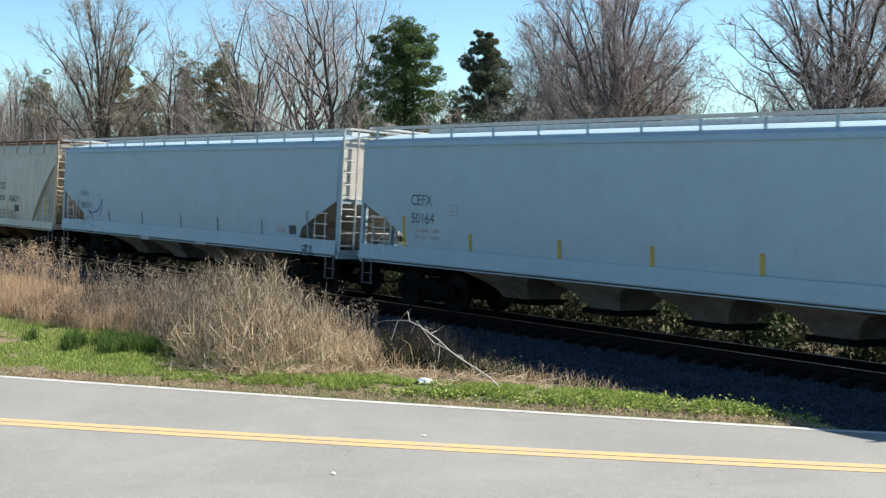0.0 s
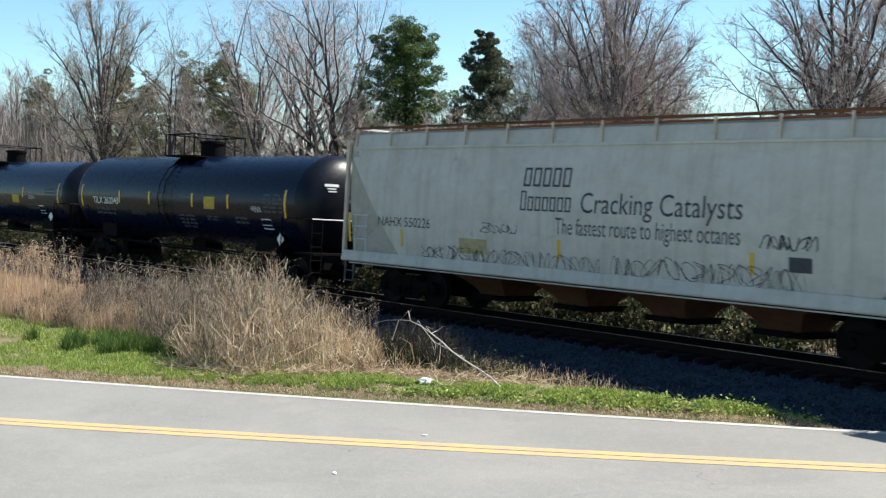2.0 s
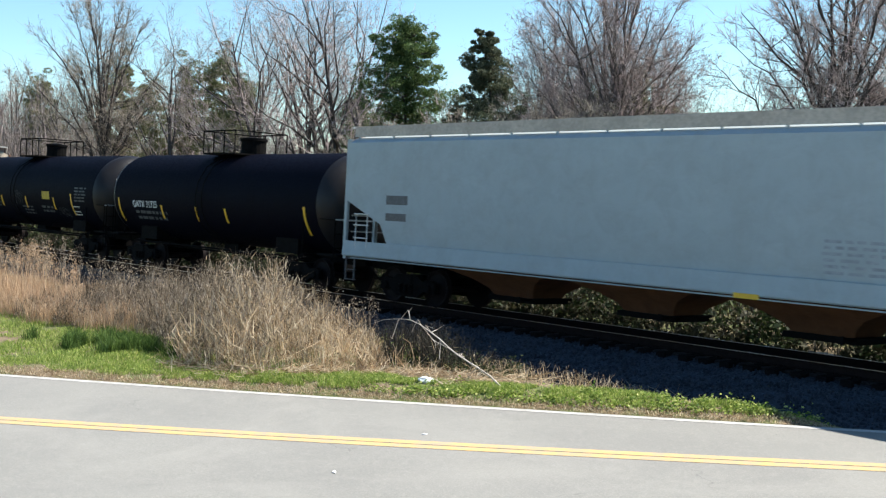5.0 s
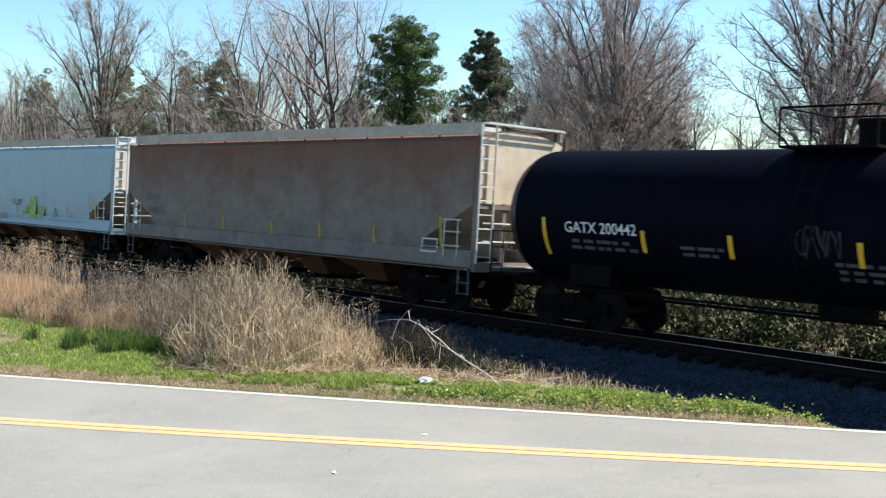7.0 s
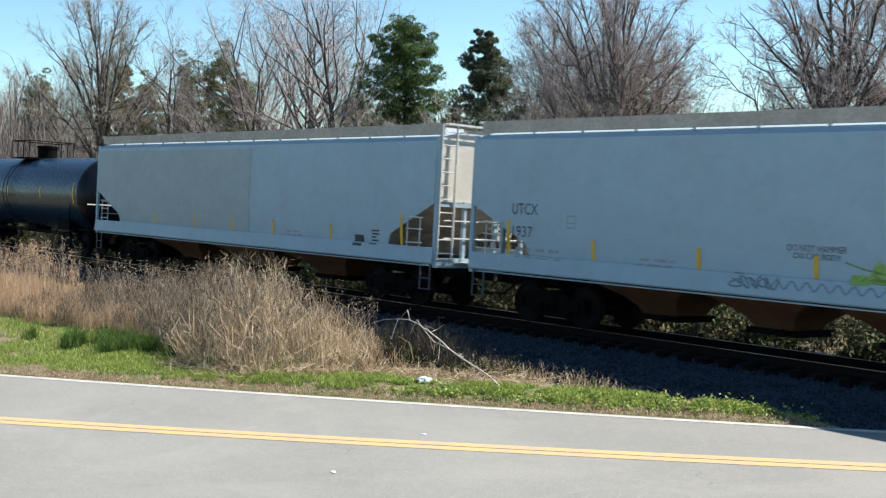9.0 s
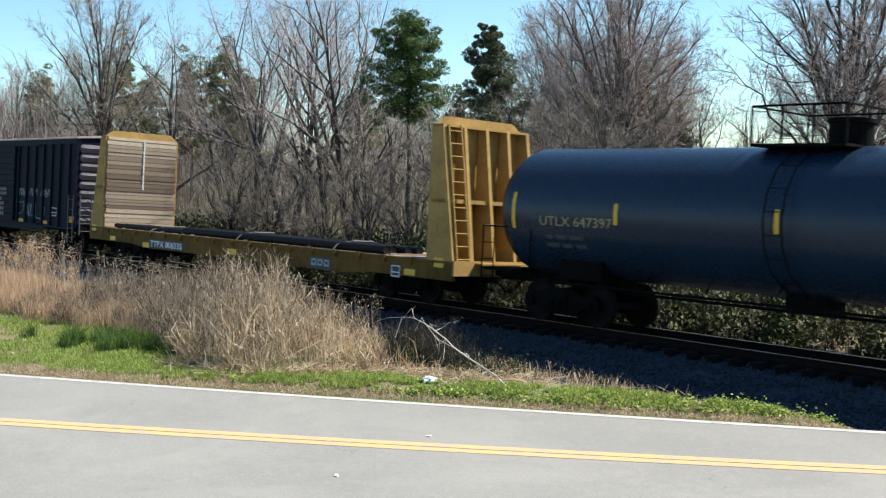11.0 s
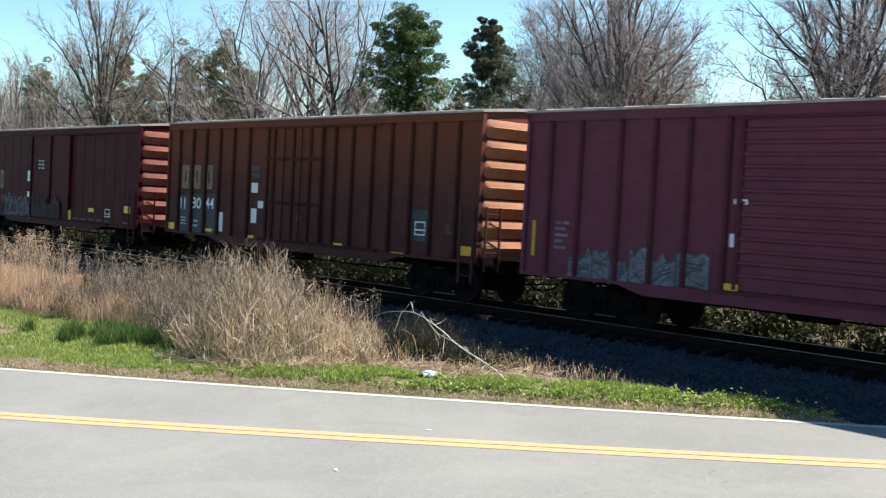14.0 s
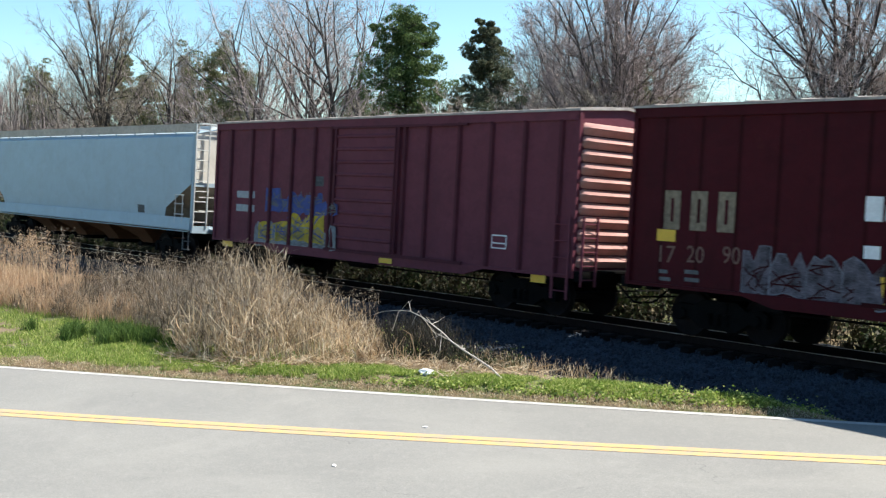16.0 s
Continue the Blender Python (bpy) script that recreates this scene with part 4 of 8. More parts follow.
def tank_car(spec):
    L, r, col = spec["length"], spec["radius"], spec["paint"]
    zc = spec["top"] + 0.07 - r
    h = L / 2
    car = new_car("tank_car", spec["label"], "tank car")
    depth = 0.78
    prof = [(0.02, -h)]
    for i in range(1, 9):
        a = math.pi / 2 * i / 8
        prof.append((r * math.sin(a) ** 0.9, -h + depth * (1 - math.cos(a))))
    # the heads have a paint of their own, apart from the shell
    for s in (-1, 1):
        part("head", Geo().lathe([(max(0.02, a - 0.004), s * b) for a, b in prof], "x", 56, (0, 0, zc)), spec.get("head", "tank_head"), car, "dusty domed tank end", smooth=50)
    part("shell", Geo().lathe([(r, b) for b in (-h + depth - 0.02, -h * 0.5, 0, h * 0.5, h - depth + 0.02)], "x", 56, (0, 0, zc)), col, car, spec.get("body_label", ""), smooth=45)
    for x in (-h * 0.42, -h * 0.12, h * 0.12, h * 0.42):
        part("weld_seam", Geo().lathe([(r - 0.002, x - 0.03), (r + 0.003, x - 0.015), (r + 0.003, x + 0.015), (r - 0.002, x + 0.03)], "x", 56, (0, 0, zc)), col, car, smooth=60)

    def side(x, z):
        d = min(abs(z - zc), r * 0.97)
        return -math.sqrt(r * r - d * d)
    # end platforms and sills
    for s in (-1, 1):
        g = Geo()
        g.box(s * (h - 3.3), s * (h + 0.15), -0.32, 0.32, 0.75, 1.05)
        g.box(s * (h - 0.85), s * (h + 0.12), -1.35, 1.35, 1.0, 1.06)
        g.box(s * (h - 3.4), s * (h - 2.2), -1.1, 1.1, 0.95, zc - r * 0.72)
        part("end_platform", g, "steel", car)
        x0, x1 = s * (h - 1.5), s * (h + 0.10)
        for y in (-1.42, 1.42):
            g = Geo()
            g.pipe([(x0, y, 1.0), (x0, y, 2.05), (x1, y, 2.05), (x1, y, 1.05)], 0.020, 6)
            part("handrail", g, "steel", car, "thin dark steel handrail")
        # sun on the end rail is put into its pale colour
        part("end_handrail", Geo().rod((x1, -1.42, 2.05), (x1, 1.42, 2.05), 0.022, n=6), "galvanised", car, "sunlit pale end handrail")
        if spec.get("head_marks", True):
            for k, (ya, yb, z) in enumerate(((-0.85, -0.42, 0.56), (-0.78, -0.52, 0.46), (-0.76, -0.5, 0.38))):
                def bulge(y, z_):
                    q = min(0.999, math.hypot(y, z_) / r)
                    a = math.asin(min(1.0, q ** (1 / 0.9)))
                    return s * (h - depth * (1 - math.cos(a)) + 0.012)
                ys = [ya + (yb - ya) * i / 4 for i in range(5)]
                t = 0.04 if k == 0 else 0.018
                g = Geo().add([(bulge(y, z + o), y, zc + z + o) for y in ys for o in (-t, t)], [(2 * i, 2 * i + 2, 2 * i + 3, 2 * i + 1) for i in range(4)])
                part("word_bar", g, "white_mark", car, fix=False)
        g = Geo()
        for y in (-1.42, -1.05):
            g.rod((x1, y, 0.45), (x1, y, 2.05), 0.018, n=5)
        for z in (0.5, 0.85, 1.25, 1.65):
            g.rod((x1, -1.42, z), (x1, -1.05, z), 0.014, n=5)
        part("end_ladder", g, "steel", car)
    # long pipe and brackets under the shell
    g = Geo()
    g.rod((-h + 2.0, -1.20, 0.86), (h - 2.0, -1.20, 0.86), 0.03, n=6)
    g.rod((-h + 2.0, -0.35, 0.72), (h - 2.0, -0.35, 0.72), 0.035, n=6)
    k = -h + 3.0
    while k < h - 2.5:
        g.rod((k, -1.20, 0.86), (k, -0.8, zc - r * 0.8), 0.015, n=4)
        k += 1.6
    part("brake_pipe", g, "steel", car)
    part("valve_box", Geo().box(-0.45, 0.45, -0.35, 0.35, zc - r - 0.28, zc - r + 0.1), "steel", car)
    # dome with platform and rails
    dx = spec.get("dome", 0.0)
    top = spec["top"] + 0.07
    part("dome", Geo().lathe([(0.42, top - 0.15), (0.42, top + 0.42), (0.46, top + 0.44), (0.46, top + 0.52), (0.1, top + 0.58)], "z", 20, (dx + 0.55, 0, 0)), "steel", car, "steel manway housing")
    g = Geo()
    g.box(dx - 1.02, dx + 1.02, -1.0, 1.0, top - 0.06, top - 0.01)
    part("top_platform", g, "steel", car)
    railing = part("platform_railing", Geo().pipe([(dx - 1.02, -1.0, top + 0.72), (dx + 1.02, -1.0, top + 0.72), (dx + 1.02, 1.0, top + 0.72), (dx - 1.02, 1.0, top + 0.72), (dx - 1.02, -1.0, top + 0.72)], 0.022, 5), "steel", car)
    for y in (-1.0, 1.0):
        for x in (dx - 1.02, dx - 0.34, dx + 0.34, dx + 1.02):
            part("post", Geo().rod((x, y, top - 0.03), (x, y, top + 0.72), 0.022, n=5), "steel", railing)
    climb = None
    for x in (dx - 0.2, dx + 0.2):
        g = Geo().pipe([(x, side(0, 1.0 + (top - 1.0) * i / 6) - 0.16, 1.0 + (top - 1.0) * i / 6) for i in range(7)], 0.018, 5)
        climb = part("side_ladder" if climb is None else "stile", g, "steel", climb or car)
    for i in range(7):
        z = 1.3 + (top - 1.3) * i / 6
        part("rung", Geo().rod((dx - 0.2, side(0, z) - 0.16, z), (dx + 0.2, side(0, z) - 0.16, z), 0.014, n=4), "steel", climb)
    running_gear(car, h + 0.15, 2.35)
    for x in spec["strips"]:
        tall = x in (spec["strips"][0], spec["strips"][-1])
        m = spec.get("strip_z", 2.45)
        mark(x - 0.055, x + 0.055, m - (0.42 if tall else 0.23), m + (0.42 if tall else 0.23), side, "yellow_tape", car, "reflector_strip", lean=spec.get("lean", 0.0), proud=0.012)
    for m in spec.get("marks", []):
        paint_mark(m, side, car)
    return car


def box_car(spec):
    L, col = spec["length"], spec["paint"]
    h, w, z0, z1 = L / 2, 1.52, spec.get("z0", 0.95), spec.get("eave", 4.52)
    car = new_car("boxcar", spec["label"], "boxcar")
    g = Geo()
    g.loft([[(x, -w, z0), (x, -w, z1), (x, 0, z1 + 0.14), (x, w, z1), (x, w, z0)] for x in (-h + 0.05, h - 0.05)])
    part("body", g, col, car, spec.get("body_label", ""))
    g = Geo()
    g.loft([[(x, -w - 0.09, z1 - 0.02), (x, -w - 0.09, z1 + 0.03), (x, 0, z1 + 0.20), (x, w + 0.09, z1 + 0.03), (x, w + 0.09, z1 - 0.02), (x, 0, z1 + 0.13)] for x in (-h - 0.02, h + 0.02)])
    n = int(L / 1.1)
    for i in range(n):
        x = -h + 0.5 + (L - 1.0) * i / (n - 1)
        g.loft([[(x + o, -w - 0.07, z1 + 0.035), (x + o, -w - 0.07, z1 + 0.055), (x + o, 0, z1 + 0.225), (x + o, w + 0.07, z1 + 0.055), (x + o, w + 0.07, z1 + 0.035), (x + o, 0, z1 + 0.2)] for o in (-0.04, 0.04)])
    part("roof", g, spec.get("roof", "roof_dust"), car, "dusty ribbed steel roof")
    g = Geo()
    top_rail = z1 - 0.02
    for s in (-1, 1):
        g.box(-h, h, s * (w + 0.06), s * (w - 0.02), z1 - 0.22, top_rail)
        g.slab([(-h, z0 + 0.05), (-h, z0 - 0.02), (-h + 2.9, z0 - 0.02), (-h + 3.6, z0 - 0.2), (h - 3.6, z0 - 0.2), (h - 2.9, z0 - 0.02), (h, z0 - 0.02), (h, z0 + 0.05)], "y", s * (w + 0.06), s * (w - 0.05))
        for e in (-1, 1):
            g.box(e * h - (0.1 if e > 0 else 0), e * h + (0 if e > 0 else 0.1), s * (w + 0.06), s * (w - 0.05), z0, z1)
    part("side_frame", g, col, car)
    dw = spec.get("door", (-1.6, 1.6))
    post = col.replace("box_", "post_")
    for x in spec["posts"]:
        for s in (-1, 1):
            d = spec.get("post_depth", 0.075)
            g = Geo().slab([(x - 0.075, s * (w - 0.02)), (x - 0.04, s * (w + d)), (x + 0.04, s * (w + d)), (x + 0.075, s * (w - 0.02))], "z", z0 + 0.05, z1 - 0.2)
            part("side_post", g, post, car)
    # door leaf with its own ribs, rods and tracks
    for s in (-1, 1):
        door = part("door", Geo().box(dw[0], dw[1], s * (w + 0.05), s * (w - 0.01), z0 + 0.12, z1 - 0.28), spec.get("door_paint", col), car, "large sliding car door")
        ribs = spec.get("door_ribs", 0)
        for i in range(ribs):
            z = z0 + 0.35 + (z1 - z0 - 0.9) * i / max(1, ribs - 1)
            part("door_rib", Geo().slab([(s * (w + 0.04), z), (s * (w + 0.085), z + 0.04), (s * (w + 0.085), z + 0.08), (s * (w + 0.04), z + 0.12)], "x", dw[0] + 0.05, dw[1] - 0.05), spec.get("door_paint", col), door)
        for x in (dw[0] + 0.06, dw[1] - 0.06) + tuple(spec.get("door_stiles", ())):
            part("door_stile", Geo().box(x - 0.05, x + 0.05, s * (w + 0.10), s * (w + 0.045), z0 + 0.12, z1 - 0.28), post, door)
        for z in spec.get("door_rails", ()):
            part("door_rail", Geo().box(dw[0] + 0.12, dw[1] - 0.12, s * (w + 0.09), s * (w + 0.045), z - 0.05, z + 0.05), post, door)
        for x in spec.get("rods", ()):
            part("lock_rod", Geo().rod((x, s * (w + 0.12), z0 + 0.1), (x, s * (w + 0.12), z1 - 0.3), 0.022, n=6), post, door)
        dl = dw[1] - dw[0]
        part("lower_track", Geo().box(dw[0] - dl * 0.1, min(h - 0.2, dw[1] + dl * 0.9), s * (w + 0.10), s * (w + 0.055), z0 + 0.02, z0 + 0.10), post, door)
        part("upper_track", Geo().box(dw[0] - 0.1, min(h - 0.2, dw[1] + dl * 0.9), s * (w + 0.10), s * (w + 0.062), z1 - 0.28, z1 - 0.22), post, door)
    # corrugated ends
    for e in (-1, 1):
        g = Geo()
        nr = spec.get("end_ribs", 7)
        for i in range(nr):
            zz = z0 + 0.35 + (z1 - z0 - 0.75) * i / (nr - 1)
            hh = (z1 - z0 - 0.75) / (nr - 1) * 0.46
            ring = [(e * (h - 0.02), zz - hh), (e * (h + 0.11), zz + hh * 0.0), (e * (h + 0.13), zz + hh * 0.14), (e * (h + 0.115), zz + hh * 0.28), (e * (h - 0.005), zz + hh * 0.92), (e * (h - 0.02), zz + hh)]
            rings = [[(p[0], y, p[1]) for p in ring] for y in (-w + 0.14, w - 0.14)]
            caps = [[(e * (h - 0.02), y, zz + (p[1] - zz) * 0.6) for p in ring] for y in (-w + 0.05, w - 0.05)]
            g.loft([caps[0], rings[0], rings[1], caps[1]])
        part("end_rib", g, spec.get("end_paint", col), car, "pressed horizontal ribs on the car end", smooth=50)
        ladder(car, spec.get("ladder", col), (e * (h + 0.17), -e * (w - 0.28)), (0, 1), z0 - 0.2, z0 + 1.35, 5, 0.46)
        ladder(car, spec.get("ladder", col), (e * (h - 0.32), -e * (w + 0.12)), (1, 0), z0 - 0.5, z0 + 1.35, 5, 0.46)
        g = Geo()
        g.box(e * h, e * (h + 0.35), -0.85, 0.85, 1.02, 1.07)
        g.box(e * (h - 0.02), e * (h + 0.14), -w, w, z0 - 0.08, z0 + 0.14)
        g.rod((e * (h + 0.1), -w + 0.1, 0.6), (e * (h + 0.1), w - 0.1, 0.6), 0.018, n=5)
        part("end_sill", g, "steel", car)
    g = Geo()
    ring = [(h + 0.30, 0.6 + 0.27 * math.cos(a), 2.1 + 0.27 * math.sin(a)) for a in (math.pi * i / 8 for i in range(17))]
    g.pipe(ring, 0.018, 5)
    g.rod((h, 0.6, 2.1), (h + 0.3, 0.6, 2.1), 0.03)
    g.box(h + 0.02, h + 0.2, 0.42, 0.8, 1.7, 2.0)
    part("brake_wheel", g, "steel", car)
    g = Geo()
    g.box(-h + 0.2, h - 0.2, -0.3, 0.3, 0.70, z0)
    for x in (-3.5, -1.2, 1.2, 3.5):
        g.box(x - 0.08, x + 0.08, -w + 0.1, w - 0.1, 0.75, z0)
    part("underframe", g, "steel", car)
    part("air_tank", Geo().rod((-1.4, -0.75, 0.66), (-0.4, -0.75, 0.66), 0.18, n=12), "steel", car)
    g = Geo().pipe([(-h + 3.2, -1.05, 0.60), (-2.0, -1.05, 0.62), (2.2, -1.05, 0.58), (h - 3.2, -1.05, 0.60)], 0.022, 5)
    for x in (-4.0, -1.6, 1.4, 4.1):
        g.rod((x, -1.05, 0.60), (x, -1.05, z0), 0.014, n=4)
    part("brake_rod", g, "steel", car)
    running_gear(car, h + 0.1, 2.15)

    def side(x, z):
        return -w - (0.095 if dw[0] - 0.05 < x < dw[1] + 0.05 else 0.0)
    for m in spec.get("marks", []):
        paint_mark(m, side, car)
    return car


def flat_car(spec):
    L = spec["length"]
    h, w, zd = L / 2, 1.50, 1.10
    car = new_car("bulkhead_flatcar", spec["label"], "flatcar")
    g = Geo()
    for s in (-1, 1):
        g.slab([(-h, zd), (-h, 0.62), (-h + 3.4, 0.62), (-h + 4.6, 0.52), (h - 4.6, 0.52), (h - 3.4, 0.62), (h, 0.62), (h, zd)], "y", s * w, s * (w - 0.09))
        g.box(-h, h, s * (w + 0.02), s * (w - 0.2), 1.04, zd)
    part("side_sill", g, "flat_sill", car)
    rng = random.Random(31)
    x = -h + 1.0
    deck = Geo().box(-h + 0.05, h - 0.05, -w + 0.1, w - 0.1, 0.98, 1.06)
    deck.box(-h + 0.3, h - 0.3, -0.35, 0.35, 0.55, 1.0)
    part("underframe", deck, "steel", car)
    board = Geo().box(-0.11, 0.11, -w + 0.02, w - 0.02, zd - 0.05, zd).mesh("deck_board", MAT["wood"])
    while x < h - 1.0:
        part("deck_board", board, "wood", car, at=(x, 0, rng.uniform(0.0, 0.012)))
        x += 0.235
    pocket = Geo().box(-0.07, 0.07, -w - 0.07, -w + 0.02, zd - 0.17, zd + 0.02).mesh("stake_pocket", MAT["flat_sill"])
    for i in range(17):
        part("stake_pocket", pocket, "flat_sill", car, at=(-h + 1.6 + (L - 3.2) * i / 16, 0, 0))
    for e in (-1, 1):
        bulk = Geo()
        inner, top = h - 1.02, 4.52
        bulk.slab([(-w, top - 0.02), (-w + 0.35, top + 0.22), (w - 0.35, top + 0.22), (w, top - 0.02)], "x", e * (inner + 0.02), e * (inner + 0.12))
        b = part("bulkhead", bulk, "flat_yellow", car, "tall yellow steel end bulkhead")
        for s in (-1, 1):
            bulk = Geo()
            bulk.slab([(e * (h - 0.0), 0.62), (e * (h - 0.02), 1.15), (e * (h - 0.62), top - 0.02), (e * inner, top - 0.02), (e * inner, 0.62)], "y", s * w, s * (w - 0.10))
            part("side_plate", bulk, "flat_yellow", b)
        for y in (-0.75, 0.0, 0.75):
            part("upright", Geo().slab([(e * (h - 0.1), 1.1), (e * (h - 0.62), top), (e * (inner + 0.12), top), (e * (inner + 0.12), 1.1)], "y", y - 0.05, y + 0.05), "flat_yellow", b)
        part("top_beam", Geo().box(e * (h - 0.62), e * inner, -w, w, top - 0.06, top), "flat_yellow", b)
        part("cross_beam", Geo().box(e * (h - 0.40), e * (inner + 0.1), -w, w, 2.55, 2.65), "flat_yellow", b)
        part("backing_sheet", Geo().box(e * (inner + 0.03), e * (inner + 0.07), -w + 0.02, w - 0.02, zd, top), "flat_yellow", b)
        z = zd + 0.01
        while z < top - 0.1:
            t = rng.uniform(0.11, 0.20)
            t = min(t, top - 0.02 - z)
            dx = rng.uniform(0, 0.03)
            g = Geo().box(-0.03, 0.03, -w + 0.06 + rng.uniform(0, 0.05), w - 0.06 - rng.uniform(0, 0.05), 0.009, t - 0.009)
            part("plank", g, "wood", b, at=(e * (inner - 0.01 - dx), 0, z))
            z += t
        part("strap", Geo().box(e * (inner - 0.075), e * (inner - 0.068), 0.03, 0.085, 2.55, 4.45), "galvanised", b, "pale steel strap over the planks")
        g = Geo()
        for y in (-w + 0.13, -w + 0.55):
            g.rod((e * (h + 0.03), y, 1.0), (e * (h - 0.57), y, top), 0.028, n=6)
        for i in range(11):
            t = (i + 0.5) / 11
            g.rod((e * (h + 0.03 - 0.6 * t), -w + 0.13, 1.0 + (top - 1.0) * t), (e * (h + 0.03 - 0.6 * t), -w + 0.55, 1.0 + (top - 1.0) * t), 0.018, n=5)
        part("ladder", g, "flat_yellow", b, "yellow steel ladder up the bulkhead")
    for e in (-1, 1):
        part("end_sill", Geo().box(e * h - 0.02, e * h + 0.06, -w, w, 0.75, 1.12), "flat_yellow", car)
        part("end_step", Geo().box(e * (h + 0.065), e * (h + 0.3), -0.8, 0.8, 1.04, 1.08), "flat_yellow", car)
    running_gear(car, h + 0.05, 2.6)

    def side(x, z):
        return -w
    for m in spec.get("marks", []):
        paint_mark(m, side, car)
    return car


def paint_mark(m, side, car):
    """One painted mark: its kind, (words or word lengths,) x0, x1, z0, z1, paint and what the kind needs."""
    kind = m[0]
    if kind == "text":
        words, x0, x1, z0, z1, paint = m[1:7]
        if x1 - x0 > 1.5 and z1 - z0 > 0.28 and words[-1].isdigit():
            z0, z1 = z0 + 0.14 * (z1 - z0), z1 - 0.14 * (z1 - z0)
        lettering(words, (z1 - z0) / 0.70, x0, z0, side, paint, car, x1 - x0, bold=0.003 if z1 - z0 > 0.2 and "white" in paint else 0.0)
    elif kind == "blocks":
        word_blocks(*m[1:6], side, m[6], car)
    elif kind == "bar" and len(m) > 6 and m[6] > 1:
        # rows of small lettering that cannot be read, a bar for each word
        x0, x1, z0, z1, paint, rows = m[1:7]
        rng = random.Random(int(x0 * 100) + rows)
        dz = (z1 - z0) / (rows + 0.5 * (rows - 1))
        for r in range(rows):
            a, z = x0 + rng.uniform(0, 0.08), z0 + r * dz * 1.5
            while a < x1 - 0.08:
                b = min(x1, a + rng.uniform(0.14, 0.42))
                mark(a, b, z + dz * 0.12, z + dz * 0.88, side, paint, car, "word_bar")
                a = b + rng.uniform(0.05, 0.14)
    elif kind in ("bar", "plate"):
        mark(*m[1:5], side, m[5], car, "dark_panel" if kind == "plate" else "painted_bar", rows=m[6] if len(m) > 6 else 1, proud=0.003 if kind == "plate" else 0.005)
    elif kind == "scrawl":
        x0, x1, z0, z1 = m[1:5]
        scrawl(x0, x1, max(z0, 0.8), z1, side, m[5], car, *m[6:])
    elif kind == "grid":
        x0, x1, z0, z1, paint, nx, nz = m[1:8]
        rng = random.Random(nx)
        dx, dz = (x1 - x0) / nx, (z1 - z0) / nz
        for i in range(nx):
            for j in range(nz):
                if rng.random() < 0.92:
                    a, b = x0 + dx * (i + rng.uniform(0.03, 0.14)), z0 + dz * (j + rng.uniform(0.05, 0.2))
                    mark(a, a + dx * rng.uniform(0.75, 0.85), b, b + dz * rng.uniform(0.6, 0.78), side, paint, car, "paint_block")
    elif kind == "ring":
        frame_mark(*m[1:5], side, m[5], car)
    elif kind == "diamond":
        x0, x1, z0, z1 = m[1:5]
        xm, zm = (x0 + x1) / 2, (z0 + z1) / 2
        q = [(x0, zm), (xm, z0), (x1, zm), (xm, z1)]
        part("placard", Geo().slab(q, "y", side(xm, z1) - 0.03, side(xm, z1) - 0.015), m[5], car, "white diamond placard")
    elif kind == "stroke":
        stroke(m[2], m[3], side, m[1], car)
    elif kind == "arrow":
        x0, x1, z0, z1 = m[1:5]
        d, e = x1 - x0, z1 - z0
        for pts in ([(0.0, 0.67), (0.25, 0.62), (0.55, 0.66), (0.8, 0.8), (0.95, 1.0)], [(0.97, 1.0), (0.92, 0.8), (0.78, 0.6), (0.72, 0.52)], [(0.0, 0.66), (0.25, 0.5), (0.42, 0.3), (0.47, 0.0)]):
            stroke([(x0 + d * u, z0 + e * v) for u, v in pts], 0.05, side, m[5], car)
    elif kind == "wave":
        x0, x1, z0, z1 = m[1:5]
        zc, am = 1.36, 0.085
        n = 240
        stroke([(x0 + (x1 - x0) * i / n, zc + am * (1 - 0.5 * i / n) * math.sin(i * 0.72)) for i in range(n + 1)], 0.026, side, "blue_grey_spray", car)
        scrawl(x0 - 0.3, x0 + 0.7, zc - 0.13, zc + 0.14, side, m[5], car, 5, 5, 0.04)
    elif kind == "blob":
        scrawl(*m[1:5], side, m[5], car, 17, 3, 0.10, True, "green_dark", "green_spray")


def stroke(pts, width, side, material, parent, proud=0.006, swell=None):
    """One sprayed line along points (x, z)."""
    g = Geo()
    n = len(pts)
    for i, (x, z) in enumerate(pts):
        (ax, az), (bx, bz) = pts[max(0, i - 1)], pts[min(n - 1, i + 1)]
        ln = math.hypot(bx - ax, bz - az) or 1
        w = width * (swell[i] if swell else 1.0) / 2
        ox, oz = -(bz - az) / ln * w, (bx - ax) / ln * w
        for sgn in (1, -1):
            px, pz = x + sgn * ox, z + sgn * oz
            g.v.append((px, side(px, pz) - proud, pz))
    g.f = [(2 * i, 2 * i + 2, 2 * i + 3, 2 * i + 1) for i in range(n - 1)]
    return part("spray_line", g, material, parent, fix=False)


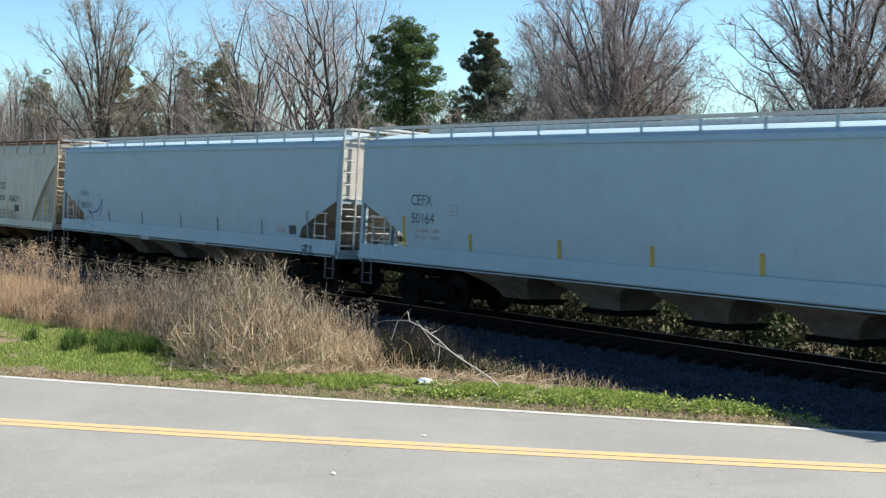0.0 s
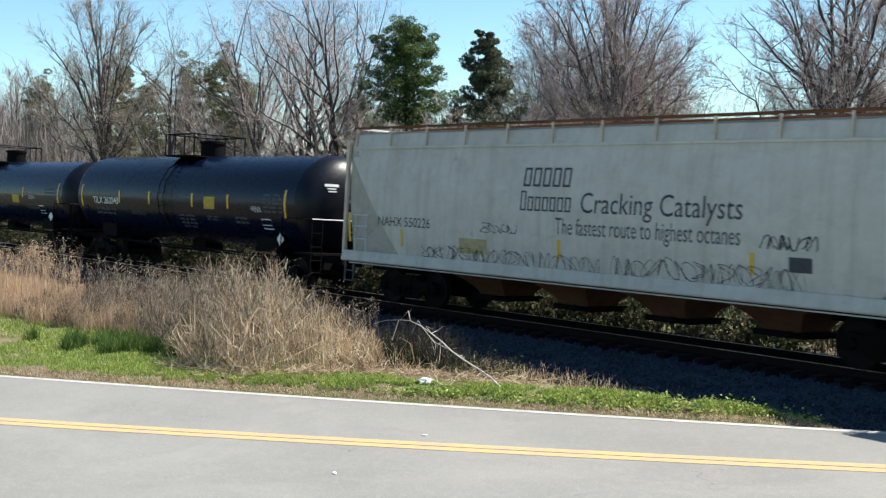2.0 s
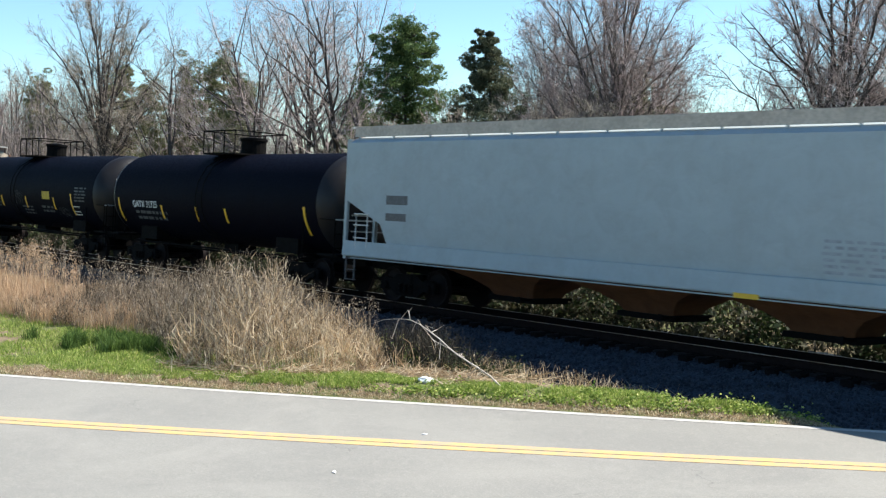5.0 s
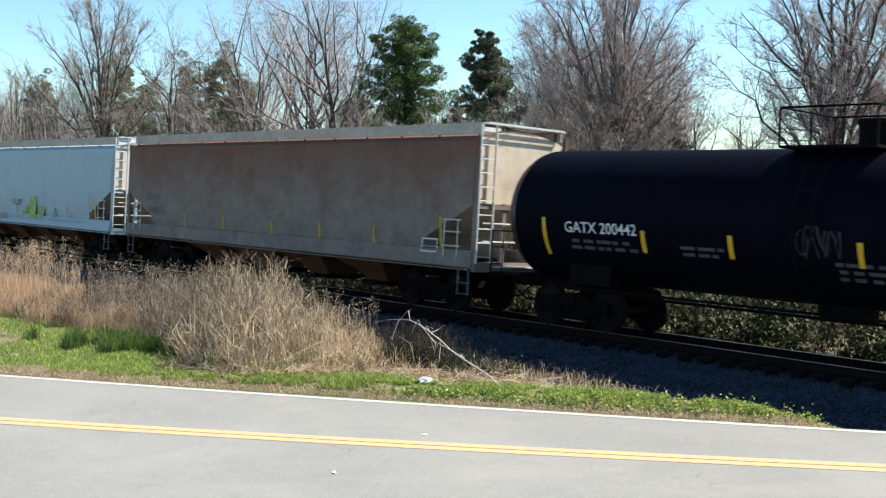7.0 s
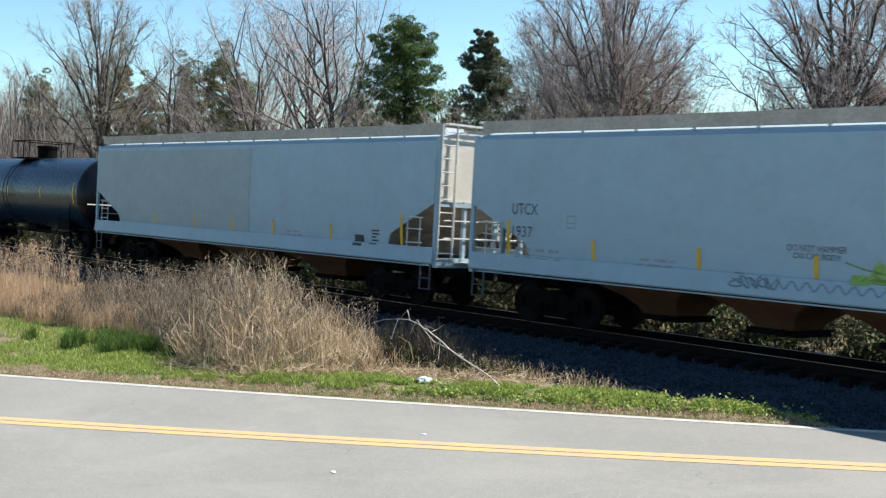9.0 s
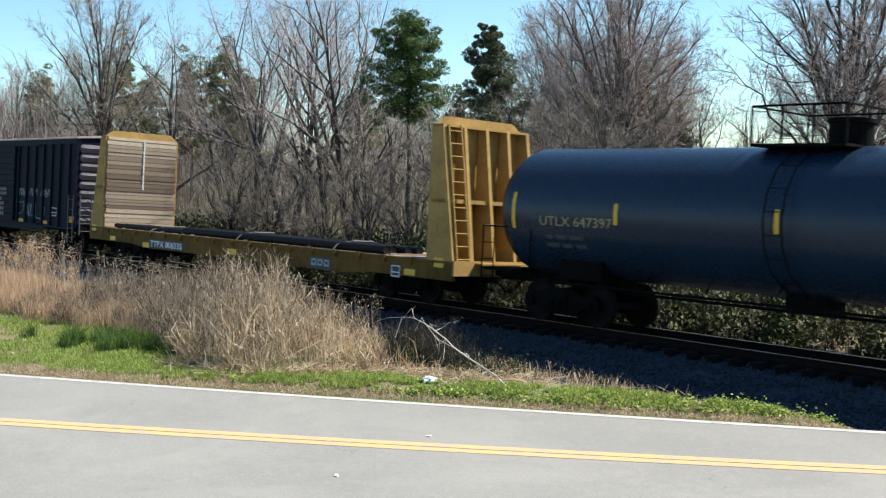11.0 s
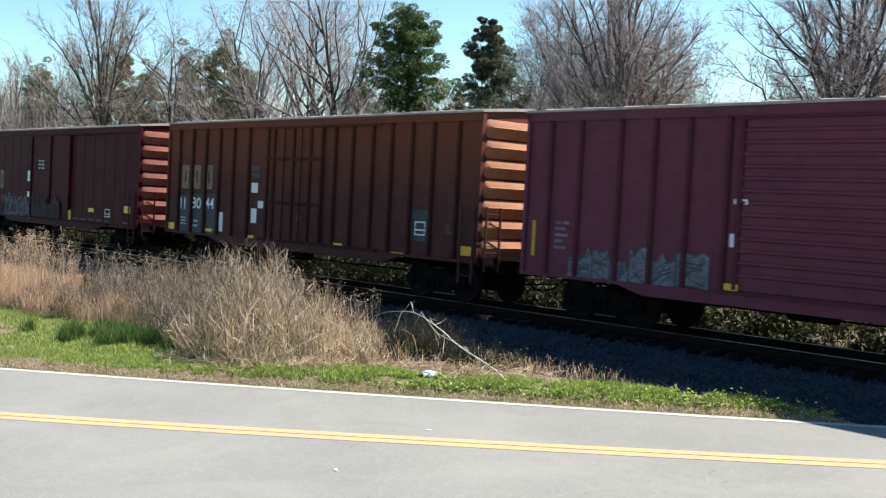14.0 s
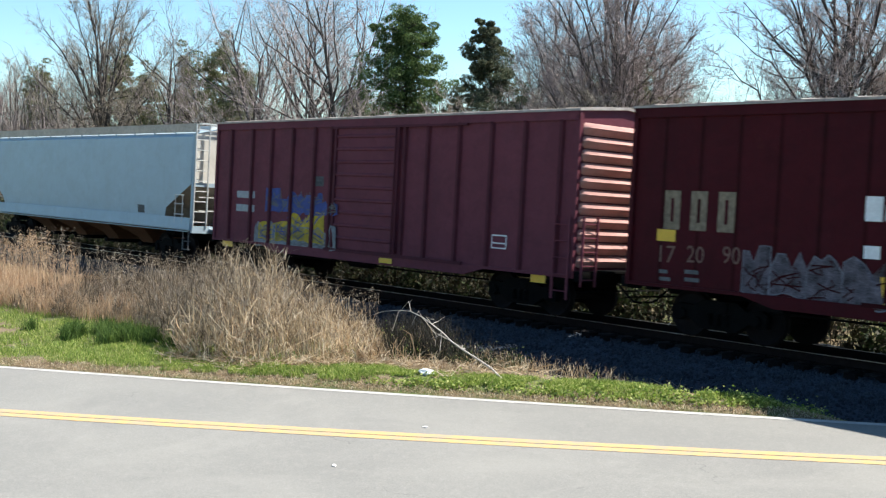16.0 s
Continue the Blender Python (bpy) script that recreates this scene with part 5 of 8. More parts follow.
def word_blocks(lengths, x0, x1, z0, z1, side, material, parent):
    """Plain outlined blocks in place of a maker's name: one block a letter."""
    counts = [int(n) for n in lengths.split(",")]
    cells = sum(counts) + 0.7 * (len(counts) - 1)
    cw = (x1 - x0) / cells
    big = (z1 - z0) > 0.6 and counts == [3]
    t = 0.24 * cw if big else max(0.022, 0.17 * cw)
    x = x0
    for k, n in enumerate(counts):
        for i in range(n):
            g = Geo()
            a, b = x + 0.12 * cw, x + (0.72 if big else 0.88) * cw
            lo, hi = z0, z1 if i == 0 or big or (z1 - z0) < 0.45 else z0 + (z1 - z0) * 0.72
            for p, q, u, v in ((a, a + t, lo, hi), (b - t, b, lo, hi), (a + t, b - t, lo, lo + t), (a + t, b - t, hi - t, hi)):
                g.add([(p, side(p, u) - 0.006, u), (q, side(q, u) - 0.006, u), (q, side(q, v) - 0.006, v), (p, side(p, v) - 0.006, v)], [(0, 1, 2, 3)])
            part("letter_block", g, material, parent, fix=False)
            x += cw
        x += 0.7 * cw


def frame_mark(x0, x1, z0, z1, side, material, parent):
    """A thin painted rectangle outline with a bar through it."""
    g = Geo()
    t = 0.03
    for a, b, c, d in ((x0, x1, z0, z0 + t), (x0, x1, z1 - t, z1), (x0, x0 + t, z0, z1), (x1 - t, x1, z0, z1), (x0, x1, z0 + (z1 - z0) * 0.35, z0 + (z1 - z0) * 0.35 + t)):
        g.add([(a, side(a, c) - 0.006, c), (b, side(b, c) - 0.006, c), (b, side(b, d) - 0.006, d), (a, side(a, d) - 0.006, d)], [(0, 1, 2, 3)])
    return part("stencil_box", g, material, parent, fix=False)


def scrawl(x0, x1, z0, z1, side, material, parent, seed=1, strokes=8, thick=0.05, filled=False, dark="grey_dark", rim="white_spray"):
    """Sprayed loops and strokes with no meaning."""
    rng = random.Random(seed)
    n = 26
    lines = []
    for k in range(strokes):
        cx = x0 + (x1 - x0) * (k + 0.5) / strokes
        sw = (x1 - x0) / strokes * rng.uniform(0.5, 0.9)
        sh = (z1 - z0) * rng.uniform(0.35, 0.5)
        cz = (z0 + z1) / 2 + (z1 - z0) * rng.uniform(-0.08, 0.08)
        a0, fx, fz = rng.uniform(0, 6.28), rng.choice((1, 1, 2)), rng.choice((1, 2, 2, 3))
        pts = []
        for i in range(n + 1):
            a = a0 + 5.4 * i / n
            pts.append((cx + sw * math.sin(fx * a), cz + sh * math.cos(fz * a + k)))
        lines.append((pts, [0.5 + 0.7 * rng.random() for _ in pts], 0.008 + 0.0012 * k))
    if not filled:
        for pts, swell, proud in lines:
            stroke(pts, thick, side, material, parent, proud, swell)
        return
    a = x0
    for k in range(strokes):
        b = a + (x1 - x0) / strokes * rng.uniform(0.8, 1.15) if k < strokes - 1 else x1
        b = min(b, x1)
        lo, hi = z0 + (z1 - z0) * rng.uniform(0.0, 0.16), z1 - (z1 - z0) * rng.choice((0.0, 0.05, 0.12, 0.4))
        n = 5
        low = [(a + (b - a) * i / n, lo + (z1 - z0) * rng.uniform(-0.02, 0.07)) for i in range(n + 1)]
        top = [(a + (b - a) * (0.98 - 0.96 * i / n), hi - (z1 - z0) * rng.choice((0.0, 0.04, 0.1, 0.28))) for i in range(n + 1)]
        q = low + top
        patch = part("spray_paint", Geo().add([(px, side(px, pz) - 0.005 - 0.0006 * k, pz) for px, pz in q], [tuple(range(len(q)))]), material, parent, "ragged sprayed panel", fix=False)
        stroke(q + q[:1], 0.035, side, rim, patch, 0.012 + 0.0007 * k, [rng.uniform(0.5, 1.2) for _ in range(len(q) + 1)])
        for _ in range(6):
            cx, cz = a + (b - a) * rng.uniform(0.25, 0.75), lo + (hi - lo) * rng.uniform(0.15, 0.85)
            dx, dz = (b - a) * rng.uniform(0.15, 0.45), (hi - lo) * rng.uniform(-0.25, 0.25)
            stroke([(cx - dx, cz - dz), (cx, cz + dz * 0.4), (cx + dx, cz + dz), (cx + dx * 0.8, cz + dz + 0.1)], 0.028, side, dark, patch, 0.010 + 0.0007 * k)
        a = b - 0.02


# ---- painted marks, car by car: kind, x and z spans on the near side, paint ----
MARKS = {}
MARKS[0] = [
    ("text", "CEFX", -7.26, -6.43, 2.59, 2.87, "dark_mark"),
    ("text", "50164", -7.23, -6.34, 2.13, 2.4, "dark_mark"),
    ("bar", -7.16, -6.05, 1.71, 2.01, "grey_mark", 2),
    ("ring", -5.73, -5.47, 2.35, 2.64, "grey_mark"),
]
MARKS[1] = [
    ("text", "CHVX", -7.7, -7.01, 2.42, 2.64, "dark_mark"),
    ("text", "889291", -7.69, -6.72, 1.96, 2.19, "dark_mark"),
    ("bar", -7.64, -6.73, 1.35, 1.67, "grey_mark", 2),
    ("ring", -6.18, -5.92, 2.26, 2.52, "grey_mark"),
    ("arrow", -7.01, -5.75, 0.93, 2.32, "blue_spray"),
    ("bar", 6.89, 7.27, 1.59, 1.85, "dark_mark"),
    ("scrawl", 7.74, 8.34, 1, 1.32, "dark_mark", 3, 3, 0.04),
    ("bar", -2.41, -1.77, 0.99, 1.11, "grey_mark"),
    ("bar", 1.49, 2.21, 1.02, 1.12, "grey_mark"),
    ("bar", 6.18, 6.66, 1.63, 1.74, "grey_mark"),
]
MARKS[2] = [
    ("blocks", "5", -2.23, -0.68, 3.12, 3.56, "dark_mark"),
    ("blocks", "7", -2.26, -0.62, 2.56, 3.02, "dark_mark"),
    ("text", "Cracking Catalysts", -0.35, 3.86, 2.56, 3.02, "dark_mark"),
    ("text", "The fastest route to highest octanes", -1.08, 3.84, 2.06, 2.44, "grey_dark"),
    ("text", "NAHX 550226", -7.58, -5.43, 1.96, 2.3, "dark_mark"),
    ("bar", -4.33, -3.34, 1.45, 1.82, "ochre_mark"),
    ("scrawl", -3.5, -2.35, 1.98, 2.22, "dark_mark", 5, 5, 0.02),
    ("scrawl", 4.35, 5.5, 2.02, 2.3, "dark_mark", 6, 6, 0.024),
    ("scrawl", -5.75, 0.23, 1.22, 1.62, "dark_mark", 7, 24, 0.013),
    ("scrawl", 0.55, 5.2, 1.24, 1.70, "dark_mark", 8, 21, 0.013),
    ("bar", 4.93, 5.42, 1.62, 1.9, "dark_mark"),
]
MARKS[3] = [
    ("text", "TILX 262040", -6.29, -4.13, 2.12, 2.46, "white_mark"),
    ("bar", -6.15, -4.45, 1.76, 2.02, "white_faint", 2),
    ("bar", -3.21, -2.19, 1.83, 1.96, "white_faint", 2),
    ("bar", 0.38, 1.48, 1.51, 1.96, "white_faint", 4),
    ("bar", 2.23, 2.92, 2.18, 2.58, "dull_yellow"),
    ("bar", 2.27, 3.03, 1.81, 1.96, "white_faint", 2),
    ("text", "PHENOL", 5.17, 5.75, 2.17, 2.34, "white_mark"),
    ("bar", 5.83, 6.92, 2.16, 2.74, "white_faint", 5),
    ("bar", 4.04, 4.99, 1.76, 1.99, "white_faint", 2),
    ("ring", 5.65, 6.17, 1.65, 1.97, "white_mark"),
    ("diamond", 6.29, 6.67, 1.18, 1.58, "white_mark"),
]
MARKS[4] = [
    ("text", "SCMX 2861", -6.84, -5.15, 2.03, 2.34, "white_mark"),
    ("bar", -6.75, -4.89, 1.62, 1.95, "white_faint", 2),
    ("bar", -2.77, -2.01, 1.72, 1.95, "white_faint", 2),
    ("bar", 1.11, 2.05, 1.7, 1.94, "white_faint", 3),
    ("bar", 2.81, 3.59, 1.99, 2.33, "dull_yellow"),
    ("text", "PHENOL", 4.72, 5.34, 2.17, 2.33, "white_mark"),
    ("bar", 6.35, 7.51, 1.99, 2.65, "white_faint", 5),
    ("ring", 5.61, 6.17, 1.59, 1.92, "white_mark"),
    ("diamond", 6.54, 6.98, 1.31, 1.68, "white_mark"),
    ("bar", 4.34, 5.57, 1.76, 1.96, "white_faint", 2),
]
MARKS[5] = [
    ("bar", -8.12, -7.22, 2.54, 2.78, "grey_dark"),
    ("bar", -8.14, -7.28, 2.11, 2.31, "grey_dark"),
    ("bar", 4.73, 6.09, 1.61, 2.26, "grey_mark", 6),
    ("bar", 7.02, 7.51, 1.64, 1.99, "dark_mark"),
    ("bar", 8.13, 9.09, 1.02, 1.14, "yellow_tape"),
    ("bar", 6.26, 6.77, 1.03, 1.13, "yellow_tape"),
    ("bar", 2.95, 3.53, 1.03, 1.13, "yellow_tape"),
]
MARKS[6] = [
    ("text", "GATX 31725", -5.07, -3.24, 2.03, 2.35, "white_mark"),
    ("bar", -4.98, -2.59, 1.64, 1.97, "white_faint", 2),
]
MARKS[7] = [
    ("text", "GATX 200442", -6.16, -4.11, 2.07, 2.4, "white_mark"),
    ("bar", -6.05, -4.14, 1.74, 1.98, "white_faint", 2),
    ("bar", -3.04, -1.94, 1.75, 1.97, "white_faint", 2),
    ("scrawl", -0.28, 0.55, 1.87, 2.5, "white_faint", 4, 4, 0.014),
    ("bar", 0.45, 1.55, 1.5, 1.85, "white_faint", 3),
    ("bar", 2.5, 3.7, 1.62, 1.9, "white_faint", 2),
    ("scrawl", 4.2, 5.2, 1.5, 1.9, "white_faint", 9, 4, 0.014),
    ("bar", 2.79, 3.57, 2.16, 2.48, "dull_yellow"),
    ("bar", 6, 7.12, 2.12, 2.7, "white_faint", 5),
    ("ring", 5.77, 6.33, 1.6, 1.94, "white_mark"),
]
MARKS[8] = [
    ("text", "CHVX", -7.72, -6.80, 2.36, 2.6, "dark_mark"),
    ("text", "898515", -7.73, -6.62, 1.9, 2.13, "dark_mark"),
    ("bar", -7.66, -6.85, 1.42, 1.66, "grey_dark", 2),
    ("ring", 7.39, 8, 1.4, 1.75, "white_mark"),
    ("bar", 7.43, 7.96, 1.48, 1.72, "dark_mark"),
]
MARKS[9] = [
    ("text", "UTCX", -7.94, -7.11, 2.45, 2.71, "dark_mark"),
    ("text", "1937", -7.92, -7.27, 1.93, 2.18, "dark_mark"),
    ("bar", -7.84, -6.29, 1.43, 1.69, "grey_mark", 2),
    ("ring", -6.21, -5.93, 2.18, 2.47, "grey_mark"),
    ("text", "DO NOT HAMMER", -0.59, 0.63, 2.01, 2.13, "dark_mark"),
    ("text", "ON CAR BODY", -0.46, 0.52, 1.87, 1.98, "dark_mark"),
    ("bar", -4.18, -3.19, 1.47, 1.66, "grey_mark", 2),
    ("blob", 0.74, 3.1, 1.32, 2.29, "green_spray"),
    ("wave", -1.45, 7.23, 0.89, 1.59, "blue_grey_spray"),
    ("scrawl", 4.05, 4.3, 1.46, 1.83, "dark_mark", 2, 2, 0.03),
    ("bar", 7.25, 7.82, 1.88, 2.48, "grey_mark", 6),
    ("bar", 7.38, 7.79, 1.47, 1.78, "dark_mark"),
    ("bar", 5.53, 6.09, 1.47, 1.69, "grey_mark", 2),
]
MARKS[10] = [
    ("bar", -7.79, -6.92, 2.42, 2.61, "grey_dark"),
    ("bar", -7.81, -6.93, 1.94, 2.13, "grey_dark"),
    ("bar", 6.51, 6.93, 1.39, 1.69, "dark_mark"),
    ("bar", 3.08, 3.95, 1.5, 1.68, "grey_mark", 2),
    ("bar", 7.25, 7.61, 1.45, 1.86, "white_faint", 5),
]
MARKS[11] = [
    ("text", "UTLX 647397", -6.18, -4.04, 2.1, 2.39, "ochre_mark"),
    ("bar", -6.1, -4.88, 1.64, 1.95, "white_faint", 2),
]
MARKS[12] = [
    ("plate", -5.6, -3.14, 0.55, 0.86, "dark_mark"),
    ("text", "TTPX 806235", -5.5, -3.23, 0.60, 0.80, "white_mark"),
    ("bar", -6.08, -5.6, 0.54, 0.71, "yellow_tape"),
    ("bar", -0.27, 0.28, 0.64, 0.82, "yellow_tape"),
    ("bar", -8.73, -8.28, 0.65, 0.81, "yellow_tape"),
    ("plate", 4.3, 5.39, 0.53, 0.86, "dark_mark"),
    ("blocks", "3", 4.38, 5.32, 0.62, 0.81, "grey_mark"),
    ("plate", 8.07, 8.49, 0.55, 0.9, "dark_mark"),
    ("ring", 8.1, 8.46, 0.57, 0.87, "white_mark"),
    ("bar", 8.63, 9.08, 0.65, 0.81, "yellow_tape"),
    ("bar", 9.8, 10.16, 0.93, 1.17, "yellow_tape"),
    ("bar", -10.33, -9.96, 0.93, 1.17, "yellow_tape"),
]
MARKS[13] = [
    ("scrawl", -5.6, -3.72, 1.0, 2.04, "teal_spray", 12, 2, 0.09, 1),
    ("scrawl", -3.72, -2.9, 1.15, 1.52, "teal_spray", 14, 2, 0.09, 1),
    ("scrawl", -2.9, -2.1, 1.14, 1.78, "teal_spray", 16, 1, 0.09, 1),
    ("scrawl", -5.6, -2.3, 1.0, 1.1, "white_spray", 18, 12, 0.03),
    ("grid", -1.57, 0.66, 2.07, 2.42, "buff_spray", 9, 2),
    ("grid", -1.04, 0.4, 1.19, 2.03, "buff_spray", 6, 4),
    ("scrawl", 1.93, 2.62, 2.08, 2.40, "white_spray", 13, 3, 0.07),
    ("scrawl", 3.08, 3.80, 2.08, 2.40, "white_spray", 13, 3, 0.07),
    ("scrawl", 4.30, 5.06, 2.08, 2.40, "white_spray", 13, 3, 0.07),
    ("scrawl", 1.85, 3.6, 1.2, 1.9, "teal_spray", 15, 4, 0.045),
    ("stroke", "teal_spray", [(3.5, 1.36), (3.9, 1.2), (4.3, 1.18), (4.7, 1.4), (4.72, 1.62), (4.5, 1.7), (4.33, 1.58), (4.4, 1.42), (4.55, 1.46)], 0.06),
    ("ring", 5.42, 5.91, 1.35, 1.68, "white_mark"),
    ("bar", 7.11, 7.62, 1.14, 1.38, "yellow_tape"),
    ("bar", 4.55, 5.01, 0.99, 1.12, "yellow_tape"),
    ("bar", 1.89, 2.44, 0.97, 1.12, "yellow_tape"),
    ("bar", -0.68, -0.18, 0.93, 1.07, "yellow_tape"),
    ("bar", -2.7, -2.18, 0.98, 1.09, "yellow_tape"),
    ("bar", -5.32, -4.71, 0.92, 1.11, "yellow_tape"),
    ("bar", -7.85, -7.38, 1.12, 1.32, "yellow_tape"),
]
MARKS[14] = [
    ("ring", 5.53, 5.99, 1.3, 1.62, "white_mark"),
    ("bar", -2.52, -2.02, 0.98, 1.11, "yellow_tape"),
    ("bar", 1.88, 2.37, 1.03, 1.15, "yellow_tape"),
    ("bar", 4.65, 5.05, 1.13, 1.25, "yellow_tape"),
    ("bar", 7.58, 7.68, 1.06, 1.95, "yellow_tape"),
    ("scrawl", -6.52, -2.75, 0.80, 1.71, "silver_spray", 21, 6, 0.08, 1, "dark_mark", "dark_mark"),
    ("bar", -7.68, -7.58, 1.3, 2.1, "dull_yellow"),
    ("bar", -2.29, -1.91, 2.64, 2.74, "white_mark"),
    ("bar", -2.34, -2.07, 1.81, 2.07, "white_mark"),
    ("bar", -7, -6.56, 1.49, 2.13, "silver_spray", 5),
]
MARKS[15] = [
    ("blocks", "3", -7, -4.67, 2.46, 3.23, "cream_mark"),
    ("plate", -7.14, -6.39, 0.95, 2.25, "teal_patch"),
    ("plate", -6.22, -5.53, 0.97, 2.28, "teal_patch"),
    ("plate", -5.36, -4.65, 1, 2.31, "teal_patch"),
    ("text", "11", -6.93, -6.62, 1.78, 2.15, "white_mark"),
    ("text", "80", -6.19, -5.57, 1.82, 2.18, "white_mark"),
    ("text", "44", -5.28, -4.74, 1.84, 2.19, "white_mark"),
    ("bar", -6.94, -6.5, 1.26, 1.52, "grey_mark", 3),
    ("bar", -6.05, -5.63, 1.2, 1.46, "grey_mark", 2),
    ("bar", -4.49, -4.14, 1.14, 1.75, "white_mark"),
    ("bar", -2.55, -2.06, 3.09, 3.25, "white_faint"),
    ("bar", -2.51, -2.1, 2.88, 3.03, "white_faint"),
    ("bar", -2.51, -2.14, 2.42, 2.72, "white_mark"),
    ("bar", -2.1, -1.8, 1.96, 2.18, "white_mark"),
    ("bar", -2.47, -2.16, 1.5, 1.94, "white_mark"),
    ("bar", 0.17, 0.38, 1.66, 1.81, "white_faint"),
    ("bar", -7.87, -7.33, 1.07, 1.29, "yellow_tape"),
    ("bar", -5.31, -4.79, 1.1, 1.2, "yellow_tape"),
    ("bar", -2.76, -2.26, 0.98, 1.12, "yellow_tape"),
    ("bar", 1.84, 2.33, 1, 1.14, "yellow_tape"),
    ("bar", 4.52, 5, 0.94, 1.05, "yellow_tape"),
    ("bar", 7.13, 7.6, 1.14, 1.37, "yellow_tape"),
    ("plate", 5.27, 5.97, 1.39, 2.19, "teal_patch"),
    ("ring", 5.43, 5.84, 1.54, 1.89, "white_mark"),
    ("scrawl", 6.66, 6.81, 1.59, 1.85, "white_faint", 3, 2, 0.04),
]
MARKS[16] = [
    ("blocks", "3", -7.02, -5.05, 2.1, 2.89, "cream_mark"),
    ("bar", -7.1, -6.63, 1.85, 2.09, "yellow_tape"),
    ("text", "17", -7, -6.61, 1.42, 1.77, "rust_mark"),
    ("text", "20", -6.32, -5.9, 1.46, 1.8, "rust_mark"),
    ("text", "90", -5.46, -5.05, 1.5, 1.84, "rust_mark"),
    ("bar", -7.03, -6.61, 1.03, 1.28, "grey_dark", 2),
    ("bar", -6.37, -5.9, 1.06, 1.32, "grey_dark", 2),
    ("scrawl", -4.99, -1.88, 0.54, 1.95, "worn_spray", 33, 4, 0.10, 1, "post_maroon", "silver_spray"),
    ("scrawl", -1.75, 1.13, 1.0, 1.95, "dim_spray", 32, 5, 0.07, 1, "post_maroon", "dim_spray"),
    ("bar", -2.52, -2.19, 2.45, 2.89, "white_mark"),
    ("bar", -2.13, -1.98, 2.46, 2.72, "white_mark"),
    ("bar", -2.5, -2.19, 1.79, 2.02, "white_mark"),
    ("bar", -4.15, -3.71, 1.34, 1.46, "yellow_tape"),
    ("bar", -2.17, -2.01, 0.95, 1.49, "yellow_tape"),
    ("bar", 1.9, 2.03, 0.98, 1.4, "yellow_tape"),
    ("bar", 3.62, 4.1, 1.39, 1.54, "yellow_tape"),
    ("bar", 6.66, 7.16, 1.46, 1.71, "yellow_tape"),
    ("ring", 5.06, 5.51, 1.25, 1.55, "white_mark"),
    ("bar", -1.22, -0.58, 2.96, 3.35, "grey_mark", 3),
    ("bar", 2.17, 2.68, 1.06, 1.12, "white_faint"),
    ("bar", 2.89, 3.39, 1.06, 1.12, "white_faint"),
    ("bar", 3.64, 4.13, 1.07, 1.12, "white_faint"),
    ("bar", 4.36, 4.85, 1.07, 1.13, "white_faint"),
    ("bar", 5.08, 5.51, 1.07, 1.12, "white_faint"),
    ("bar", 6.61, 7.13, 1.07, 1.13, "white_faint"),
]
MARKS[17] = [
    ("scrawl", -5.41, -1.02, 0.62, 1.62, "white_spray", 41, 4, 0.12, 1),
    ("scrawl", -5.18, -1.75, 1.02, 2.02, "gold_spray", 42, 4, 0.12, 1, "blue_spray", "gold_spray"),
    ("scrawl", -4.85, -1.01, 1.80, 2.61, "blue_spray", 43, 5, 0.12, 1, "grey_dark", "blue_spray"),
    ("ring", 5.16, 5.67, 1.39, 1.72, "white_mark"),
    ("bar", 6.53, 7, 0.7, 0.95, "yellow_tape"),
    ("bar", -7.27, -6.68, 0.71, 0.92, "yellow_tape"),
    ("bar", 0.97, 1.52, 0.75, 0.88, "yellow_tape"),
    ("bar", -6.54, -5.48, 2.27, 2.48, "grey_mark"),
    ("bar", -6.55, -5.49, 1.85, 2.06, "grey_mark"),
    ("bar", -2.29, -1.87, 2.71, 2.99, "white_faint"),
]
MARKS[18] = [
    ("bar", 5.45, 5.97, 1.55, 1.83, "dark_mark"),
]


# ---- the train, front car first ----
TRAIN = []


def add_car(maker, front, rear, **spec):
    n = len(TRAIN)
    s = dict(spec, mid=(front + rear) / 2, length=front - rear, marks=MARKS.get(n, []))
    car = maker(s)
    for piece in car.children:
        if not piece.name.startswith("truck"):
            piece.location.z += LIFT
    TRAIN.append((car, s["mid"]))


add_car(hopper_car, -7.50, -26.22, paint="light_grey", walk="galvanised", open_walk=True, chute="chute_grey", tape="dull_yellow", label="pale blue-grey covered hopper car with yellow strips", bays=4, strips=[-7.55, -4.97, -2.0, 0.64, 3.3, 6.0, 7.9], tall=(-7.55, 7.9))
add_car(hopper_car, -27.35, -46.05, paint="light_grey", walk="galvanised", open_walk=True, chute="chute_grey", tape="blue_grey_spray", label="pale blue-grey covered hopper car with a blue arrow scrawl", bays=4, strips=[-7.93, -5.23, -2.55, 0.3, 2.74, 5.4, 7.86], tall=(-7.93, 7.86))
add_car(hopper_car, -46.99, -65.28, paint="cream", label="dirty cream round-sided covered hopper car with dark scrawls", bays=4, rounded=True, walk="chute", frame="end_cream", strips=[-8.85, -6.58, -0.96, 4.12, 8.3], tall=(-8.85, 8.3), cut=(3.9, 2.3, 1.3))
add_car(tank_car, -67.15, -83.85, paint="black_paint", radius=1.50, top=3.94, strips=[-7.29, -4.01, -1.66, 1.44, 3.76, 7.08], label="glossy black tank car with yellow strips", dome=-0.5)
add_car(tank_car, -84.15, -102.0, paint="black_paint", radius=1.44, top=3.78, strips=[-8.11, -4.74, -1.75, 1.12, 4.05, 7.78], label="glossy black tank car with yellow strips and a longer shell", dome=-1.2)
add_car(hopper_car, -103.12, -123.0, paint="warm_grey", label="light warm-grey covered hopper car", bays=3, strips=[], cut=(2.62, 1.5, 2.0))
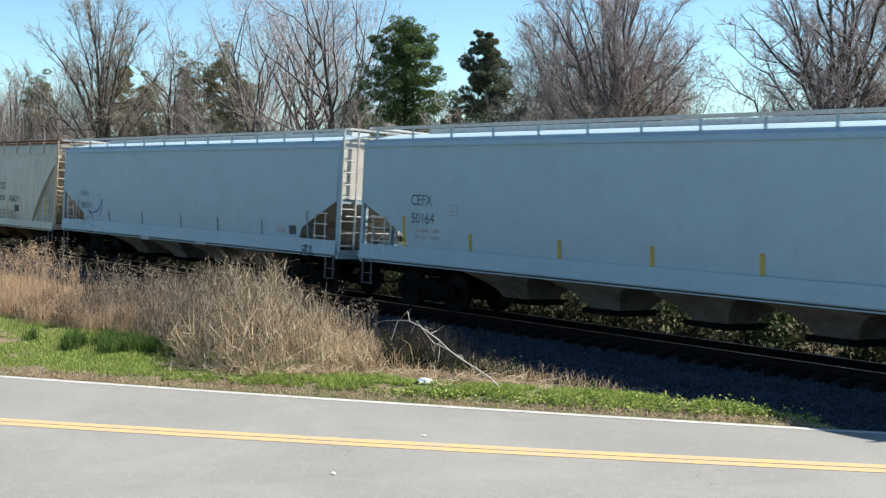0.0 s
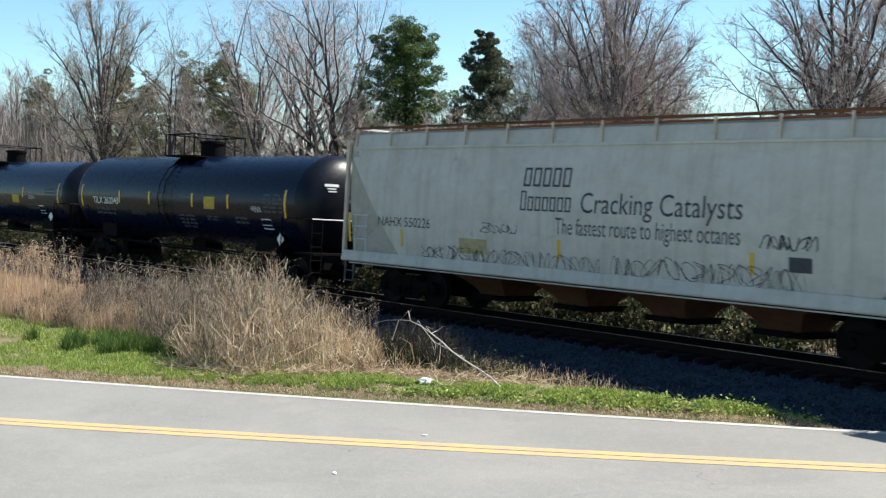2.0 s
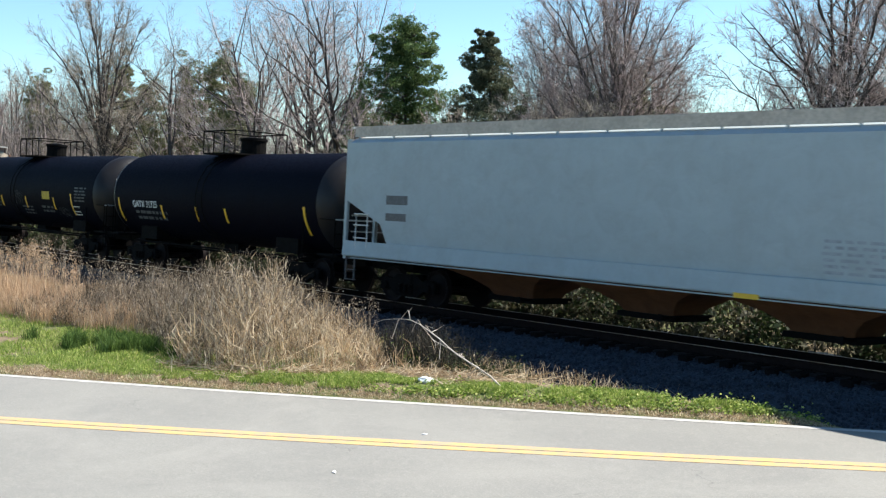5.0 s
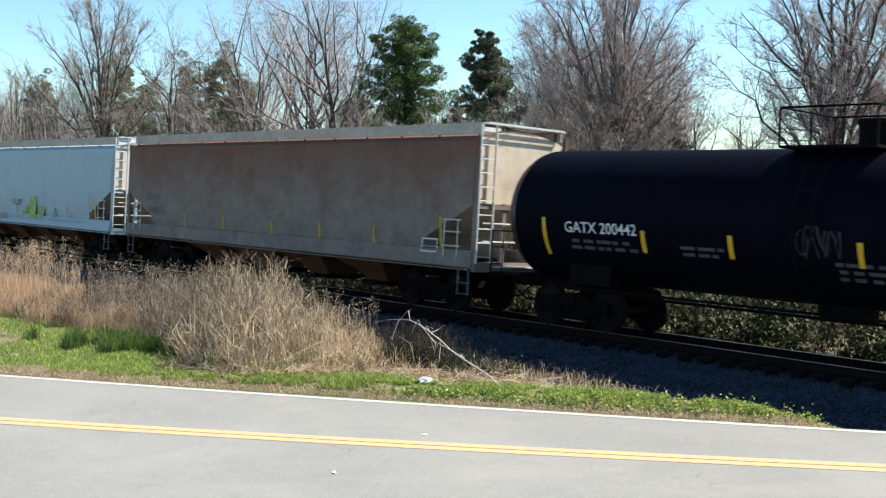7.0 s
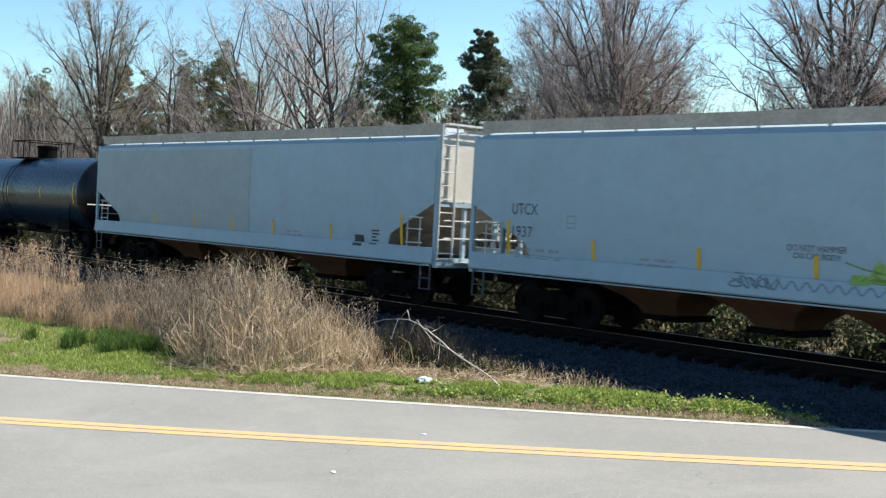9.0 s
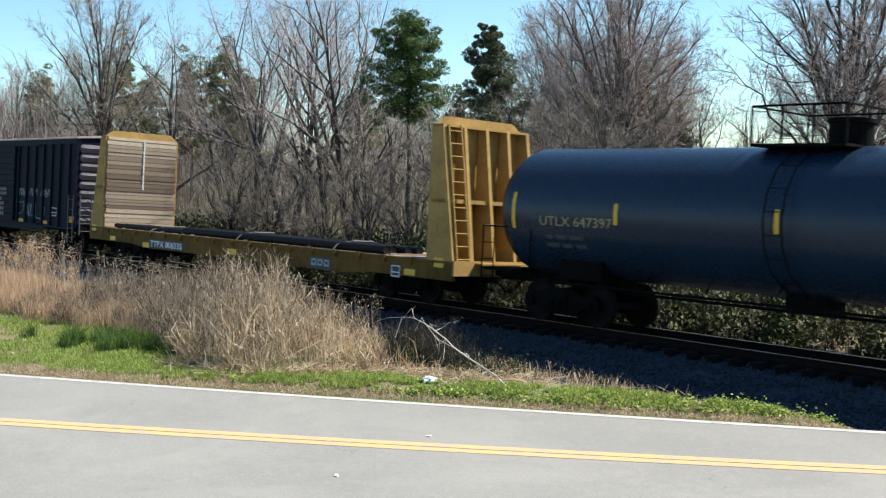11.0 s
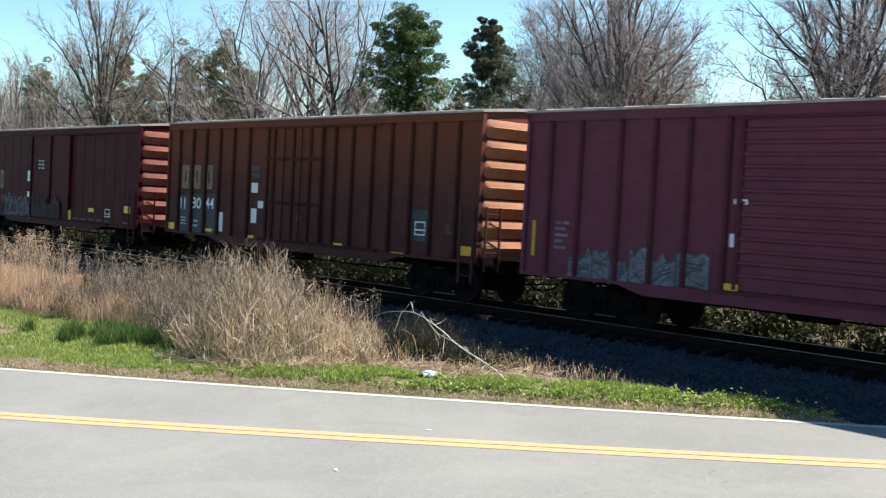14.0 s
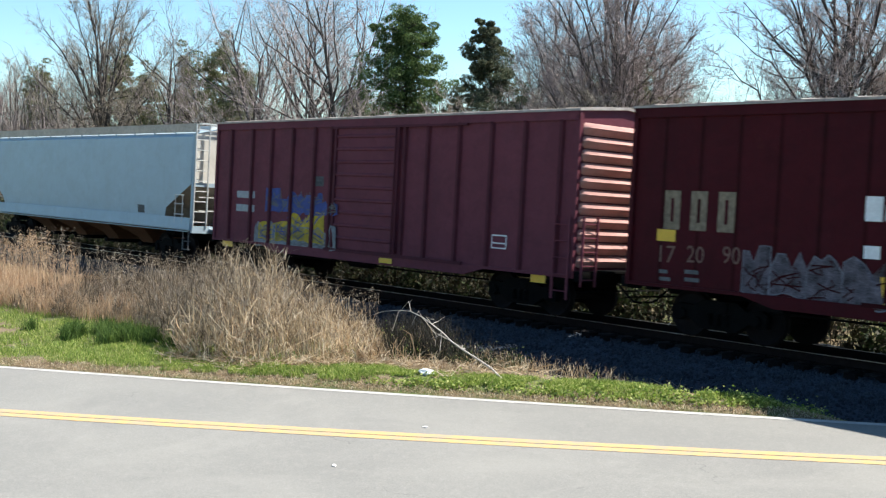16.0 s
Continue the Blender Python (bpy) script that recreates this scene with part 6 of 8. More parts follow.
add_car(tank_car, -123.75, -138.35, paint="black_worn", head="tank_head_dull", radius=1.53, top=3.97, strips=[-6.19, -2.91, -0.47, 1.41, 5.94], label="dull brown-black tank car with low yellow strips", strip_z=1.95)
add_car(tank_car, -138.75, -155.75, paint="black_worn", head="tank_head_dull", radius=1.54, top=3.97, strips=[-6.80, -3.94, -1.76, 1.0, 3.96, 5.71], label="dull black tank car with low yellow strips and scrawls", strip_z=2.0, dome=-0.1)
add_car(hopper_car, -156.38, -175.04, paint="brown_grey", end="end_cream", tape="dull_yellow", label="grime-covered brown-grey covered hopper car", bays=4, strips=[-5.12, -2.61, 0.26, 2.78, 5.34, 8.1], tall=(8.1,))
add_car(hopper_car, -176.45, -195.13, paint="pale_grey", label="pale grey covered hopper car with green spray paint", bays=4, strips=[-8.06, -5.4, -2.6, 0.02, 2.6, 5.28, 7.92], tall=(-8.06, 7.92))
add_car(hopper_car, -196.51, -216.33, paint="pale_grey", label="pale grey covered hopper car with one dull half", bays=3, strips=[-5.18, -2.39, 0.02, 2.4, 5.38, 8.56], tall=(8.56,), dull_to=1.04)
add_car(tank_car, -217.6, -233.6, paint="blue_tank", radius=1.50, top=3.90, strips=[-7.02, -3.93, 0.0, 3.6, 6.9], label="dark blue tank car with yellow strips")
add_car(flat_car, -234.67, -255.67, label="dirty yellow bulkhead flatcar loaded with black pipes")
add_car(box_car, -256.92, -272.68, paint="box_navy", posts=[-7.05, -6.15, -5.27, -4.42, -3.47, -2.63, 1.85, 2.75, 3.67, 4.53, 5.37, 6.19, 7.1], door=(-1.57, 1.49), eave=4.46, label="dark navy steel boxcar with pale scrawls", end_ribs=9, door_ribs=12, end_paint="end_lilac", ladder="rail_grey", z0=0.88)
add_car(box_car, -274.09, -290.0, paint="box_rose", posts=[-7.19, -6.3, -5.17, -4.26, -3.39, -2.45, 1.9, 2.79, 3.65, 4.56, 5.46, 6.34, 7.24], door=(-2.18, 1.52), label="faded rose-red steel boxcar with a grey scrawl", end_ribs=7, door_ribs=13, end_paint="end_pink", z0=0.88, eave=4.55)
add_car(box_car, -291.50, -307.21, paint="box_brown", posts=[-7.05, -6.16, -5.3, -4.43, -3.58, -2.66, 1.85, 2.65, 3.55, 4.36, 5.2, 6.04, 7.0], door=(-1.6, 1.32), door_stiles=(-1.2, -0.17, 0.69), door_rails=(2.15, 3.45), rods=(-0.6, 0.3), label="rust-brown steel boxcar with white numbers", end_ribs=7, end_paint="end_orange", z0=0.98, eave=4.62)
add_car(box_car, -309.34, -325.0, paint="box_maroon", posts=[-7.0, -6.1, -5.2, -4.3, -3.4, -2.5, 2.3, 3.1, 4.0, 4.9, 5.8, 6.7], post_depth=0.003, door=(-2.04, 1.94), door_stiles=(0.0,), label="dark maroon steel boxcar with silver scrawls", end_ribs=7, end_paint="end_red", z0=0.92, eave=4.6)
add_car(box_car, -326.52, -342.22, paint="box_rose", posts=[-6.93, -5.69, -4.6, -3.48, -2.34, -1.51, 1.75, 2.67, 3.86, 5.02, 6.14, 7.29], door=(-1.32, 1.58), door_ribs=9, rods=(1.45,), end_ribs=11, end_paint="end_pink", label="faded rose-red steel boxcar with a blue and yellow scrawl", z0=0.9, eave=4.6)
add_car(hopper_car, -343.73, -362.5, paint="pale_grey", label="pale grey covered hopper car behind the boxcars", bays=4, strips=[])


def pipe_load():
    """Black pipes and their straps, lying on the flatcar and moving with it."""
    mid = TRAIN[12][1]
    rng = random.Random(8)
    for x0, x1, ys, z in ((-9.0, -2.2, (-1.2, -0.98, -0.78, -0.5), 1.19), (-3.6, 8.4, (-1.2, -0.94, -0.66, -0.3), 1.225)):
        r = 0.085 if z < 1.2 else 0.12
        for y in ys:
            if z < 1.2:
                a, b = x0 + rng.uniform(-0.1, 0.9), -3.75
            else:
                a, b = x0 + rng.uniform(0.0, 0.15), x1 + rng.uniform(-1.2, 0.0)
            g = Geo().lathe([(r - 0.015, a + 0.01), (r, a), (r, b), (r - 0.015, b - 0.01)], "x", 14, (0, y, z))
            g.lathe([(r - 0.02, a - 0.001), (r - 0.02, a + 0.002)], "x", 14, (0, y, z))
            ob = part("pipe", g, "pipe", smooth=40)
            tagged(ob, "long black steel pipe lying on the flatcar", "pipe", "pipes on the flatcar")
            TRAIN.append((ob, mid))
    for x in (-5.6, 0.2, 5.4):
        top = 1.31 if x < -3.6 else 1.38
        g = Geo()
        for p, q in (((x, -1.47, 1.12), (x + 0.02, -1.35, top - 0.12)), ((x + 0.02, -1.35, top - 0.12), (x + 0.3, -1.0, top)), ((x + 0.3, -1.0, top), (x + 0.3, -0.3, top)), ((x + 0.3, -0.3, top), (x + 0.3, -0.05, 1.12))):
            g.rod(p, q, 0.018, n=5)
        ob = tagged(part("strap", g, "strap"), "pale steel strap over the pipes", "strap", "straps on the flatcar")
        TRAIN.append((ob, mid))
    for x in (-8.0, -5.0, -2.9, 0.5, 4.0, 7.8):
        ob = tagged(part("dunnage", Geo().box(x - 0.06, x + 0.06, -1.35, 1.35, 1.112, 1.15), "wood"), "rough wooden bearer under the pipes", "timber", "bearers on the flatcar")
        TRAIN.append((ob, mid))


pipe_load()
for load, _ in TRAIN[19:]:
    for v in load.data.vertices:
        v.co.z += LIFT


# ---- plants ----
def cloud_mesh(name, verts, faces, material):
    me = bpy.data.meshes.new(name)
    me.from_pydata(verts.tolist(), [], faces)
    me.materials.append(MAT[material])
    return me


def ribbons(rs, base, height, lean, width, droop=0.15, way=None):
    """Bent tapering blades: base points (n, 3), heights (n), sideways lean as a share of the height, widths."""
    n = len(base)
    a = rs.uniform(0, 2 * np.pi, n) if way is None else way + rs.normal(0, 0.6, n)
    out = np.stack([np.cos(a), np.sin(a), np.zeros(n)], 1)
    l = np.abs(rs.normal(0, lean, n))
    up = np.array([0, 0, 1.0])
    mid = base + height[:, None] * (0.55 * up + out * (l * 0.35)[:, None])
    tip = base + height[:, None] * ((1 - droop * l)[:, None] * up + out * l[:, None])
    b = rs.uniform(0, 2 * np.pi, n)
    side = np.stack([np.cos(b), np.sin(b), rs.normal(0, 0.2, n)], 1) * width[:, None] / 2
    v = np.stack([base - side, base + side, mid - side * 0.8, mid + side * 0.8, tip], 1).reshape(-1, 3)
    f = []
    for i in range(0, 5 * n, 5):
        f.append((i, i + 1, i + 3, i + 2))
        f.append((i + 2, i + 3, i + 4))
    return v, f


def flakes(rs, pos, size, flat=0.0, slim=0.55):
    """Small four-sided leaves turned at random; a low slim makes them needles."""
    n = len(pos)
    u = rs.normal(0, 1, (n, 3))
    u[:, 2] *= 1 - flat
    u /= np.linalg.norm(u, axis=1)[:, None] + 1e-9
    w = rs.normal(0, 1, (n, 3))
    w -= (w * u).sum(1)[:, None] * u
    w /= np.linalg.norm(w, axis=1)[:, None] + 1e-9
    s = size[:, None]
    v = np.stack([pos - u * s, pos + w * s * slim, pos + u * s, pos - w * s * slim], 1).reshape(-1, 3)
    return v, [(i, i + 1, i + 2, i + 3) for i in range(0, 4 * n, 4)]


def joined(sets):
    vs, fs, o = [], [], 0
    for v, f in sets:
        vs.append(v)
        fs += [tuple(i + o for i in q) for q in f]
        o += len(v)
    return np.concatenate(vs), fs


def on_ground(x, y, roadside_=True):
    if roadside_:
        return np.array([(ground_z(a * ROADSIDE, b * ROADSIDE) - ROAD_Z) / ROADSIDE for a, b in zip(x, y)])
    return np.array([ground_z(a, b) for a, b in zip(x, y)])


def stuff(name, sets, material, label, category, roadside_=True):
    v, f = joined(sets)
    if roadside_:
        v = v * ROADSIDE + np.array((0, 0, ROAD_Z))
    ob = part(name, cloud_mesh(name, v, f, material), material)
    return tagged(ob, label, category, kind="stuff")


def branchy_weeds(rs, base, height, width, twigs=5, lean=0.35, spread_=0.5):
    """Stalks with side twigs in their upper half."""
    sets = [ribbons(rs, base, height, lean * 0.6, width, 0.1)]
    for k in range(twigs):
        share = rs.uniform(0.3, 0.85, len(base))
        b = base + np.stack([rs.normal(0, 0.05, len(base)) * height, rs.normal(0, 0.05, len(base)) * height, share * height], 1)
        sets.append(ribbons(rs, b, height * rs.uniform(0.15, 0.4, len(base)), spread_, width * 0.75, 0.3))
    return sets


def shards(rs, pos, length, width, flat=0.0, rise=0.4):
    """Broken stems: thin bent strips that point any way, mostly upwards."""
    n = len(pos)
    d = rs.normal(0, 1, (n, 3))
    d[:, 2] = np.abs(d[:, 2]) * (1 - flat) + rise * (1 - flat)
    d /= np.linalg.norm(d, axis=1)[:, None]
    k = rs.normal(0, 0.16, (n, 3)) * length[:, None]
    side = np.cross(d, rs.normal(0, 1, (n, 3)))
    side *= (width / 2 / (np.linalg.norm(side, axis=1) + 1e-9))[:, None]
    a, m, c = pos, pos + d * (length * 0.5)[:, None] + k, pos + d * length[:, None]
    v = np.stack([a - side, a + side, m - side, m + side, c - side * 0.3, c + side * 0.3], 1).reshape(-1, 3)
    f = []
    for i in range(0, 6 * n, 6):
        f += [(i, i + 1, i + 3, i + 2), (i + 2, i + 3, i + 5, i + 4)]
    return v, f


def weed_front(x):
    """y where the tall weeds begin behind the roadside grass."""
    return np.interp(x, [-40, -29, -27.8, -26, -23.2, -21.7, -20.5, -19.7, -19.1, -18.4, -17.6], [12.1, 12.3, 12.9, 12.9, 12.1, 11.85, 12.2, 12.75, 13.8, 14.6, 15.1]) + 0.12 * np.sin(x * 5.1)


def thicket_height(x, y):
    """Height of the dry weeds by the road: a tall crest that falls off to both sides and to the back."""
    u = x + 1.5 * (y - 13.6)
    h = np.interp(u, [-34, -31.3, -28.4, -26, -24, -22.3, -21.5, -20.5, -19.6, -18.6, -17.6, -16.9], [0.55, 0.8, 1.2, 1.55, 1.85, 2.16, 2.14, 1.92, 1.62, 1.28, 0.8, 0.1])
    rise = np.clip((y - weed_front(x) + 0.12) / 1.3, 0, 1) ** 0.55
    back = np.clip((16.3 - y) / 0.8, 0, 1) ** 0.5
    return h * rise * back * np.clip(1.10 - 0.07 * (y - 12.2), 0.6, 1.1)


def clumpy(x, y, z=4.0):
    return np.array([noise.noise((a * 1.0, b * 1.0, z)) + 0.8 * noise.noise((a * 2.6, b * 2.6, z + 5)) for a, b in zip(x, y)])


def verge_plants():
    rs = np.random.RandomState(7)
    edge = np.vectorize(edge_line)

    def field(n):
        x = rs.uniform(-33, -17.0, n)
        y = rs.uniform(11.6, 16.3, n)
        h = thicket_height(x, y)
        c = clumpy(x, y)
        keep = (y > weed_front(x)) & (h > 0.15) & (c > rs.uniform(-0.9, 0.3, n))
        x, y, h, c = x[keep], y[keep], h[keep], c[keep]
        h = h * np.clip(0.86 + 0.42 * c, 0.4, 1.18)
        warm = np.clip(0.36 + 0.16 * (x + 1.0 * (y - 13.0) + 22.3) + 0.5 * c, 0.12, 0.92)
        return x, y, h, warm

    # stalks with side twigs
    x, y, h, warm = field(5200)
    h = h * (0.55 + 0.5 * rs.uniform(0, 1, len(x)))
    base = np.stack([x, y, on_ground(x, y) - 0.02], 1)
    cut = rs.uniform(0, 1, len(x)) < warm * 0.8
    stuff("dry_weeds", branchy_weeds(rs, base[cut], h[cut], rs.uniform(0.008, 0.018, cut.sum()), 6, 0.4, 0.8), "dry_grass", "dry straw-coloured weeds tangled beside the road", "weeds")
    stuff("grey_weeds", branchy_weeds(rs, base[~cut], h[~cut], rs.uniform(0.008, 0.016, (~cut).sum()), 8, 0.4, 0.9), "dry_grey", "dry grey-brown weed stalks tangled beside the road", "weeds")
    # broken stems, curled leaves and fluff that fill the thicket
    x, y, h, warm = field(62000)
    share = rs.uniform(0, 1, len(x)) ** 0.55
    at = np.stack([x, y, on_ground(x, y) + h * share], 1)
    gap = np.array([noise.noise((p[0] * 2.2, p[1] * 2.2, p[2] * 2.2)) + 0.5 * noise.noise((p[0] * 5, p[1] * 5, p[2] * 5)) for p in at])
    keep = gap > rs.uniform(-0.12, 0.30, len(x))
    at, warm, share = at[keep], warm[keep], share[keep]
    straw = rs.uniform(0, 1, len(at)) < np.clip(warm + 0.75 * (0.5 - share), 0.03, 0.95)
    p = at[straw]
    stuff("straw_sprigs", [shards(rs, p, rs.uniform(0.10, 0.42, len(p)) * rs.uniform(0.5, 1, len(p)), rs.uniform(0.007, 0.018, len(p)), rise=1.3)], "dry_grass", "short broken straw inside the weeds", "straw")
    p = at[~straw]
    top = p[share[~straw] > 0.86]
    stuff("grey_sprigs", [shards(rs, p, rs.uniform(0.08, 0.34, len(p)), rs.uniform(0.006, 0.013, len(p)), rise=1.5), flakes(rs, p[::3], rs.uniform(0.012, 0.034, len(p[::3])))], "dry_brown", "brown broken sprigs and curled dead leaves", "weeds")
    fluff = np.repeat(top[::6], 7, axis=0) + rs.normal(0, 0.035, (len(top[::6]) * 7, 3))
    stuff("seed_fluff", [flakes(rs, fluff, rs.uniform(0.010, 0.022, len(fluff)))], "dry_grey", "pale fluffy seed heads over the weeds", "weeds")
    # stout bright straw in the front of the thicket
    n = 5600
    x = rs.uniform(-22.6, -18.3, n)
    y = weed_front(x) + np.abs(rs.normal(0, 0.7, n))
    c = clumpy(x * 1.6, y * 1.6, 9.0)
    keep = c > rs.uniform(0.0, 0.7, n)
    x, y = x[keep], y[keep]
    z = on_ground(x, y) + rs.uniform(0, 1, len(x)) ** 1.5 * 0.62 * thicket_height(x, y)
    stuff("bent_straw", [shards(rs, np.stack([x, y, z], 1), rs.uniform(0.2, 0.8, len(x)), rs.uniform(0.009, 0.021, len(x)), rise=1.0)], "straw_pale", "stout bent pale straw over the weeds", "straw")
    # long bare stalks that lean across the front
    n = 60
    x = rs.uniform(-22.8, -18.0, n)
    y = weed_front(x) + 0.25 + np.abs(rs.normal(0.1, 0.5, n))
    z = on_ground(x, y) + rs.uniform(0, 0.5, n) * thicket_height(x, y)
    stuff("leaning_stalks", [ribbons(rs, np.stack([x, y, z], 1), rs.uniform(0.5, 1.2, n), 0.9, rs.uniform(0.014, 0.028, n), 0.4)], "straw_pale", "long pale stalks leaning across the weeds", "straw")
    # matted straw at the foot of the weeds
    n = 7000
    x = np.where(rs.uniform(0, 1, n) < 0.75, rs.uniform(-19.6, -16.4, n), rs.uniform(-22.5, -19, n))
    y = weed_front(x) + rs.normal(-0.05, 0.28, n)
    mat = rs.uniform(0, 1, n) < 0.13
    x = np.where(mat, rs.uniform(-17.4, -13.9, n), x)
    y = np.where(mat, 15.75 + 0.62 * (x + 17.2) + rs.normal(0, 0.3, n), y)
    keep = (clumpy(x, y, 12.0) > rs.uniform(-0.7, 0.4, n)) & (y > edge(x) + 0.9)
    x, y = x[keep], y[keep]
    base = np.stack([x, y, on_ground(x, y) + np.abs(rs.normal(0, 0.045, len(x)))], 1)
    stuff("fallen_straw", [shards(rs, base, rs.uniform(0.12, 0.5, len(x)), rs.uniform(0.008, 0.02, len(x)), 0.85)], "dry_grass", "matted dead straw at the foot of the weeds", "straw")
    # thin weeds between the thicket and the track, shade put into their dark colour
    n = 3000
    x, y = rs.uniform(-20.8, -16.9, n), rs.uniform(15.2, 16.9, n)
    keep = (clumpy(x, y, 15.0) > rs.uniform(-0.5, 0.5, n)) & (y > weed_front(x) + 0.2)
    x, y = x[keep], y[keep]
    h = rs.uniform(0.25, 0.95, len(x)) * np.clip((-16.2 - x) / 2.2, 0.3, 1)
    base = np.stack([x, y, on_ground(x, y)], 1)
    stuff("thin_weeds", branchy_weeds(rs, base, h, rs.uniform(0.006, 0.012, len(x)), 5, 0.5, 0.8), "undergrowth", "thin brown weeds at the foot of the ballast", "weeds")
    at = np.repeat(base[::3], 14, axis=0) + np.abs(rs.normal(0, 1, (len(base[::3]) * 14, 3))) * (0.12, 0.12, 0.16)
    stuff("dark_weeds", [flakes(rs, at, rs.uniform(0.018, 0.045, len(at)), 0.4)], "weed_green", "low dark green leafy weeds in the grass", "weeds")
    n = 5200
    tuft = rs.randint(0, 34, n)
    tx = rs.normal(-25.6, 1.15, 34)
    ty = np.clip(rs.normal(11.9, 0.45, 34) + 0.3 * (tx + 25.6), 10.6, 12.9)
    x, y = tx[tuft] + rs.normal(0, 0.12, n), ty[tuft] + rs.normal(0, 0.10, n)
    base = np.stack([x, y, on_ground(x, y)], 1)
    stuff("tall_grass", [ribbons(rs, base, rs.uniform(0.14, 0.42, n), 0.6, rs.uniform(0.010, 0.020, n))], "grass_deep", "taller deep green grass tufts", "grass")
    # tan plumes over the russet grass
    n = 70
    x, y = rs.uniform(-36.5, -30.2, n), rs.uniform(12.7, 13.6, n)
    h = np.interp(x, [-37, -35, -33, -31.4, -30.2], [1.6, 1.85, 2.05, 1.6, 1.2]) * rs.uniform(0.68, 1.02, n)
    base = np.stack([x, y, on_ground(x, y)], 1)
    tips = base + np.stack([rs.normal(0, 0.12, n), rs.normal(0, 0.12, n), h * 0.98], 1)
    puff = np.repeat(tips, 34, axis=0) + rs.normal(0, 1, (n * 34, 3)) * (0.05, 0.05, 0.085)
    stuff("tan_plumes", branchy_weeds(rs, base, h, rs.uniform(0.008, 0.014, n), 5, 0.2, 0.4) + [flakes(rs, puff, rs.uniform(0.012, 0.03, len(puff)))], "dry_red", "tall dead stalks with fluffy tan plumes", "weeds")
    # russet grass
    n = 30000
    x = rs.uniform(-48, -26.0, n)
    y = rs.uniform(10.6, 15.4, n)
    keep = (y > weed_front(x) - 0.1 + 0.3 * np.sin(x * 2.3)) & (rs.uniform(0, 1, n) < np.clip((-27.0 - x) / 3.0, 0, 1))
    x, y = x[keep], y[keep]
    base = np.stack([x, y, on_ground(x, y)], 1)
    h = rs.uniform(0.42, 0.84, len(x)) * (0.95 + 0.2 * np.sin(x * 1.3) * np.cos(y * 0.9))
    stuff("russet_grass", [ribbons(rs, base, h, 0.45, rs.uniform(0.008, 0.016, len(x)))], "dry_red", "dense russet dead grass beside the road", "grass")
    # pale seed heads in front of the track
    n = 900
    x = rs.uniform(-48, -21.5, n)
    y = rs.uniform(14.6, 17.0, n)
    keep = (np.sin(x * 1.9) + rs.uniform(-0.9, 0.9, n) > -0.1)
    x, y = x[keep], y[keep]
    h = rs.uniform(0.7, 1.35, len(x)) + 0.5 * np.exp(-((x + 39.0) / 1.6) ** 2)
    base = np.stack([x, y, on_ground(x, y)], 1)
    tips = base + np.stack([rs.normal(0, 0.08, len(x)), rs.normal(0, 0.08, len(x)), h], 1)
    heads = np.repeat(tips, 9, axis=0) + rs.normal(0, 0.055, (len(x) * 9, 3))
    stuff("seed_stalks", branchy_weeds(rs, base, h, rs.uniform(0.008, 0.012, len(x)), 4) + [flakes(rs, heads, rs.uniform(0.012, 0.03, len(heads)))], "dry_grey", "tall dead stalks with pale fluffy seed heads", "weeds")
    # green grass along the road
    n = 125000
    x = -8.2 - 31.8 * rs.uniform(0, 1, n) ** 0.95
    wide = np.where(x < -20.2, np.maximum(weed_front(x) + 0.4 - edge(x), 0.6), np.where((x > -17.8) & (x < -13.6), 1.15, 1.5)) * np.clip((-9.5 - x) / 2.5, 0.35, 1)
    off = 0.62 + rs.uniform(0, 1, n) * wide
    y = edge(x) + off
    patch = np.array([noise.noise((a * 0.9, b * 0.9, 2.0)) + 0.6 * noise.noise((a * 3, b * 3, 7.0)) for a, b in zip(x, y)])
    keep = (patch > np.where(x < -21, -0.4, -0.3) + 0.3 * (off < 0.85)) & (y < 17.9)
    x, y, patch = x[keep], y[keep], patch[keep]
    h = rs.uniform(0.035, 0.10, len(x)) * (1 + 0.9 * np.clip(patch, 0, 1))
    base = np.stack([x, y, on_ground(x, y)], 1)
    stuff("verge_grass", [ribbons(rs, base, h, 0.7, rs.uniform(0.010, 0.020, len(x)))], "grass", "short green roadside grass in patches", "grass")
    n = 20000
    x = rs.uniform(-40, -8.2, n)
    y = edge(x) + 0.25 + np.abs(rs.normal(0, 0.33, n))
    base = np.stack([x, y, on_ground(x, y) + 0.005], 1)
    stuff("dead_grass", [ribbons(rs, base, rs.uniform(0.03, 0.09, n), 1.4, rs.uniform(0.006, 0.012, n), 0.7)], "dry_grass", "thin dead grass at the edge of the asphalt", "grass")
    # leafy weeds: tufts along the bank and two dark clumps in the grass
    spots = []
    for _ in range(260):
        x = rs.uniform(-17.5, -9.2)
        spots.append((x, edge_line(x) + 0.55 + abs(rs.normal(0, 0.38)), rs.uniform(0.07, 0.15), rs.uniform(0.05, 0.15)))
    for _ in range(70):
        spots.append((-20.2 + rs.normal(0, 0.9), 16.2 + rs.normal(0, 0.5), rs.uniform(0.12, 0.2), rs.uniform(0.1, 0.3)))
    pos, size = [], []
    for a, b, r, h in spots:
        if b > 17.7:
            continue
        k = rs.randint(16, 26)
        pos.append(np.stack([a + rs.normal(0, r * 0.6, k), b + rs.normal(0, r * 0.6, k), on_ground([a], [b])[0] + np.abs(rs.normal(0, h * 0.6, k))], 1))
        size.append(rs.uniform(0.018, 0.045, k))
    stuff("leafy_weeds", [flakes(rs, np.concatenate(pos), np.concatenate(size), 0.5)], "grass", "low bright green leafy weeds along the bank", "weeds")
    # small dry clumps on the bank and beside the thicket
    sets = []
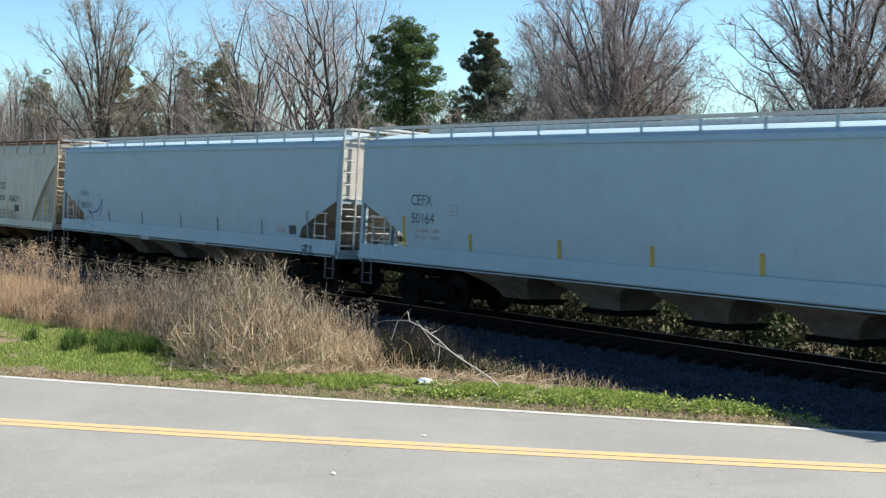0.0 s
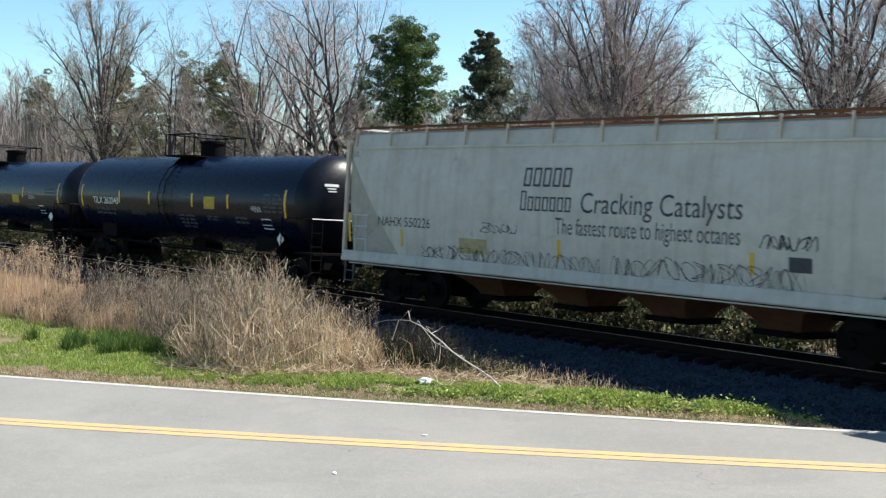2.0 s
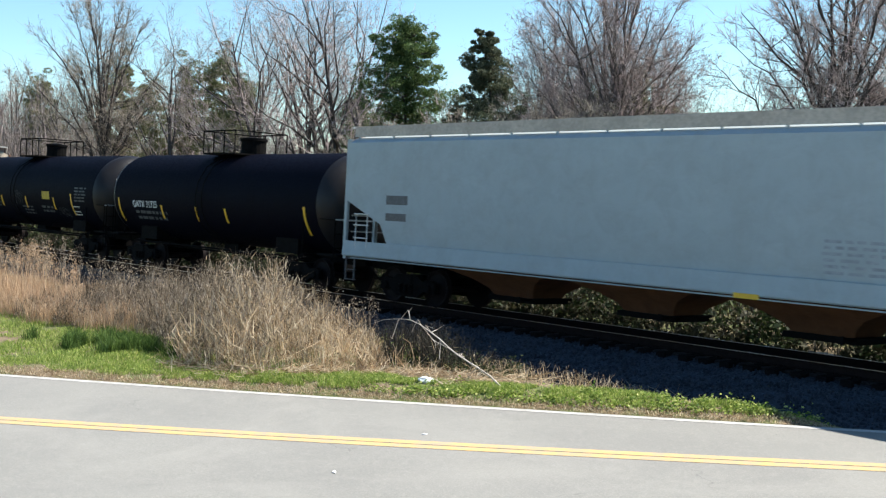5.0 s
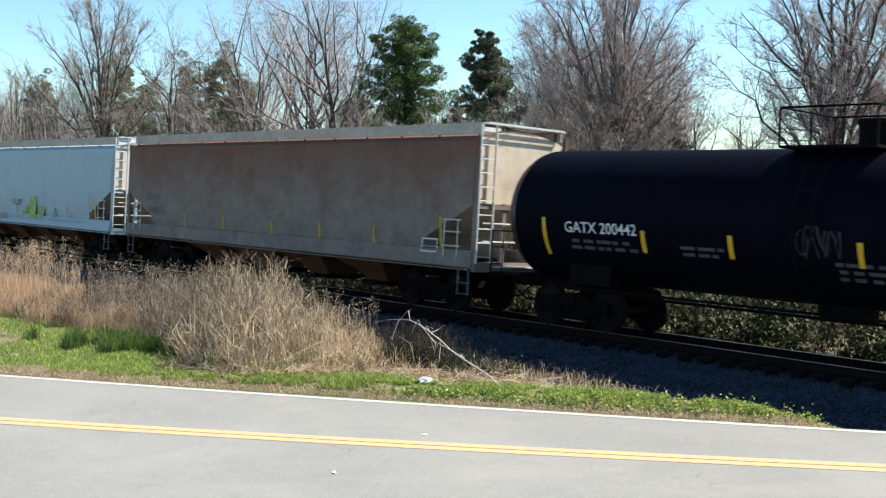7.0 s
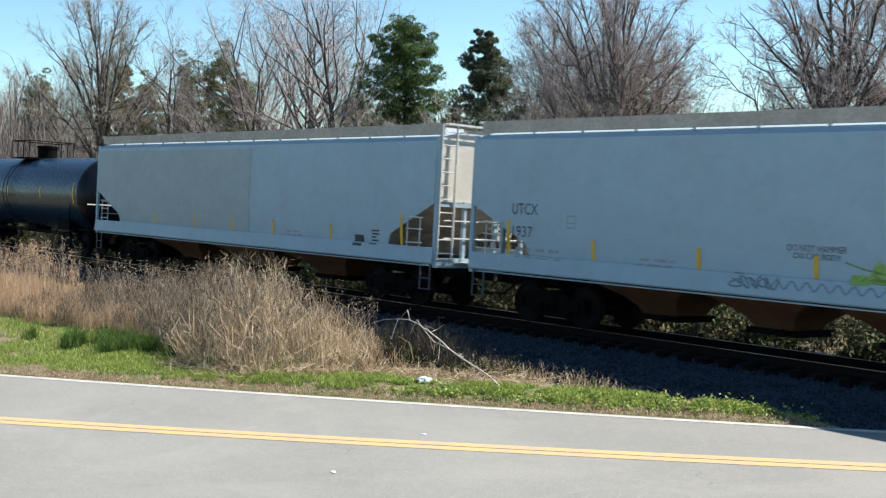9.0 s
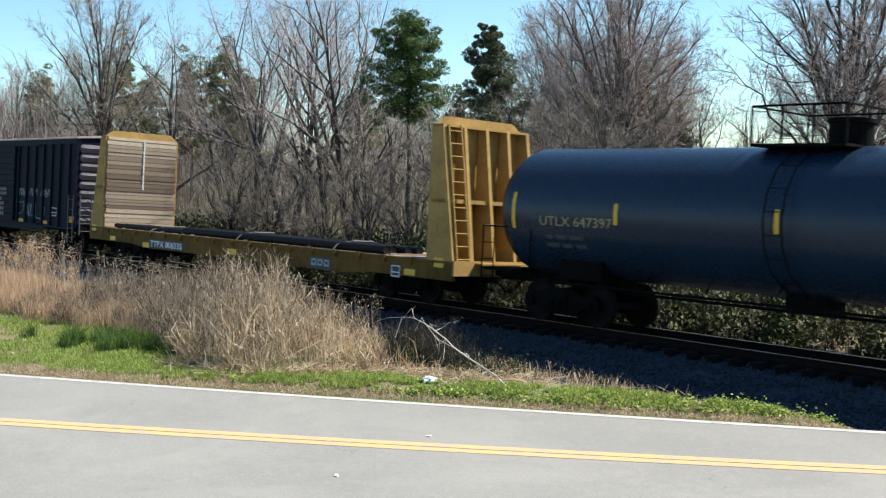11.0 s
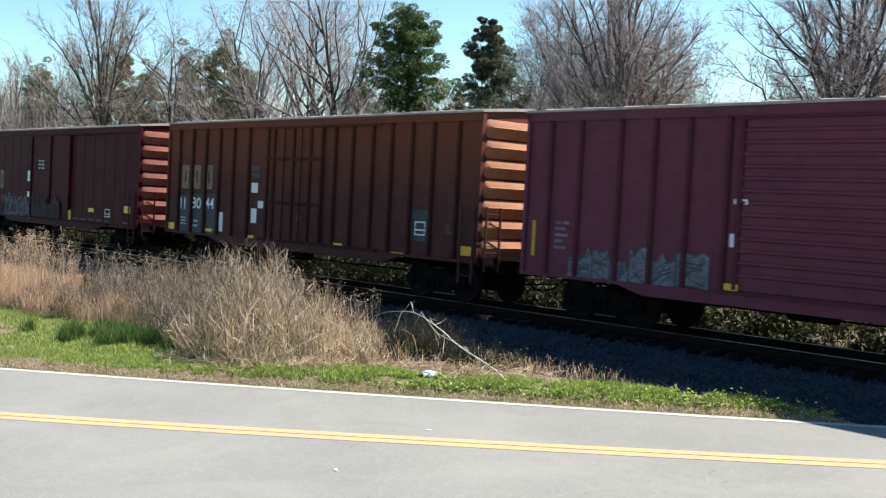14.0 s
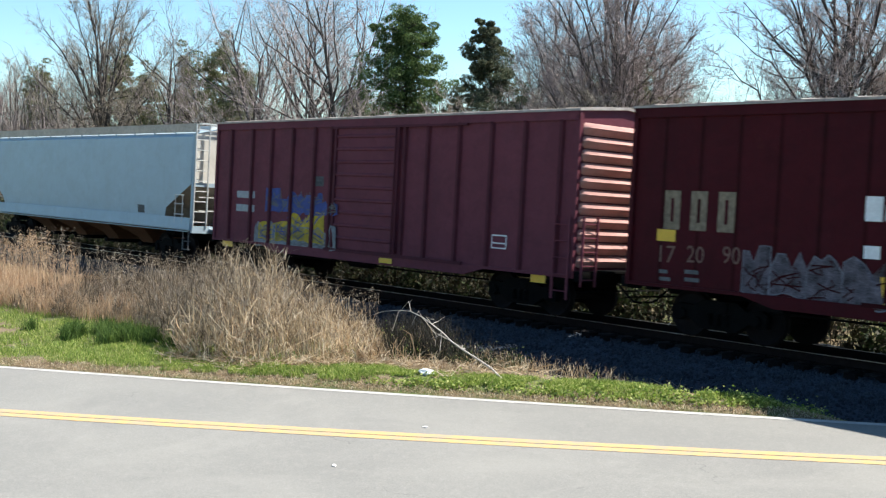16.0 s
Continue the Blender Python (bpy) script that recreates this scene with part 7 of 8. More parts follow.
    for cx, cy, r, h, k in ((-16.2, 16.5, 0.4, 0.34, 60), (-15.3, 16.9, 0.4, 0.46, 120), (-14.5, 17.2, 0.35, 0.40, 90), (-17.1, 16.2, 0.45, 0.45, 50), (-13.4, 17.6, 0.5, 0.18, 30)):
        x, y = cx + rs.normal(0, r, k), cy + rs.normal(0, r * 0.6, k)
        base = np.stack([x, y, on_ground(x, y)], 1)
        sets += branchy_weeds(rs, base, h * rs.uniform(0.4, 1.1, k), rs.uniform(0.007, 0.013, k), 3, 0.8, 0.7)
    stuff("dry_clumps", sets, "dry_grass", "small dry clumps on the ditch bank", "weeds")


def fallen_branch():
    pts = [Vector(p) for p in ((-15.68, 15.03, 0.16), (-16.0, 15.03, 0.33), (-16.36, 15.03, 0.45), (-16.86, 15.03, 0.60), (-17.15, 15.03, 0.71), (-17.43, 15.03, 0.86), (-17.74, 15.03, 0.98), (-18.04, 15.03, 1.09), (-18.4, 15.03, 1.17), (-18.78, 15.03, 1.15))]
    ob = tagged(roadside(new("fallen_branch")), "pale bare fallen branch arching out of the weeds", "branch")
    g = Geo()
    rings = []
    for i, p in enumerate(pts):
        r = 0.018 - 0.0012 * i
        rings.append([(p.x, p.y + r * math.cos(k * 1.047), p.z + r * math.sin(k * 1.047)) for k in range(6)])
    g.loft(rings)
    part("stem", g, "bark_pale", ob)
    rng = random.Random(3)
    for i in range(2, 10):
        for _ in range(2):
            g = Geo()
            p = pts[i]
            q = p + Vector((rng.uniform(-0.5, 0.2), rng.uniform(-0.2, 0.3), rng.uniform(-0.45, 0.25)))
            r = q + Vector((rng.uniform(-0.4, 0.1), rng.uniform(-0.2, 0.2), rng.uniform(-0.3, 0.1)))
            g.rod(p, q, 0.007, 0.005, 4).rod(q, r, 0.005, 0.002, 4)
            part("twig", g, "bark_pale", ob)


def litter():
    rng = random.Random(11)
    bm = bmesh.new()
    bmesh.ops.create_icosphere(bm, subdivisions=3, radius=0.13)
    for v in bm.verts:
        n = noise.noise(v.co * 9) * 0.35 + noise.noise(v.co * 22) * 0.2
        v.co *= 1 + n
        v.co.z *= 0.5
        v.co.x *= 1.25
    me = bpy.data.meshes.new("crumpled_bag")
    bm.to_mesh(me)
    bm.free()
    me.materials.append(MAT["plastic"])
    ob = new("crumpled_bag", me)
    ob.matrix_basis = pose(-17.02, 14.30, verge_z(-17.02, 14.30) + 0.05, 0, 0, 20)
    roadside(ob)
    tagged(ob, "crumpled pale translucent plastic bag on the grass", "litter")
    me2 = Geo().add([(0, 0, 0), (0.09, 0.01, 0), (0.10, 0.05, 0.012), (0.03, 0.06, 0.004)], [(0, 1, 2, 3)]).add([(0, 0, -0.008), (0.09, 0.01, -0.008), (0.10, 0.05, 0.004), (0.03, 0.06, -0.004)], [(3, 2, 1, 0)])
    for x, y, s in ((-14.26, 11.86, 20), (-13.22, 9.43, 130)):
        ob = part("paper_scrap", me2.mesh("paper_scrap", MAT["white_mark"], fix=False), "white_mark", at=pose(x, y, 0.012, 0, 0, s))
        roadside(ob)
        tagged(ob, "tiny white scrap lying on the asphalt", "litter")


# ---- trees ----
def grow(rng, p, d, length, r, level, out, cfg):
    """One limb in bent pieces, then its side limbs."""
    steps = cfg["steps"][level]
    pts = [p.copy()]
    q, way = p.copy(), d.normalized()
    for i in range(steps):
        jit = Vector((rng.gauss(0, 1), rng.gauss(0, 1), rng.gauss(0, 1))) * cfg["bend"][level]
        way = (way + jit + Vector((0, 0, cfg["up"][level]))).normalized()
        q = q + way * (length / steps)
        pts.append(q.copy())
    for i in range(steps):
        a, b = r * (1 - 0.88 * i / steps), r * (1 - 0.88 * (i + 1) / steps)
        out[level].append((pts[i], pts[i + 1], a, b))
    if level + 1 >= len(cfg["steps"]):
        return
    for k in range(cfg["count"][level]):
        t = cfg["from"][level] + (1 - cfg["from"][level]) * ((k + rng.random()) / cfg["count"][level])
        i = min(int(t * steps), steps - 1)
        f = t * steps - i
        at = pts[i].lerp(pts[i + 1], f)
        axis = (pts[i + 1] - pts[i]).normalized()
        side = axis.orthogonal().normalized()
        side.rotate(Matrix.Rotation(rng.uniform(0, 6.283), 3, axis))
        ang = cfg["angle"][level] * rng.uniform(0.6, 1.35)
        nd = axis * math.cos(ang) + side * math.sin(ang)
        nl = length * cfg["ratio"][level] * (1.15 - (0.45 if level == 0 else 0.6) * t) * rng.uniform(0.7, 1.25)
        nr = max(cfg["thin"], r * (1 - 0.75 * t) * cfg["rad"][level])
        grow(rng, at, nd, nl, nr, level + 1, out, cfg)


def bare_tree(seed, label, height=11.0, bark_="bark_grey", twig="twig", stems=1, dense=1.0, fan=0.35):
    rng = random.Random(seed)
    cfg = {"steps": [6, 5, 4, 2], "bend": [0.07, 0.14, 0.2, 0.24], "up": [0.03, 0.07, 0.06, 0.03],
           "count": [int(14 * dense), int(13 * dense), int(12 * dense)], "from": [0.2, 0.18, 0.08], "angle": [0.66, 0.66, 0.7],
           "ratio": [0.60, 0.48, 0.46], "rad": [0.50, 0.45, 0.5], "thin": 0.008}
    out = [[], [], [], []]
    for s in range(stems):
        a = 6.283 * s / stems + rng.uniform(-0.4, 0.4)
        lean = 0.0 if stems == 1 else fan * rng.uniform(0.5, 1.2)
        grow(rng, Vector((0.15 * math.cos(a) * (stems > 1), 0.15 * math.sin(a) * (stems > 1), -0.15)), Vector((lean * math.cos(a), lean * math.sin(a), 1)), height * rng.uniform(0.62, 0.8),
             0.018 * height * (1.0 if stems == 1 else 0.85), 0, out, cfg)
    tree = tagged(new("bare_tree"), label, "tree", "trees behind the track")
    g = Geo()
    for lv, n in ((0, 8), (1, 5)):
        for a, b, ra, rb in out[lv]:
            g.rod(a, b, ra, rb, n, False)
    part("trunk", g, bark_, tree, smooth=60, fix=False)
    part("crown", twig_mesh([(a, b, ra) for lv in (2, 3) for a, b, ra, _ in out[lv]], twig), twig, tree, "fine leafless twigs")
    return tree


def twig_mesh(pieces, twig):
    """Three-sided tapering twigs from (start, end, thickness)."""
    v, f, o = [], [], 0
    for a, b, r in pieces:
        d = (b - a).normalized()
        s = d.orthogonal().normalized()
        t = d.cross(s)
        for k in range(3):
            v.append(tuple(a + (s * math.cos(2.094 * k) + t * math.sin(2.094 * k)) * r))
        v.append(tuple(b))
        f += [(o, o + 1, o + 3), (o + 1, o + 2, o + 3), (o + 2, o, o + 3)]
        o += 4
    return cloud_mesh("crown", np.array(v), f, twig)


def dome_tree(seed, label, height, width, base, limbs=20, bark_="bark_dark", twig="twig", fork=0.6, fine=1.0, side=15, sway=1.0, kind="bare_tree"):
    """A leafless tree whose curved limbs fill a rounded crown of a given width, from base to height."""
    rng = random.Random(seed)
    c, rz = Vector((0, 0, (height + base) / 2)), (height - base) / 2

    def stray(k):
        return Vector((rng.gauss(0, k), rng.gauss(0, k), rng.gauss(0, k)))

    def inside(p):
        q = p - c
        return (q.x * q.x + q.y * q.y) / width ** 2 + (q.z / rz) ** 2 < 1.08
    wood, twigs = Geo(), []
    foot = 0.017 * height
    top = base * fork + 0.25 * height
    lean = Vector((rng.gauss(0, 0.25), rng.gauss(0, 0.25), 0))
    trunk = [Vector((0, 0, -0.15)) + lean * k * k + Vector((0, 0, top * k)) for k in (0, 0.25, 0.5, 0.75, 1.0)]
    for i in range(4):
        wood.rod(trunk[i], trunk[i + 1], foot * (1.15 - 0.15 * i), foot * (1.0 - 0.15 * i), 8, False)
    for i in range(limbs):
        u = (i + rng.random()) / limbs
        z = min(0.97, -0.55 + 1.6 * u)
        az = 2.4 * i + rng.uniform(-0.5, 0.5)
        ring = math.sqrt(1 - z * z) * rng.uniform(0.72, 1.0)
        tip = c + Vector((width * ring * math.cos(az), width * ring * math.sin(az), rz * z * rng.uniform(0.9, 1.04)))
        k = min(0.999, max(0.25, 0.30 + 0.7 * u * rng.uniform(0.7, 1.2)))
        start = trunk[int(k * 4)].lerp(trunk[int(k * 4) + 1], k * 4 - int(k * 4))
        mid = start.lerp(tip, 0.5) + Vector((-(tip.x - start.x) * 0.16, -(tip.y - start.y) * 0.16, 0.10 * (tip - start).length)) + stray(0.22 * sway)
        pts = []
        for j in range(9):
            t = j / 8
            pts.append(start * (1 - t) ** 2 + mid * 2 * t * (1 - t) + tip * t * t + (stray(0.055 * sway) if 0 < j < 8 else Vector()))
        r0 = foot * rng.uniform(0.34, 0.52)
        for j in range(8):
            wood.rod(pts[j], pts[j + 1], r0 * (1 - 0.11 * j), r0 * (1 - 0.11 * (j + 1)), 5, False)
        for _ in range(side):
            t = 0.16 + 0.84 * rng.random() ** 0.8
            j = min(7, int(t * 8))
            p, way = pts[j].lerp(pts[j + 1], t * 8 - j), (pts[j + 1] - pts[j]).normalized()
            out = (p - c)
            out = Vector((out.x / width, out.y / width, out.z / rz))
            d = (way * 0.55 + out * 0.35 + stray(0.42) + Vector((0, 0, 0.22))).normalized()
            ln = height * 0.17 * rng.uniform(0.5, 1.15) * (1.15 - 0.5 * t)
            while ln > 0.35 and not inside(p + d * ln):
                ln *= 0.8
            q = [p]
            for k in range(3):
                d = (d + stray(0.16) + Vector((0, 0, 0.05))).normalized()
                q.append(q[-1] + d * ln / 3)
            rs_ = max(0.011, r0 * (1 - 0.85 * t) * 0.45) * fine
            for k in range(3):
                wood.rod(q[k], q[k + 1], rs_ * (1 - 0.28 * k), rs_ * (1 - 0.28 * (k + 1)), 3, False)
            for _ in range(9):
                k = rng.random() ** 0.7 * 2.99
                a = q[int(k)].lerp(q[int(k) + 1], k - int(k))
                e = (d * 0.75 + stray(0.5) + Vector((0, 0, 0.15))).normalized()
                lt = rng.uniform(0.3, 0.85) * height / 11
                b = a + e * lt * 0.55
                m = b + (e + stray(0.25)).normalized() * lt * 0.45
                twigs += [(a, b, 0.0085 * fine), (b, m, 0.006 * fine)]
                for _ in range(4):
                    p2 = a.lerp(b, rng.random()) if rng.random() < 0.5 else b.lerp(m, rng.random())
                    e2 = (e * 0.8 + stray(0.5) + Vector((0, 0, 0.1))).normalized()
                    twigs.append((p2, p2 + e2 * rng.uniform(0.15, 0.42) * height / 11, 0.0052 * fine))
    shrub = kind == "bare_shrub"
    tree = tagged(new(kind), label, "shrub" if shrub else "tree", "shrubs behind the track" if shrub else "trees behind the track")
    part("trunk", wood, bark_, tree, smooth=60, fix=False)
    part("crown", twig_mesh(twigs, twig), twig, tree, "fine leafless twigs")
    return tree


def pine(seed, label, height, crown_from, width, material, cone=False, flake=0.05, lobes=16, dense=1.0, lobe=0.55, bark_="bark_dark"):
    """An evergreen: a trunk, limbs, and a crown of uneven lobes of needles with gaps between them."""
    rng = random.Random(seed)
    rs = np.random.RandomState(seed)
    tree = tagged(new("evergreen_tree"), label, "tree", "trees behind the track")
    g = Geo()
    p, r = Vector((0, 0, -0.1)), 0.015 * height
    spine = [p]
    for i in range(8):
        q = p + Vector((rng.gauss(0, 0.06), rng.gauss(0, 0.06), height / 8.2))
        g.rod(p, q, r * (1 - 0.1 * i), r * (1 - 0.1 * (i + 1)), 8, False)
        spine.append(q)
        p = q
    pos, size = [], []
    for k in range(lobes):
        t = (k + rng.random()) / lobes
        z = crown_from + (height - crown_from) * t
        if cone:
            reach = width * (1 - t) ** 0.62 * rng.uniform(0.45, 1.0)
        else:
            reach = width * math.sqrt(max(0.02, 1 - (2 * t - 0.75) ** 2 / 1.6)) * rng.uniform(0.5, 1.0)
        a = k * 2.4 + rng.uniform(-0.6, 0.6)
        i = min(7, int(z / height * 8))
        root = spine[i].lerp(spine[i + 1], 0.5)
        root.z = max(0.3, z - reach * 0.3)
        tip = Vector((root.x + reach * math.cos(a), root.y + reach * math.sin(a), z))
        g.rod(root, tip, 0.045, 0.012, 5, False)
        big = lobe * rng.uniform(0.6, 1.25) * (1.05 - 0.55 * t if cone else 1.0)
        for j in range(9):
            c = (tip if j < 6 else root.lerp(tip, 0.35)) + Vector((rng.gauss(0, 0.5), rng.gauss(0, 0.5), rng.gauss(0.06, 0.4))) * big
            g.rod(root.lerp(tip, 0.8), c, 0.012, 0.005, 3, False)
            m = int(190 * dense * rng.uniform(0.7, 1.2))
            sr = big * rng.uniform(0.32, 0.6)
            ball = rs.normal(0, 1, (m, 3))
            ball /= np.linalg.norm(ball, axis=1)[:, None]
            ball *= rs.uniform(0.3, 1.0, (m, 1)) ** 0.5 * sr * (1, 1, 0.62)
            pos.append(ball + np.array(c))
            size.append(rs.uniform(0.6, 1.25, m) * flake)
    part("trunk", g, bark_, tree, smooth=60, fix=False)
    v, f = flakes(rs, np.concatenate(pos), np.concatenate(size), 0.0, 0.24)
    part("crown", cloud_mesh("crown", v, f, material), material, tree, "needle-covered crown with gaps")
    return tree


def put(tree, x, y, scale=1.0, turn=0.0, first=False):
    m = Matrix.LocRotScale((x, y, ground_z(x, y)), Euler((0, 0, radians(turn))), (scale, scale, scale))
    if first:
        tree.matrix_basis = m
        return tree
    return copy_thing(tree, m)


def sight(px, depth):
    """Place on the ground at a share across the view and a depth from the road."""
    k = (px - 784) / 2060
    fwd, right = Vector((-0.7551, 0.6557)), Vector((0.6557, 0.7551))
    q = (fwd + right * k) * depth
    return q.x, q.y


def woods():
    wide_l = "grey leafless tree with spreading limbs behind the track"
    vase_l = "dense leafless tree with a rounded brown crown"
    A = dome_tree(11, wide_l, 14.4, 4.7, 4.2, 24, "bark_dark", "twig_buff", fine=1.3, side=17)
    B = bare_tree(12, "tall dark leafless tree with ascending limbs", 12.5, "bark_dark", "twig", stems=2, dense=1.0, fan=0.2)
    C = bare_tree(13, "slim grey leafless tree behind the track", 12.0, "bark_dark", "twig_buff", stems=1, dense=0.95)
    D = dome_tree(14, vase_l, 13.0, 3.35, 2.4, 38, "bark_grey", "twig", side=18, fine=1.2)
    F = dome_tree(15, "dark-limbed leafless tree with a broad rounded crown", 12.4, 4.5, 3.5, 32, "bark_dark", "twig", fine=1.3, sway=1.6, side=18)
    put(A, *sight(182, 72), 1.0, 0, True)
    put(B, *sight(505, 56), 1.08, 20, True)
    put(C, *sight(575, 55), 1.05, 0, True)
    put(D, *sight(1068, 46), 1.0, 0, True)
    put(F, *sight(1478, 40), 1.0, 0, True)
    for t, px, dep, sc, rot in ((C, 300, 66, 1.02, 70), (C, 440, 60, 1.0, 200), (B, 618, 54, 1.04, 130), (C, 545, 60, 1.08, 300), (B, 400, 78, 0.95, 250), (C, 925, 60, 0.88, 90), (C, 955, 62, 0.85, 190),
                                (D, 1155, 56, 0.80, 120), (F, 1640, 44, 1.0, 100), (C, 1225, 60, 0.50, 40), (C, 1290, 52, 0.50, 140), (C, 1800, 46, 1.0, 10),
                                (A, 30, 96, 0.80, 140), (B, -60, 90, 0.85, 60), (A, -190, 94, 1.0, 200), (C, 120, 84, 0.95, 15), (C, -330, 96, 1.1, 40), (C, 770, 62, 0.72, 100), (C, 820, 56, 0.55, 10), (C, 880, 52, 0.55, 220), (B, 960, 50, 0.58, 300),
                                (C, 690, 62, 0.72, 260), (C, 1000, 52, 0.6, 30), (D, 985, 60, 0.9, 260), (C, 1950, 50, 1.0, 30), (C, 1345, 46, 0.55, 10), (C, 1252, 50, 0.62, 310), (C, 1312, 48, 0.58, 230), (C, 1430, 50, 0.72, 80)):
        put(t, *sight(px, dep), sc, rot)
    P = pine(21, "green pine with an uneven rounded crown behind the track", 10.0, 5.9, 1.5, "needles", lobes=24, flake=0.072, lobe=0.80, dense=1.25)
    put(P, *sight(712, 51), 1.0, 0, True)
    put(P, *sight(626, 64), 0.76, 120)
    Q = pine(22, "dark shaggy cedar behind the track", 9.3, 4.4, 1.6, "needles_dark", cone=True, flake=0.075, lobes=26, lobe=0.86, dense=1.1)
    put(Q, *sight(856, 49), 1.0, 0, True)
    put(Q, *sight(800, 54), 0.70, 50)
    put(Q, *sight(1180, 50), 0.62, 90)
    R = pine(23, "olive pine among leafless trees", 9.9, 4.6, 1.3, "needles_olive", lobes=18, flake=0.10, lobe=0.85, dense=0.8)
    put(R, *sight(214, 76), 1.02, 0, True)
    for px, dep, sc, rot in ((392, 70, 1.0, 90), (335, 82, 1.05, 200), (75, 92, 1.0, 40), (262, 80, 0.92, 150), (1052, 53, 0.70, 10), (1124, 51, 0.72, 100), (425, 66, 0.85, 260)):
        put(R, *sight(px, dep), sc, rot)
    S = dome_tree(31, "tangled leafless shrub behind the track", 4.6, 2.3, 0.5, 15, "bark_dark", "brush", fork=0.3, side=11, fine=1.1, sway=1.6, kind="bare_shrub")
    T = dome_tree(32, "thin grey leafless shrub behind the track", 6.2, 1.9, 0.8, 15, "bark_dark", "twig_buff", fork=0.3, side=11, fine=1.1, sway=1.6, kind="bare_shrub")
    put(S, *sight(560, 44), 1.0, 0, True)
    put(T, *sight(640, 46), 1.0, 0, True)
    for t, px, dep, sc, rot in ((S, 720, 42, 1.0, 50), (T, 790, 42, 1.0, 130), (S, 850, 39, 1.1, 210), (T, 905, 41, 1.05, 300), (S, 960, 37, 1.15, 20), (T, 1010, 39, 1.0, 80), (S, 1060, 36, 1.25, 150), (S, 1120, 38, 1.2, 280),
                                (T, 1165, 38, 0.8, 200), (T, 1255, 36, 0.5, 40), (S, 1320, 34, 0.5, 110), (T, 1440, 33, 0.55, 260), (S, 1500, 32, 0.6, 340), (T, 1600, 33, 0.7, 15), (S, 470, 48, 1.0, 300), (T, 400, 50, 0.9, 60)):
        put(t, *sight(px, dep), sc, rot)
    # undergrowth and saplings behind the track
    rs = np.random.RandomState(5)
    n = 4200
    x = rs.uniform(-100, -8, n)
    y = rs.uniform(27.0, 40, n) + np.clip((-x - 40) * 0.1, 0, 9)
    base = np.stack([x, y, on_ground(x, y, False)], 1)
    h = rs.uniform(1.2, 4.6, n) * (0.75 + 0.4 * np.sin(x * 0.31) * np.cos(x * 0.11 + 1))
    h = np.where((x > -27) & (y > 33), h * 0.55, h)
    stuff("saplings", branchy_weeds(rs, base, h, rs.uniform(0.012, 0.03, n), 8, 0.7, 1.0), "brush", "thin leafless saplings and brush behind the track", "brush", False)
    n = 6500
    x = rs.uniform(-80, -4, n)
    y = 22.75 + 7.0 * rs.uniform(0, 1, n) ** 1.7
    base = np.stack([x, y, on_ground(x, y, False)], 1)
    h = rs.uniform(0.35, 1.3, n) * (1 + 0.4 * np.sin(x * 0.8) * np.cos(x * 0.27)) * np.clip((y - 22.1) / 1.5, 0.5, 1)
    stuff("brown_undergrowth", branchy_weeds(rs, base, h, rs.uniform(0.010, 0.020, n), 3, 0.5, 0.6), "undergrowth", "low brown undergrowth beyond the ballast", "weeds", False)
    n = 90000
    x = rs.uniform(-75, -4, n)
    y = 22.6 + 6.5 * rs.uniform(0, 1, n) ** 1.6
    lump = np.array([noise.noise((a * 0.7, b * 0.7, 1.0)) for a, b in zip(x, y)])
    keep = lump > -0.28
    x, y, lump = x[keep], y[keep], lump[keep]
    pos = np.stack([x, y, on_ground(x, y, False) + rs.uniform(0, 1, len(x)) * (0.45 + 1.6 * np.clip(lump + 0.3, 0, 1)) * np.clip((y - 22.2) / 1.2, 0.45, 1)], 1)
    dark = lump + rs.normal(0, 0.25, len(x)) > 0.12
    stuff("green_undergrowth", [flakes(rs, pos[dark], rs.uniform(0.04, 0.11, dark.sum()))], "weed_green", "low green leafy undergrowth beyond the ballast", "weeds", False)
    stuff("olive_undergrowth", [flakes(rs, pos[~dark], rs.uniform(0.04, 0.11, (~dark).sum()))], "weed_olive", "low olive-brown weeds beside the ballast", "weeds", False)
    # brush across the field beyond the gap in the trees
    n = 1500
    u = rs.uniform(1120, 1750, n)
    dep = rs.uniform(46, 84, n)
    k = (u - 784) / 2060
    x, y = (-0.7551 + 0.6557 * k) * dep, (0.6557 + 0.7551 * k) * dep
    base = np.stack([x, y, on_ground(x, y, False)], 1)
    h = rs.uniform(1.2, 3.6, n) * (0.8 + 0.3 * np.sin(u * 0.05))
    stuff("field_brush", branchy_weeds(rs, base, h, rs.uniform(0.015, 0.035, n), 9, 0.6, 0.9), "far_twig", "low grey-brown brush across the far field", "brush", False)
